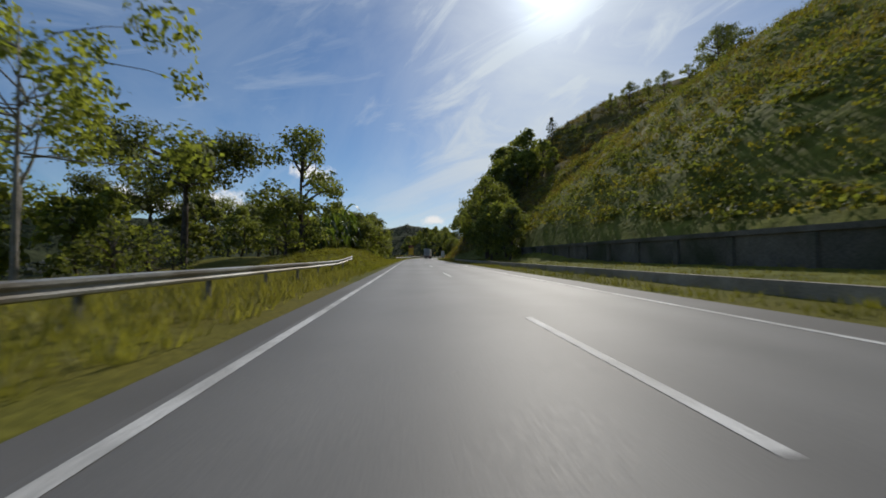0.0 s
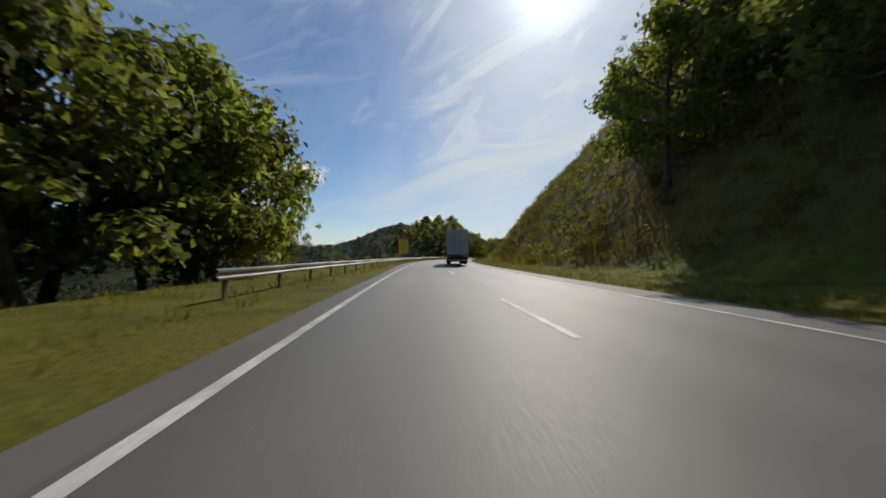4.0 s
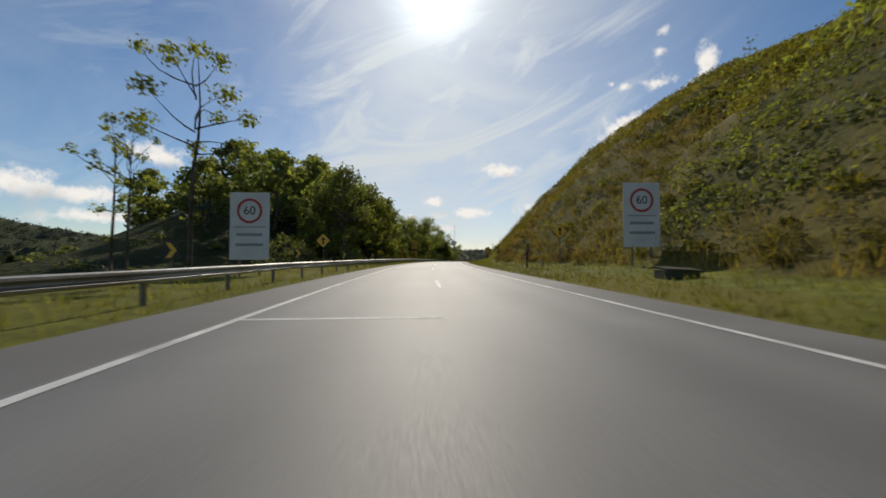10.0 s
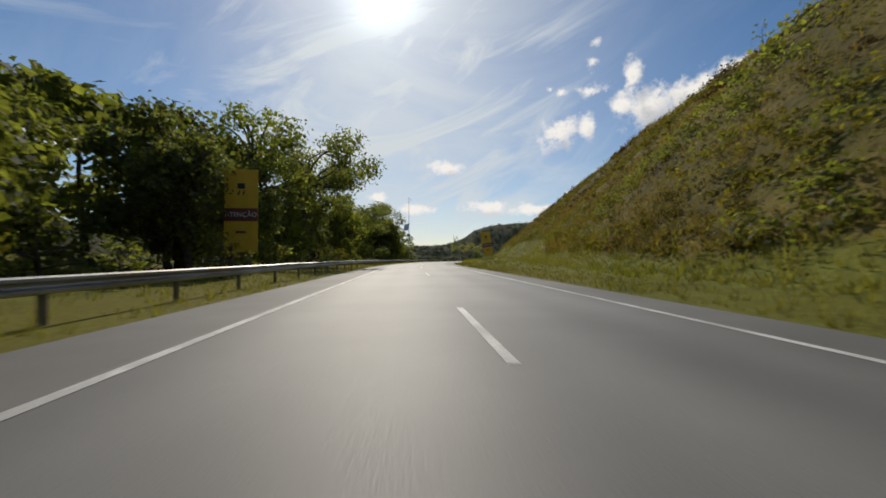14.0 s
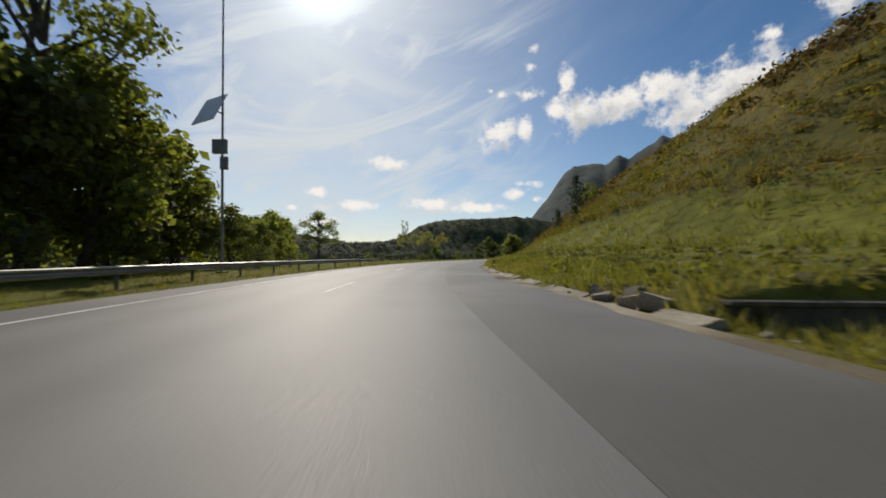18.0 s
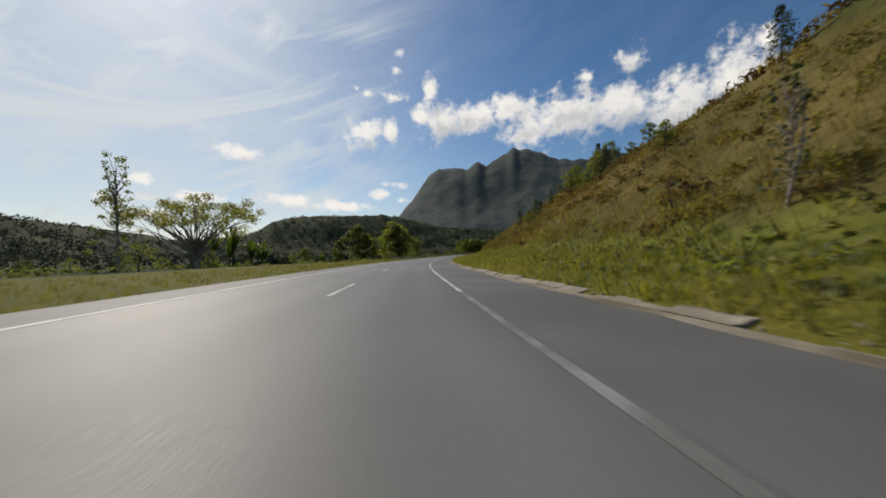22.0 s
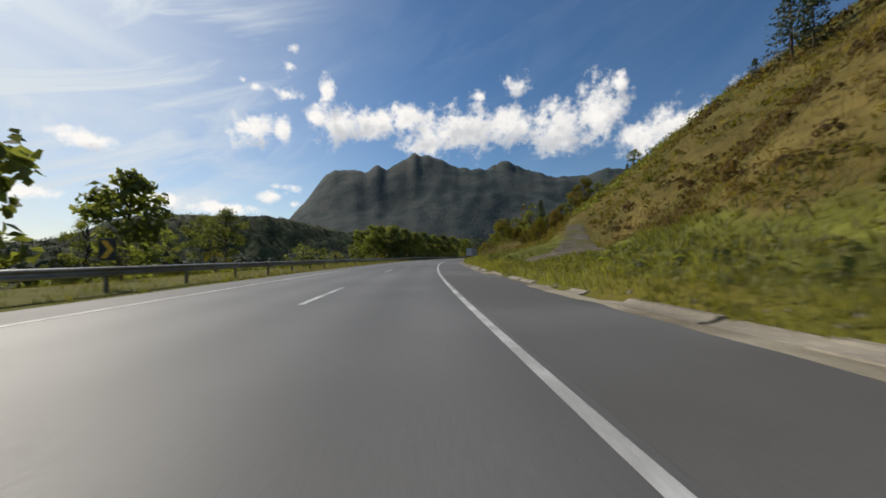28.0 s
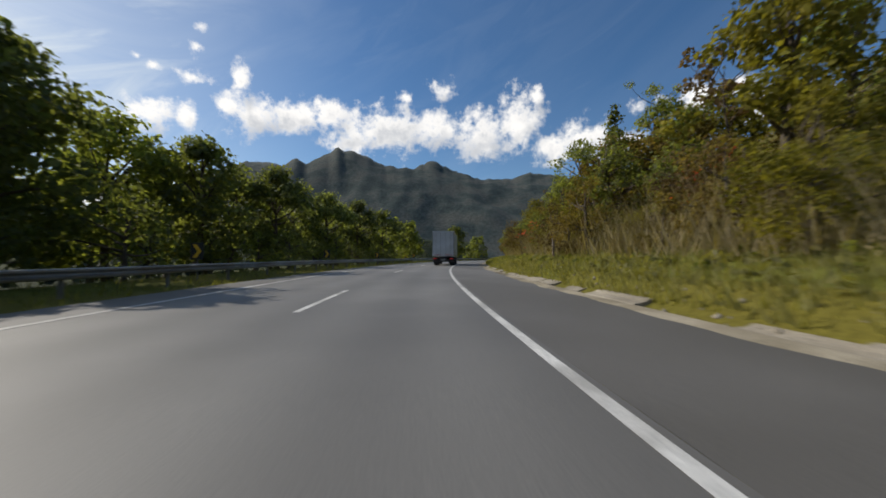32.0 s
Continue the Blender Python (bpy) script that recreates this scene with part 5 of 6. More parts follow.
# ---- road furniture ----
YELLOW = surface("yellow_sign_face", (0.76, 0.42, 0.025), (0.83, 0.48, 0.035), 1.5, 12, 0.55, 0, even=0.15)
MUSTARD = surface("faded_sign_print", (0.52, 0.28, 0.02), (0.58, 0.32, 0.03), 1.5, 12, 0.55, 0, even=0.15)
MAROON = surface("maroon_sign_band", (0.16, 0.035, 0.03), (0.20, 0.05, 0.04), 1.5, 12, 0.55, 0, even=0.2)
WHITE = surface("white_sign_face", (0.62, 0.62, 0.60), (0.72, 0.72, 0.70), 1.0, 12, 0.5, 0, even=0.15)
BLACK = surface("black_paint", (0.02, 0.02, 0.02), (0.035, 0.035, 0.033), 2, 20, 0.6, 0.05)
REDPAINT = surface("red_sign_paint", (0.42, 0.03, 0.03), (0.50, 0.05, 0.04), 2, 20, 0.5, 0.03)
WOOD = surface("weathered_post_wood", (0.17, 0.13, 0.10), (0.28, 0.23, 0.18), 2, 18, 0.9, 0.4)
RUBBER = surface("tyre_rubber", (0.018, 0.018, 0.018), (0.034, 0.033, 0.031), 3, 30, 0.85, 0.3)
CHROME = surface("bright_metal", (0.55, 0.55, 0.56), (0.66, 0.66, 0.66), 2, 30, 0.25, 0.03, metal=0.95)
CABPAINT = surface("blue_grey_truck_paint", (0.100, 0.104, 0.114), (0.112, 0.116, 0.126), 0.8, 14, 0.28, 0, coat=0.8, even=0.05)
VAN = surface("white_trailer_panel", (0.48, 0.49, 0.49), (0.57, 0.575, 0.57), 0.5, 8, 0.5, 0, third=(0.44, 0.44, 0.43), third_scale=0.6, even=0.2)
FRAME = surface("dark_chassis", (0.035, 0.034, 0.033), (0.065, 0.062, 0.058), 2, 18, 0.75, 0.2)
GLASS = window_glass("dark_glass")
AMBER = surface("amber_lens", (0.55, 0.20, 0.02), (0.62, 0.25, 0.03), 3, 20, 0.3, 0)
TAIL = lamp_glow("red_tail_lamp", (0.35, 0.02, 0.015), 0.15)
SOLAR = surface("solar_cells", (0.015, 0.02, 0.045), (0.03, 0.04, 0.075), 4, 20, 0.15, 0)
GREYBOX = surface("grey_painted_steel", (0.24, 0.25, 0.25), (0.32, 0.33, 0.32), 2, 16, 0.5, 0.1)


def words(text, size, mat, parent, m, name="lettering"):
    """Raised lettering in the built-in font, centred."""
    curve = bpy.data.curves.new(name, "FONT")
    curve.body, curve.size, curve.extrude = text, size, 0.004
    curve.align_x, curve.align_y = "CENTER", "CENTER"
    tmp = bpy.data.objects.new(name, curve)
    me = bpy.data.meshes.new_from_object(tmp)
    bpy.data.objects.remove(tmp)
    me.materials.clear()
    me.materials.append(mat)
    return part(name, me, parent=parent, m=m)


FACE = pose(0, 0, 0, 90, 0, 0)          # text that faces the oncoming traffic (-y)


def w_beam():
    """Outline of a W-beam, sideways towards the road and up."""
    return [(0.0, 0.44), (0.075, 0.47), (0.08, 0.52), (0.01, 0.565), (0.0, 0.595), (0.01, 0.625), (0.08, 0.67), (0.075, 0.72), (0.0, 0.75)]


def guardrail(s0, s1, d, spacing, label, flare=0.0):
    d = d if callable(d) else (lambda s, k=d: k)
    ob = thing("guardrail", Matrix.Translation(at(s0, d(s0), 0)), label, "guardrail")
    back = ob.matrix_basis.inverted()
    s = s0
    beam = w_beam()
    while s < s1 - 1:
        e = min(s + spacing * 3, s1)
        v, f = sweep(beam + [(u - 0.012, w) for u, w in reversed(beam)], s, e, d, lambda q: float(height(q, d(q))) + 0.08, spacing / 2, closed=True)
        part("beam", mesh_of("beam", v, f, STEEL, False), parent=ob, m=back)
        s = e
    post = boxed(-0.07, 0.03, -0.05, 0.05, -0.5, 0.77, 0.008)
    me = bpy.data.meshes.new("post")
    post.to_mesh(me)
    post.free()
    me.materials.append(POST)
    block = boxed(-0.02, 0.02, -0.04, 0.04, 0.57, 0.77, 0.006)
    bl = bpy.data.meshes.new("spacer_block")
    block.to_mesh(bl)
    block.free()
    bl.materials.append(POST)
    s = s0 + 0.6
    while s < s1:
        m = stand(s, d(s) - 0.05, float(height(s, d(s))))
        p = part("post", me, parent=ob, m=back @ m)
        part("spacer_block", bl, parent=p)
        s += spacing


guardrail(-70, 34.5, -7.2, 4.0, "galvanised steel guardrail on short posts beside the grass")
guardrail(112, 512, lambda s: -7.0 - 1.0 * ease(390, 500, s), 4.0, "long galvanised steel guardrail along the drop beside the shoulder")
guardrail(650, 1010, lambda s: -7.4, 4.0, "galvanised steel guardrail round the outside of the bend")


def board_sign(name, s, d, w, h, low, label, face, back_label="", turn=0.0, lean=0.0, posts="wood"):
    z = float(height(s, d))
    ob = thing(name, stand(s, d, z, turn) @ Matrix.Rotation(radians(lean), 4, "Y"), label, "road sign")
    part("board", boxed(-w / 2, w / 2, -0.02, 0.02, low, low + h, 0.008), face, ob)
    for x in (-w * 0.26, w * 0.26):
        if posts == "wood":
            part("post", boxed(x - 0.06, x + 0.06, 0.022, 0.12, -0.4, low + h * 0.9, 0.01), WOOD, ob)
        else:
            part("post", rod(bmesh.new(), (x, 0.06, -0.4), (x, 0.06, low + h * 0.95), 0.038), POST, ob)
    return ob


def strip(parent, x0, x1, z0, z1, mat, name="band", proud=0.026):
    return part(name, boxed(x0, x1, -proud, -0.0205, z0, z1), mat, parent)


# tall yellow warning boards with a maroon band
for s, d, up in ((196.5, -10.9, 0.55), (238.2, 12.9, -0.75)):
    sg = board_sign("warning_board", s, d, 2.4, 4.8, 1.2 + up, "tall yellow warning board with a maroon heading on posts", YELLOW)
    strip(sg, -1.18, 1.18, 4.6 + up, 5.98 + up, MAROON, "heading_panel")
    words("ATENÇÃO", 0.44, YELLOW, sg, Matrix.Translation((0, -0.031, 4.9 + up)) @ FACE)
    for k in range(4):
        strip(sg, -0.85, 0.85 - 0.2 * (k % 2), 3.9 + up - k * 0.55, 4.02 + up - k * 0.55, MUSTARD, "text_bar")
    strip(sg, -0.12, 0.2, 5.35 + up, 5.7 + up, YELLOW, "symbol", 0.03)
for s, d, lean, low in ((444.0, 12.9, -9.5, 1.05), (384, -11.4, 0, 1.45)):
    sg = board_sign("warning_board", s, d, 2.0, 5.1, low, "tall yellow truck warning board with a maroon band", YELLOW, lean=lean)
    strip(sg, -0.99, 0.99, low + 1.9, low + 2.7, MAROON, "heading_panel")
    words("ATENÇÃO", 0.40, WHITE, sg, Matrix.Translation((0, -0.031, low + 2.3)) @ FACE)
    strip(sg, -0.22, 0.22, low + 3.9, low + 4.25, BLACK, "symbol")
    for x in (-0.14, 0.14):
        part("symbol", extruded([(x - 0.07, low + 3.5), (x + 0.02, low + 3.5), (x + 0.09, low + 3.8), (x, low + 3.8)], -0.026, -0.0205), BLACK, sg)
    strip(sg, -0.3, 0.3, low + 1.15, low + 1.3, MAROON, "text_bar")
# speed boards on both sides
for s, d in ((279, 12.9), (279, -10.9)):
    sg = board_sign("speed_limit_sign", s, d, 2.3, 4.0, 0.95, "white speed limit board with a red ring and lines of text", WHITE)
    bm = bmesh.new()
    n = 40
    for r0, r1 in ((0.60, 0.74),):
        rings = [[bm.verts.new((r * math.cos(2 * math.pi * i / n), y, 3.85 + r * math.sin(2 * math.pi * i / n))) for i in range(n)] for r, y in ((r0, -0.0205), (r0, -0.027), (r1, -0.027), (r1, -0.0205))]
        for a, b in zip(rings, rings[1:] + rings[:1]):
            for i in range(n):
                bm.faces.new((a[i], a[(i + 1) % n], b[(i + 1) % n], b[i]))
    bmesh.ops.recalc_face_normals(bm, faces=bm.faces)
    part("ring", bm, REDPAINT, sg)
    words("60", 0.72, BLACK, sg, Matrix.Translation((0, -0.026, 3.85)) @ FACE, "number")
    strip(sg, -0.9, 0.9, 2.86, 2.92, GREYBOX, "text_bar")
    strip(sg, -0.75, 0.75, 2.35, 2.52, GREYBOX, "text_bar")
    strip(sg, -0.8, 0.8, 1.75, 1.92, GREYBOX, "text_bar")


DARK_STEEL = surface("dull_sign_back", (0.055, 0.055, 0.052), (0.085, 0.084, 0.080), 1.2, 18, 0.7, 0.05, metal=0.3)


def diamond_sign(s, d, size, low, label, turn=0):
    z = float(height(s, d))
    ob = thing("diamond_sign", stand(s, d, z, turn), label, "road sign", "diamond warning signs")
    c, r = low + size * 0.7, size * 0.7
    part("post", rod(bmesh.new(), (0, 0.05, -0.4), (0, 0.05, c + r * 0.6), 0.04), POST, ob)
    part("border", extruded([(0, c - r), (r, c), (0, c + r), (-r, c)], -0.02, 0.012), BLACK, ob)
    q = r * 0.9
    part("plate", extruded([(0, c - q), (q, c), (0, c + q), (-q, c)], -0.026, -0.0205), YELLOW, ob)
    part("arrow", extruded([(-0.10 * r, c - 0.5 * r), (0.10 * r, c - 0.5 * r), (0.10 * r, c + 0.12 * r), (0.32 * r, c + 0.12 * r), (0, c + 0.5 * r), (-0.32 * r, c + 0.12 * r), (-0.10 * r, c + 0.12 * r)], -0.031, -0.0265), BLACK, ob)


for s, d, size, low in ((290, 11.2, 1.0, 2.2), (296, -11.2, 1.1, 2.0), (258, -11.2, 1.1, 2.3), (361, -11.6, 1.1, 2.1)):
    diamond_sign(s, d, size, low, "yellow diamond warning sign with a black arrow on a steel post")


# the dark back of a low diamond sign that faces the other way
back = thing("diamond_sign", stand(359.5, 10.3, float(height(359.5, 10.3)), 8), "low diamond road sign seen from its dark back", "road sign", "diamond warning signs")
part("post", rod(bmesh.new(), (0, 0.05, -0.4), (0, 0.05, 0.9), 0.04), POST, back)
part("plate", extruded([(0, 0.12), (0.52, 0.66), (0, 1.2), (-0.52, 0.66)], -0.012, 0.012), DARK_STEEL, back)
for z in (0.45, 0.88):
    part("bracket", boxed(-0.18, 0.18, -0.03, -0.012, z - 0.025, z + 0.025, 0.004), POST, back)


def drain_box(s, d, turn):
    """A weathered concrete drain chamber, its lid askew."""
    ob = thing("drain_box", stand(s, d, float(height(s, d)), turn), "dark weathered concrete drain box in the verge grass", "drain box", "drain boxes on the verge")
    body = bmesh.new()
    for x0, x1, y0, y1 in ((-0.65, 0.65, -0.45, -0.33), (-0.65, 0.65, 0.33, 0.45), (-0.65, -0.53, -0.33, 0.33), (0.53, 0.65, -0.33, 0.33)):
        box(body, x0, x1, y0, y1, -0.3, 0.30, 0.02)
    part("chamber", body, DARK_CONCRETE, ob)
    part("lid", boxed(-0.72, 0.72, -0.5, 0.5, 0.0, 0.09, 0.02), DARK_CONCRETE, ob, "tilted concrete lid", pose(0.06, 0.02, 0.30, 5, 3, 4))


DARK_CONCRETE = surface("weathered_concrete", (0.075, 0.070, 0.058), (0.13, 0.12, 0.10), 1.2, 22, 0.95, 0.6, third=(0.06, 0.065, 0.035), third_scale=0.9, depth=0.015)
for s, d, turn in ((270, 9.4, 8), (325.5, 11.6, -6)):
    drain_box(s, d, turn)


def chevron_sign(s, d):
    z = float(height(s, d))
    ob = thing("chevron_sign", stand(s, d, z), "black curve marker with a yellow arrow behind the guardrail", "road sign", "curve markers")
    part("post", rod(bmesh.new(), (0, 0.045, -0.4), (0, 0.045, 1.75), 0.03), POST, ob)
    part("plate", boxed(-0.3, 0.3, -0.015, 0.012, 1.0, 1.8, 0.006), BLACK, ob)
    part("arrow", extruded([(-0.22, 1.08), (-0.02, 1.08), (0.22, 1.4), (-0.02, 1.72), (-0.22, 1.72), (0.02, 1.4)], -0.021, -0.0155), YELLOW, ob)


for s in (168, 186, 206, 224, 242, 258, 272, 288, 304, 322):
    chevron_sign(s, -11.0)
for s in (340, 360, 382, 404):
    chevron_sign(s, -11.4)
for s in (655, 672, 690, 708, 728, 790, 812, 834, 852, 870, 892):
    chevron_sign(s, -8.6)


# instrument mast with its solar panel
def mast(s, d):
    ob = thing("instrument_mast", stand(s, d, float(height(s, d))), "tall grey mast with solar panel, boxes and an anemometer", "mast")
    part("foundation", boxed(-0.3, 0.3, -0.3, 0.3, -0.2, 0.12, 0.03), CONCRETE, ob)
    part("pole", rod(bmesh.new(), (0, 0, 0.1), (0, 0, 21.2), 0.10, 0.05, 14), GREYBOX, ob)
    # white instead of grey: brightness of haze put into the panel's back
    pan = part("solar_panel", box(bmesh.new(), -0.95, 0.95, -0.04, 0.04, -1.35, 1.35, 0.02), WHITE, ob, "tilted solar panel seen from its back, whitened for haze", Matrix.Translation((-0.75, -0.25, 11.4)) @ pose(0, 0, 0, 32, 8, 165))
    for i in range(3):
        for j in range(4):
            part("cell", boxed(-0.88 + i * 0.6, -0.32 + i * 0.6, -0.05, -0.042, -1.26 + j * 0.64, -0.66 + j * 0.64), SOLAR, pan)
    part("bracket", rod(bmesh.new(), (0, 0, 11.2), (-0.7, -0.2, 11.4), 0.05), POST, ob)
    part("cabinet", boxed(-0.55, 0.45, -0.34, -0.09, 8.3, 9.3, 0.03), GREYBOX, ob)
    part("cabinet", boxed(0.0, 0.5, -0.32, -0.09, 7.2, 8.1, 0.03), GREYBOX, ob)
    part("cross_arm", rod(bmesh.new(), (-0.2, 0, 20.2), (0.7, 0, 20.2), 0.025), POST, ob)
    cups = part("anemometer", rod(bmesh.new(), (0.7, 0, 20.2), (0.7, 0, 20.7), 0.03), BLACK, ob)
    for k in range(3):
        a = k * 2.094
        part("cup", bmesh_ball((0.7 + 0.18 * math.cos(a), 0.18 * math.sin(a), 20.7), 0.07), BLACK, cups)


def bmesh_ball(c, r, squash=1.0):
    bm = bmesh.new()
    bmesh.ops.create_icosphere(bm, subdivisions=2, radius=r, matrix=Matrix.LocRotScale(c, None, (1, 1, squash)))
    return bm


mast(485, -11.9)

# marker stakes on the right verge
for s, d, h in ((289, 9.4, 0.75), (838, 9.6, 1.3), (312, 9.2, 0.7)):
    st = thing("marker_stake", stand(s, d, float(height(s, d))), "short weathered wooden stake in the verge grass", "stake", "stakes on the verge")
    part("stake", boxed(-0.06, 0.06, -0.05, 0.05, -0.3, h, 0.012), WOOD, st)
    part("cap", boxed(-0.066, 0.066, -0.056, 0.056, h, h + 0.04, 0.01), POST, st)

# culvert headwall beside the shoulder
s, d = 465.0, 7.9
hw = thing("culvert_headwall", stand(s, d, 0.0, 8), "low dark concrete culvert headwall beside the shoulder", "headwall")
part("wall", boxed(0.0, 4.8, -0.15, 0.2, -0.7, 0.22, 0.03), DARK_STONE, hw)
part("coping", boxed(-0.06, 4.88, -0.22, 0.27, 0.22, 0.30, 0.02), DARK_STONE, hw)
for x in (0.0, 4.58):
    part("wing_wall", boxed(x, x + 0.22, 0.2, 1.6, -0.6, 0.1, 0.03), DARK_STONE, hw)

# broken lengths of concrete lying before the culvert, and a slab over the next drain
RB = random.Random(5)
for s, d in ((466.1, 7.35), (466.7, 7.2), (467.2, 7.55), (467.9, 7.2), (468.6, 7.4)):
    ob = thing("concrete_rubble", stand(s, d, float(height(s, d)) + 0.05, RB.uniform(0, 90)), "pale broken piece of concrete lying by the gutter", "rubble", "broken concrete by the culvert")
    bm = boxed(-RB.uniform(0.15, 0.3), RB.uniform(0.15, 0.3), -0.12, 0.14, -0.1, RB.uniform(0.10, 0.2), 0.02)
    for vert in bm.verts:
        vert.co += Vector((RB.uniform(-1, 1), RB.uniform(-1, 1), RB.uniform(-1, 1))) * 0.03
    part("piece", bm, CONCRETE, ob, m=pose(0, 0, 0, RB.uniform(-14, 14), RB.uniform(-14, 14), 0))
slab = thing("drain_slab", stand(490.4, 8.1, float(height(490.4, 8.1)) - 0.13, 4), "grey concrete slab lying before a dark drain mouth", "drain slab")
part("slab", boxed(-0.6, 0.6, -1.0, 0.8, -0.10, 0.06, 0.02), CONCRETE, slab, m=pose(0, 0, 0, 0, -4, 0))
for x in (-0.62, 0.50):
    part("side_wall", boxed(x, x + 0.14, 0.85, 2.1, -0.3, 0.24, 0.03), DARK_STONE, slab, "mossy dark side wall of the drain")
part("lintel", boxed(-0.62, 0.64, 1.9, 2.15, 0.24, 0.34, 0.03), DARK_STONE, slab)
# solid black block: the darkness inside the drain is put in as colour
part("mouth", boxed(-0.48, 0.50, 1.95, 2.1, -0.3, 0.24), BLACK, slab, "black block in place of the shade inside the drain")

# retaining wall under the first slope
v, f = sweep([(0, -0.4), (-0.05, 2.05), (-0.18, 2.05), (-0.18, 2.3), (0.32, 2.3), (0.32, -0.4)], -120, 64, 14.0, 0.0, 3.0, closed=True)
wall = tagged(new("retaining_wall", mesh_of("retaining_wall", v, f, DARK_STONE)), "long dark weathered retaining wall under the grassy slope", "retaining wall", kind="structure")
for k in range(46):
    m = stand(-118 + k * 4, 13.93, 0.0)
    part("buttress", boxed(-0.12, 0.1, -0.18, 0.18, -0.3, 2.0, 0.02), DARK_STONE, wall, m=m)
v, f = sweep([(-0.22, -0.3), (-0.18, 0.42), (0.12, 0.42), (0.2, -0.3)], -120, 84, 7.6, 0.0, 3.0, closed=False)
tagged(new("low_barrier", mesh_of("low_barrier", v, f, CONCRETE)), "low pale concrete barrier along the shoulder", "barrier", kind="structure")

# concrete gutter along the right shoulder, in cast lengths
GUTTER = tagged(new("roadside_gutter"), "pale low crumbling concrete kerb along the shoulder", "kerb", kind="structure")
RG = random.Random(12)
prof = [(-0.22, -0.03), (-0.20, 0.0), (-0.05, 0.015), (0.06, 0.05), (0.16, 0.09), (0.30, 0.10), (0.37, 0.05), (0.40, -0.2), (-0.22, -0.2)]
s = 452.0
while s < 900:
    L_ = RG.uniform(0.9, 2.6)
    if RG.random() < 0.90 and not 459.0 < s < 463.4:
        jog, tip = RG.uniform(-0.10, 0.10), RG.uniform(-0.06, 0.03)
        v, f = solid([(u + jog + RG.uniform(-0.03, 0.03), w * RG.uniform(0.8, 1.15) + tip) for u, w in prof], s, s + L_ - 0.05, lambda q: right_edge(q) + 0.24, -0.03, 0.8)
        part("gutter_length", mesh_of("gutter_length", v, f, CONCRETE), parent=GUTTER)
    s += L_

# pale silt washed along the edge of the shoulder
SILT = surface("washed_silt", (0.28, 0.24, 0.17), (0.40, 0.35, 0.26), 0.9, 24, 0.95, 0.5, third=(0.17, 0.145, 0.10), third_scale=0.35, depth=0.012)
v, f, n, m = [], [], 900, 4
for i in range(n + 1):
    s = 452 + 448 * i / n
    w = 0.46 + 0.6 * max(noise.noise(Vector((s * 0.11, 2.0, 0))) + 0.5 * noise.noise(Vector((s * 0.6, 9.0, 0))), -0.45)
    for k in range(m + 1):
        q = right_edge(s) + 0.06 - w * (1 - k / m)
        v.append(at(s, q, -0.045 * (q - LANE - 0.15) / (right_edge(s) - LANE - 0.15) + (0.001, 0.010, 0.014, 0.016, 0.014)[k] + 0.004 * noise.noise(Vector((s * 2.0, k * 4.0, 1)))))
    if i:
        f += [((i - 1) * (m + 1) + k, (i - 1) * (m + 1) + k + 1, i * (m + 1) + k + 1, i * (m + 1) + k) for k in range(m)]
me = mesh_of("silt_edge", v, f, SILT, True)
me.flip_normals()
tagged(new("silt_edge", me), "pale sandy silt washed along the edge of the shoulder", "silt", kind="structure")

GRAVEL = surface("track_gravel", (0.105, 0.088, 0.068), (0.18, 0.155, 0.12), 0.7, 16, 0.95, 0.8, third=(0.13, 0.12, 0.05), third_scale=0.25, depth=0.04)
# dirt track that climbs away from the shoulder
v, f, n, m = [], [], 60, 10
for i in range(n + 1):
    s = 740 + 45 * i / n
    d, w = between(TRACK, s, 1), between(TRACK, s, 2)
    for k in range(m + 1):
        q = d - w / 2 + w * k / m + 0.7 * noise.noise(Vector((s * 0.4, k * 3.0, 0))) * (k in (0, m))
        v.append(at(s, q, float(height(s, q)) + (0.07 if 0 < k < m else -0.02)))
    if i:
        f += [((i - 1) * (m + 1) + k, (i - 1) * (m + 1) + k + 1, i * (m + 1) + k + 1, i * (m + 1) + k) for k in range(m)]
me = mesh_of("dirt_track", v, f, GRAVEL, True)
me.flip_normals()
tagged(new("dirt_track", me), "grey gravel track climbing from the shoulder between grass banks", "track", kind="structure")

# slumped earth and stones on the cut slope
rng = np.random.default_rng(77)
v, f = [], []
n, m = 90, 54
for i in range(n + 1):
    for k in range(m + 1):
        u, w = i / n, k / m
        s = 540 + 17 * u
        d = 7.25 + (between(SLIP_TOP, s, 1) - 7.25) * w
        s = 540 + (between(SLIP_END, d, 1) - 540) * u
        edge = min(1.0, 7 * min(u, 1 - u, w + 0.015, 1 - w))
        ledge = noise.noise(Vector((s * 0.55, d * 1.1, 0)))
        lift = 0.30 * ledge + 0.16 * abs(noise.noise(Vector((s * 1.9, d * 1.9, 4)))) + 0.09 * noise.noise(Vector((s * 5.0, d * 5.0, 6)))
        v.append(at(s, d, float(height(s, d)) + 0.26 * edge - 0.10 + lift * edge))
for i in range(n):
    f += [(i * (m + 1) + k, i * (m + 1) + k + 1, (i + 1) * (m + 1) + k + 1, (i + 1) * (m + 1) + k) for k in range(m)]
me = mesh_of("earth_slip", v, f, EARTH, False)
me.flip_normals()
tagged(new("earth_slip", me), "bare brown earth slip on the cut slope", "earth", kind="structure")
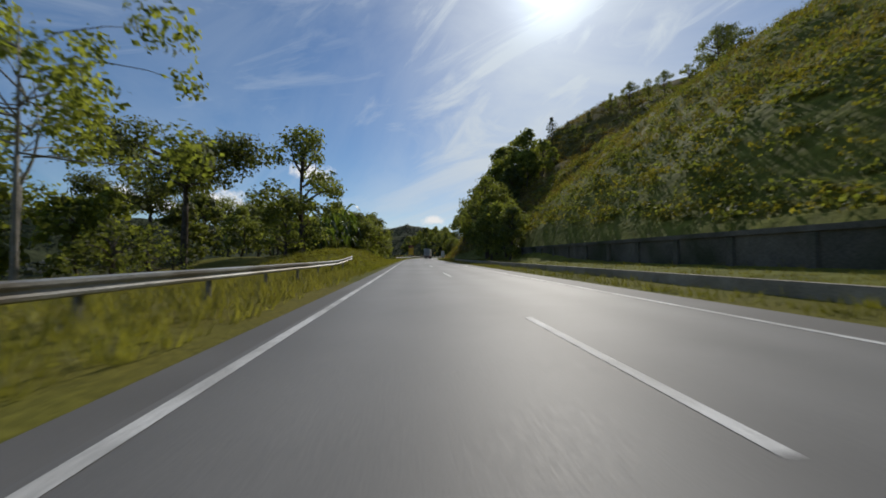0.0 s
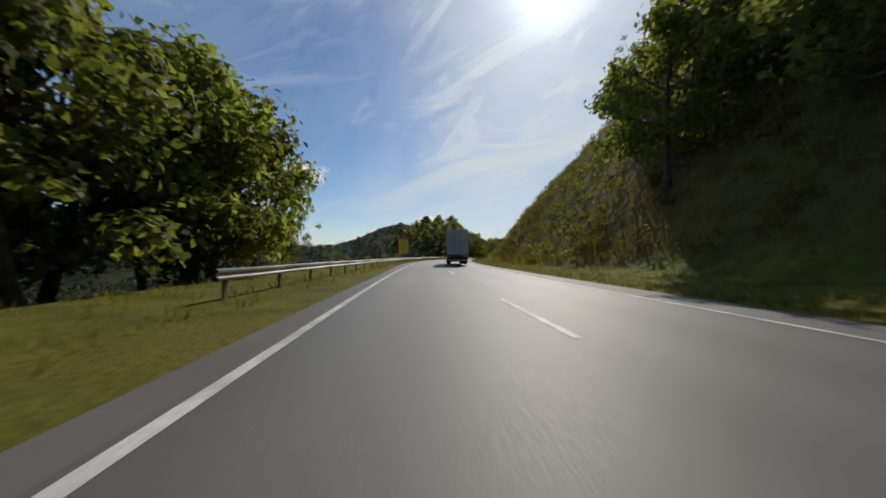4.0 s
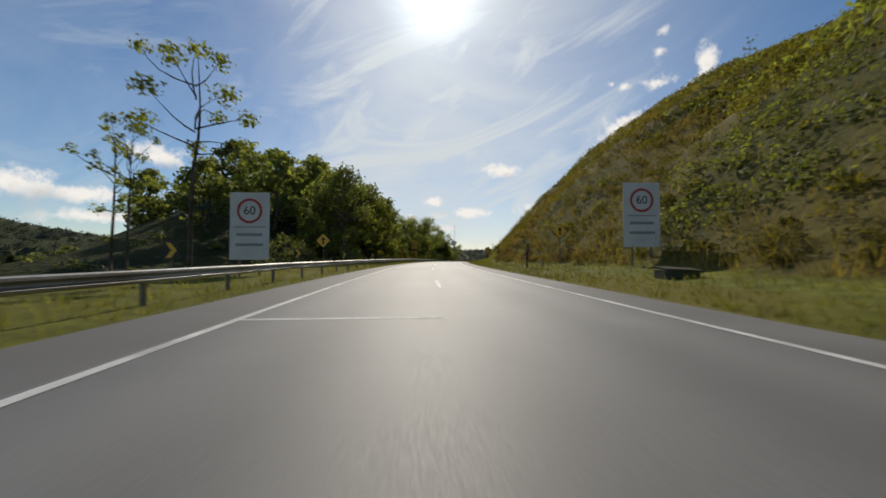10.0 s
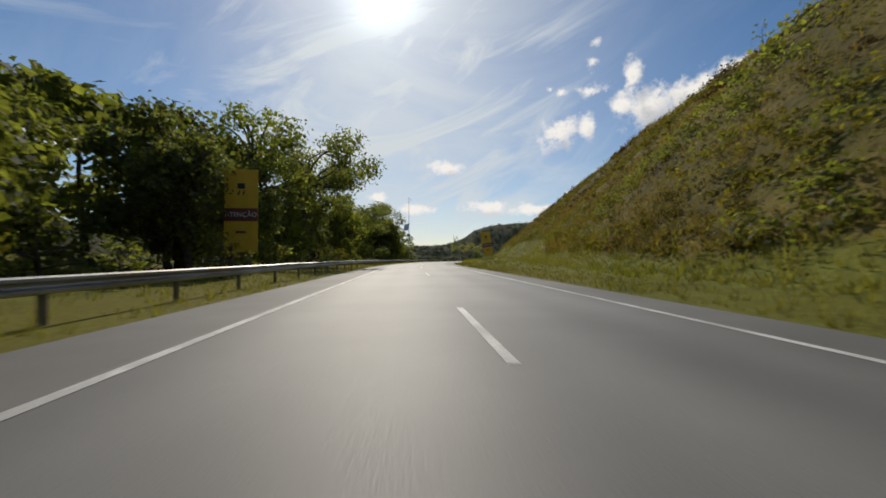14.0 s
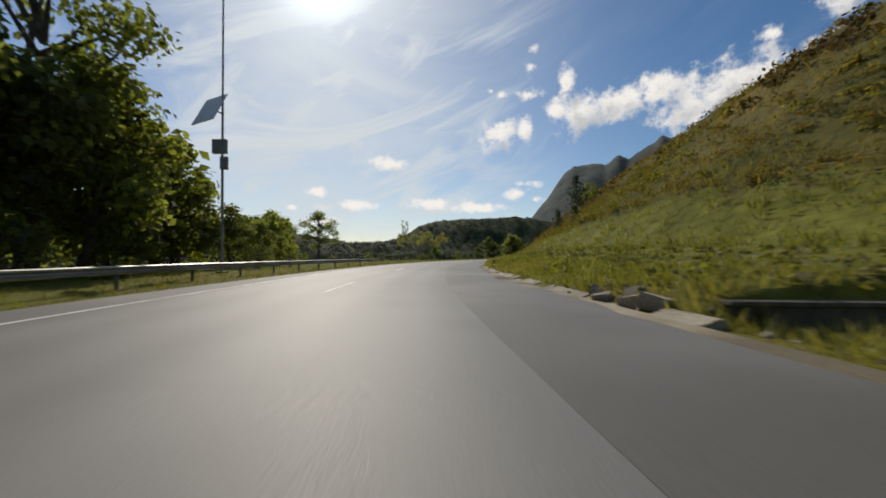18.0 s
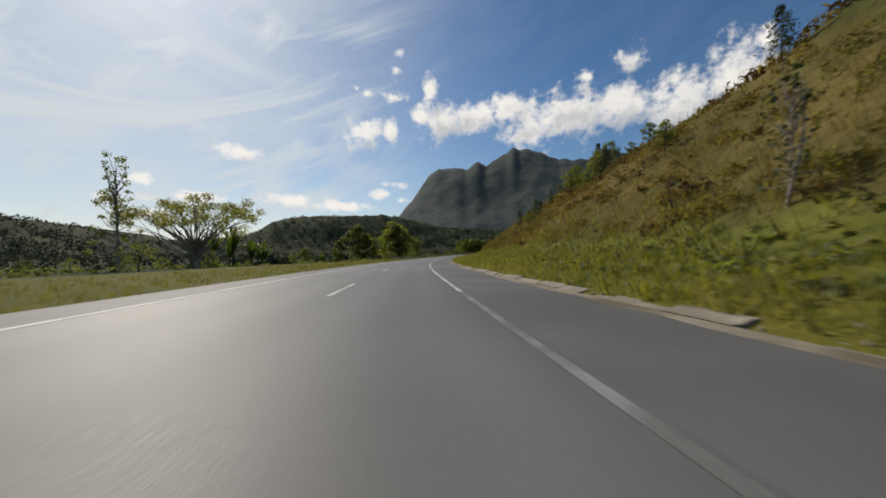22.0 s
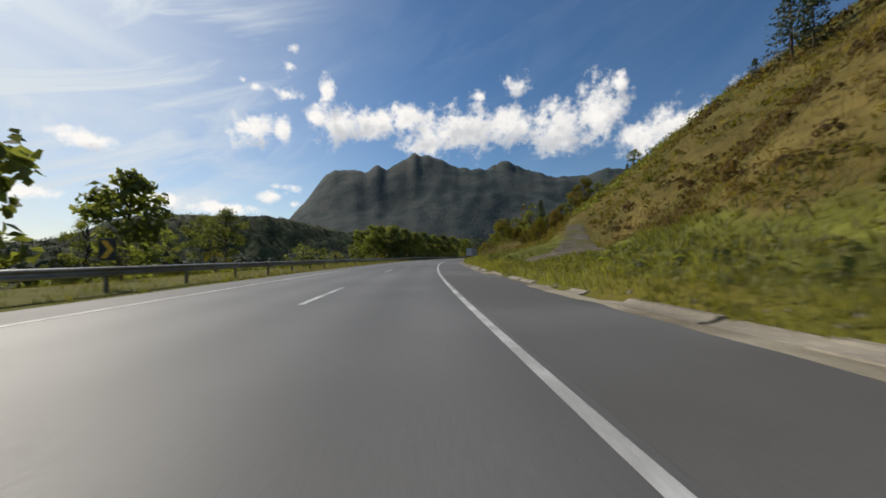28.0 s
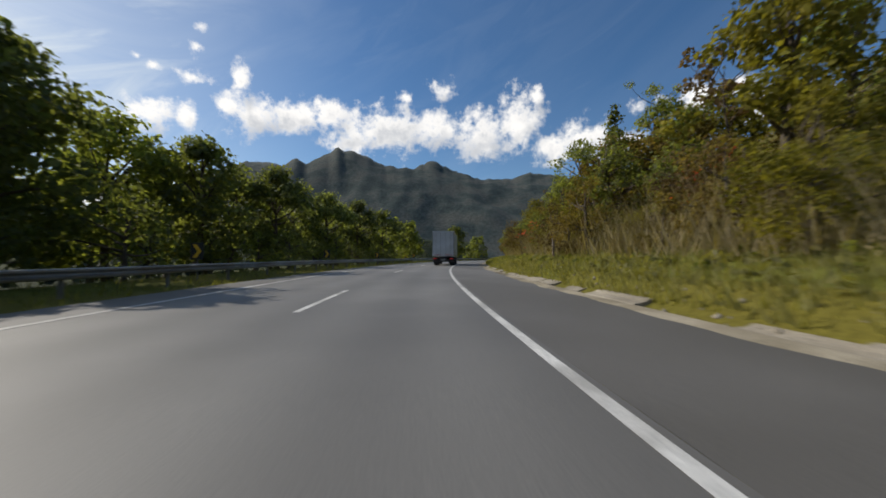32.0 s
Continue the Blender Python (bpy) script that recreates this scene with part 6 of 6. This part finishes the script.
# the torn turf that stands along its far edge: a bare face and a grassy back
for name, mat, ribs in (("turf_face", EARTH, ((-0.25, -0.1), (-0.12, 0.30), (0.0, 0.62))), ("turf_lip", VERGE, ((-0.02, 0.60), (0.25, 0.66), (0.9, 0.45), (2.0, 0.12), (2.8, -0.1)))):
    v, f = [], []
    n = 40
    for i in range(n + 1):
        d = 7.9 + 8.6 * i / n
        tall = min(1.0, 3.0 * (i / n) + 0.15) * min(1.0, 5 * (1 - i / n) + 0.1) * (1 + 0.5 * noise.noise(Vector((d * 1.3, 2, 5))))
        s = between(SLIP_END, d, 1) + 0.35 * noise.noise(Vector((d * 1.1, 7, 1)))
        v += [at(s + out, d, float(height(s + out, d)) + up * tall) for out, up in ribs]
    m = len(ribs)
    for i in range(n):
        f += [(i * m + k, i * m + k + 1, (i + 1) * m + k + 1, (i + 1) * m + k) for k in range(m - 1)]
    me = mesh_of(name, v, f, mat, False)
    me.flip_normals()
    tagged(new(name, me), "torn edge of turf standing over the earth slip", "turf", kind="structure")


def stones(name, s, d, size, mat, label, seed, lift=0.0):
    rng = np.random.default_rng(seed)
    p = places(s, d, lift)
    base = np.array([[1, 0, 0], [-1, 0, 0], [0, 1, 0], [0, -1, 0], [0, 0, 1], [0, 0, -1.0]])
    tri = np.array([[0, 2, 4], [2, 1, 4], [1, 3, 4], [3, 0, 4], [2, 0, 5], [1, 2, 5], [3, 1, 5], [0, 3, 5]])
    n = len(p)
    v = p[:, None, :] + base[None] * size[:, None, None] * rng.uniform(0.5, 1.2, (n, 6, 1))
    faces = (tri[None] + 6 * np.arange(n)[:, None, None]).reshape(-1, 3)
    return tagged(new(name, quick_mesh(name, v.reshape(-1, 3), faces, mat)), label, "stones", kind="stuff")


s_, d_ = rng.uniform(540.5, 557, 5200), rng.uniform(7.3, 16.4, 5200)
on = ~off_slip(s_, d_)
stones("slip_stones", s_[on], d_[on], 0.02 + 0.17 * rng.random(int(on.sum())) ** 5, RUBBLE, "loose stones on the earth slip", 5, 0.2)
stones("gutter_stones", rng.uniform(455, 890, 1500), rng.uniform(6.95, 7.85, 1500), rng.uniform(0.02, 0.10, 1500), CONCRETE, "broken concrete bits along the gutter", 6)


# ---- trucks ----
def wheel(parent, x, y, r=0.5, w=0.3, rim=CHROME):
    sgn = 1 if x > 0 else -1
    t = bmesh.new()
    n = 28
    outline = [(r * 0.56, -w / 2), (r * 0.92, -w / 2), (r, -w * 0.36), (r, w * 0.36), (r * 0.92, w / 2), (r * 0.56, w / 2)]
    rings = [[t.verts.new((x + u, y + q * math.cos(2 * math.pi * i / n), r + q * math.sin(2 * math.pi * i / n))) for i in range(n)] for q, u in outline]
    for a, b in zip(rings, rings[1:] + rings[:1]):
        for i in range(n):
            t.faces.new((a[i], a[(i + 1) % n], b[(i + 1) % n], b[i]))
    bmesh.ops.recalc_face_normals(t, faces=t.faces)
    hub = thing_part("wheel", parent)
    part("tyre", t, RUBBER, hub)
    d = bmesh.new()
    rod(d, (x - w * 0.3, y, r), (x + sgn * w * 0.28, y, r), r * 0.57, n=20)
    rod(d, (x, y, r), (x + sgn * w * 0.48, y, r), r * 0.2, n=12)
    part("rim", d, rim, hub)


def thing_part(name, parent):
    ob = new(name)
    ob.parent = parent
    return ob


def semi_truck(s, d):
    ob = thing("semi_trailer_truck", stand(s, d, 0.0) @ Matrix.Scale(0.86, 4), "blue-grey truck cab pulling a long white box trailer", "truck")
    W = 1.24
    # cab, its nose at y = 0
    side = [(-0.02, 0.30), (0.0, 1.2), (-0.05, 1.75), (-0.62, 2.72), (-0.74, 2.92), (-1.1, 3.35), (-1.5, 3.72), (-1.9, 3.86), (-2.28, 3.9), (-2.32, 0.90), (-2.26, 0.90), (-2.22, 0.60), (-2.14, 0.95), (-1.18, 0.95), (-1.08, 0.60), (-1.02, 0.30)]
    bm = bmesh.new()
    rows = []
    for x, k in ((-W, 0.965), (-W + 0.10, 1.0), (W - 0.10, 1.0), (W, 0.965)):
        rows.append([bm.verts.new((x * (1 - 0.05 * max(z - 2.4, 0)), -1.05 + (y + 1.05) * k, 0.4 + (z - 0.4) * (k if z > 3.4 else 1))) for y, z in side])
    for a, b in zip(rows, rows[1:]):
        for i in range(len(side)):
            j = (i + 1) % len(side)
            bm.faces.new((a[i], a[j], b[j], b[i]))
    bm.faces.new(rows[0][::-1]), bm.faces.new(rows[-1])
    bmesh.ops.recalc_face_normals(bm, faces=bm.faces)
    bmesh.ops.bevel(bm, geom=[e for e in bm.edges if e.calc_face_angle(0) > 0.5], offset=0.035, segments=2, affect="EDGES")
    cab = part("cab_body", bm, CABPAINT, ob)
    part("windscreen", extruded([(-W + 0.12, 1.78), (W - 0.12, 1.78), (W - 0.18, 2.66), (-W + 0.18, 2.66)], -0.01, 0.01), GLASS, cab, "", pose(0, -0.055, 0.02) @ Matrix(((1, 0, 0, 0), (0, 1, -0.59, 1.032), (0, 0, 1, 0), (0, 0, 0, 1))))
    for x in (-1, 1):
        X = x * (W + 0.004)
        door = part("door", boxed(X - 0.012, X + 0.012, -1.28, -0.32, 0.85, 1.68, 0.01), CABPAINT, cab)
        part("side_window", boxed(X - 0.018, X + 0.018, -1.2, -0.66, 1.72, 2.48, 0.01), GLASS, door)
        part("door_handle", boxed(X - 0.03, X + 0.03, -1.22, -1.06, 1.5, 1.55, 0.008), BLACK, door)
        part("door_emblem", boxed(X - 0.017, X + 0.017, -0.62, -0.45, 1.2, 1.38), VAN, door)
        part("step", boxed(x * 0.98, x * 1.26, -0.95, -0.4, 0.34, 0.42, 0.01) if x > 0 else boxed(-1.26, -0.98, -0.95, -0.4, 0.34, 0.42, 0.01), FRAME, cab)
        mirror = part("mirror_arm", rod(bmesh.new(), (x * 1.2, -0.5, 2.3), (x * 1.38, -0.12, 2.35), 0.025), BLACK, cab)
        part("mirror", boxed(x * 1.38 - 0.11, x * 1.38 + 0.11, -0.2, -0.08, 1.86, 2.58, 0.04), BLACK, mirror)
        part("headlight", boxed(x * 0.92 - 0.24, x * 0.92 + 0.24, -0.05, 0.03, 0.62, 0.84, 0.03), GLASS, cab)
        bm = bmesh.new()
        sweepback = [(-2.30, 0.95, 0.0), (-2.30, 2.5, 0.0), (-2.30, 3.78, -0.07), (-2.62, 3.95, 0.03), (-2.70, 2.5, 0.05), (-2.70, 0.95, 0.05)]
        inner, outer = ([bm.verts.new((x * (W + o + q), y, z)) for y, z, o in sweepback] for q in (-0.03, 0.0))
        bm.faces.new(inner), bm.faces.new(outer[::-1])
        for i in range(6):
            bm.faces.new((inner[(i + 1) % 6], inner[i], outer[i], outer[(i + 1) % 6]))
        bmesh.ops.recalc_face_normals(bm, faces=bm.faces)
        part("side_deflector", bm, CABPAINT, cab)
        part("sleeper_panel", boxed(X - 0.010, X + 0.010, -1.98, -1.42, 1.0, 1.55, 0.03), CABPAINT, cab)
        part("corner_trim", extruded([(X - 0.014, 0.95), (X + 0.014, 0.95), (X + 0.014, 1.66), (X - 0.014, 1.66)], -0.28, -0.12), BLACK, cab)
        # black strip stands in for a dark reflection along the cab's lower side
        part("lower_skirt", boxed(X - 0.02, X + 0.02, -1.02, -0.06, 0.28, 0.56, 0.02), BLACK, cab)
        part("wheel_arch", extruded([(X - 0.02 + 0.0, 0.0), (X + 0.02, 0.0), (X + 0.02, 0.09), (X - 0.02, 0.09)], -0.55, 0.55), BLACK, cab, "", pose(0, -1.66, 1.05))
        part("door_seam", boxed(X - 0.0145, X + 0.0145, -1.305, -1.285, 0.85, 2.6), BLACK, cab)
        part("window_rubber", boxed(X - 0.0155, X + 0.0155, -1.24, -0.62, 1.68, 2.52, 0.01), BLACK, door)
        part("fuel_tank", rod(bmesh.new(), (x * 0.92, -2.55, 0.68), (x * 0.92, -3.5, 0.68), 0.32, n=20), CHROME, ob)
    dm = bmesh.new()
    pts = [[(-1.12, -0.02, 2.78), (1.12, -0.02, 2.78), (1.12, 0.0, 2.86), (-1.12, 0.0, 2.86)], [(-1.16, -0.46, 2.86), (1.16, -0.46, 2.86), (1.14, -0.5, 2.98), (-1.14, -0.5, 2.98)]]
    a, b = ([dm.verts.new(p) for p in r] for r in pts)
    dm.faces.new(a), dm.faces.new(b[::-1])
    for i in range(4):
        dm.faces.new((a[(i + 1) % 4], a[i], b[i], b[(i + 1) % 4]))
    bmesh.ops.recalc_face_normals(dm, faces=dm.faces)
    bmesh.ops.bevel(dm, geom=list(dm.edges), offset=0.03, segments=2, affect="EDGES")
    part("sun_visor", dm, BLACK, cab, m=pose(0, -0.40, -0.04))
    part("grille", boxed(-0.8, 0.8, -0.03, 0.02, 0.95, 1.6, 0.02), BLACK, cab)
    part("bumper", boxed(-W, W, -0.35, 0.06, 0.3, 0.58, 0.05), CABPAINT, cab)
    part("chassis", boxed(-0.42, 0.42, -15.8, -0.6, 0.72, 0.98, 0.02), FRAME, ob)
    # trailer
    box_ = part("trailer_box", boxed(-1.28, 1.28, -16.6, -2.78, 1.18, 4.15, 0.03), VAN, ob)
    for x in (-1, 1):
        X = x * 1.285
        part("side_rail", boxed(X - 0.012, X + 0.012, -16.58, -2.80, 1.14, 1.32, 0.004), STEEL, box_)
        part("top_rail", boxed(X - 0.012, X + 0.012, -16.58, -2.80, 4.03, 4.15, 0.004), STEEL, box_)
        for k in range(9):
            part("marker_lamp", boxed(X - 0.02, X + 0.02, -3.5 - k * 1.5, -3.36 - k * 1.5, 1.36, 1.42, 0.005), AMBER, box_)
        for k in range(12):
            part("panel_joint", boxed(X - 0.006, X + 0.006, -3.72 - k * 1.17, -3.70 - k * 1.17, 1.33, 4.02), STEEL, box_)
        part("side_guard", boxed(x * 1.16 - 0.015, x * 1.16 + 0.015, -11.4, -5.6, 0.55, 0.72, 0.01), STEEL, ob)
        part("side_guard", boxed(x * 1.16 - 0.015, x * 1.16 + 0.015, -11.4, -5.6, 0.85, 1.0, 0.01), STEEL, ob)
        # the maker's mark, as plain shapes
        part("logo_block", boxed(X - 0.014, X + 0.014, -7.6, -6.3, 3.35, 3.95), MAROON, box_)
        part("logo_block", extruded([(X - 0.014, 2.75), (X + 0.014, 2.75), (X + 0.014, 3.15), (X - 0.014, 3.15)], -8.2, -6.0), MAROON, box_)
        part("logo_block", boxed(X - 0.014, X + 0.014, -9.6, -6.2, 2.15, 2.4), FRAME, box_)
        part("mud_flap", boxed(x * 0.95 - 0.28, x * 0.95 + 0.28, -15.9, -15.88, 0.3, 0.95), RUBBER, ob)
        part("landing_leg", boxed(x * 0.8 - 0.06, x * 0.8 + 0.06, -5.3, -5.15, 0.35, 1.15, 0.01), FRAME, ob)
        part("rear_door", boxed(x * 0.63 - 0.6, x * 0.63 + 0.6, -16.63, -16.6, 1.3, 4.0, 0.008), VAN, box_)
        for k in (0.25, 0.5):
            part("lock_rod", rod(bmesh.new(), (x * k, -16.66, 1.25), (x * k, -16.66, 4.05), 0.018), STEEL, box_)
        part("tail_lamp", boxed(x * 1.0 - 0.2, x * 1.0 + 0.2, -16.4, -16.3, 0.85, 1.0, 0.01), TAIL, ob)
        wheel(ob, x * 1.05, -1.66)
        wheel(ob, x * 0.98, -4.1, w=0.5)
        for y in (-12.4, -13.7, -15.0):
            wheel(ob, x * 1.02, y, w=0.42)
    part("rear_bumper", boxed(-1.15, 1.15, -16.35, -16.25, 0.42, 0.56, 0.01), STEEL, ob)
    part("air_hose", rod(bmesh.new(), (-0.2, -2.32, 2.0), (-0.25, -2.78, 1.7), 0.03), BLACK, ob)
    return ob


semi_truck(157.3, 1.68)


def box_truck(s, d):
    ob = thing("box_truck", stand(s, d, 0.0), "white box truck with closed rear doors on the road", "truck")
    body = part("cargo_box", boxed(-1.25, 1.25, 0.0, 8.2, 1.05, 3.95, 0.03), VAN, ob)
    for x in (-1, 1):
        door = part("rear_door", boxed(x * 0.6 - 0.57, x * 0.6 + 0.57, -0.03, 0.0, 1.15, 3.82, 0.008), VAN, body)
        for k in (0.3, 0.82):
            part("lock_rod", rod(bmesh.new(), (x * k, -0.05, 1.1), (x * k, -0.05, 3.86), 0.018), STEEL, door)
        for z in (1.5, 2.5, 3.5):
            part("hinge", boxed(x * 1.2 - 0.07, x * 1.2 + 0.07, -0.045, -0.03, z - 0.04, z + 0.04), STEEL, door)
        part("corner_post", boxed(x * 1.22 - 0.04, x * 1.22 + 0.04, -0.02, 0.06, 1.05, 3.95, 0.01), STEEL, body)
        part("tail_lamp", boxed(x * 0.95 - 0.2, x * 0.95 + 0.2, 0.0, 0.08, 0.72, 0.88, 0.01), TAIL, ob)
        part("mud_flap", boxed(x * 0.9 - 0.3, x * 0.9 + 0.3, 1.0, 1.02, 0.2, 0.9), RUBBER, ob)
        wheel(ob, x * 0.95, 1.75, w=0.5)
        wheel(ob, x * 0.95, 3.0, w=0.5)
        wheel(ob, x * 1.02, 8.9)
        part("side_rail", boxed(x * 1.256 - 0.008, x * 1.256 + 0.008, 0.05, 8.15, 1.05, 1.2), STEEL, body)
        part("reflective_strip", boxed(x * 0.62 - 0.4, x * 0.62 + 0.4, -0.036, -0.0305, 1.2, 1.26), REDPAINT, body)
    part("chassis", boxed(-0.42, 0.42, 0.2, 9.6, 0.7, 1.0, 0.02), FRAME, ob)
    part("underrun_bar", boxed(-1.2, 1.2, 0.05, 0.17, 0.42, 0.56, 0.01), FRAME, ob)
    part("plate_bar", boxed(-0.22, 0.22, -0.01, 0.04, 0.6, 0.72), GREYBOX, ob)
    part("cab_body", boxed(-1.22, 1.22, 8.35, 10.3, 0.5, 2.95, 0.12), CABPAINT, ob)
    return ob


box_truck(859, 2.3)
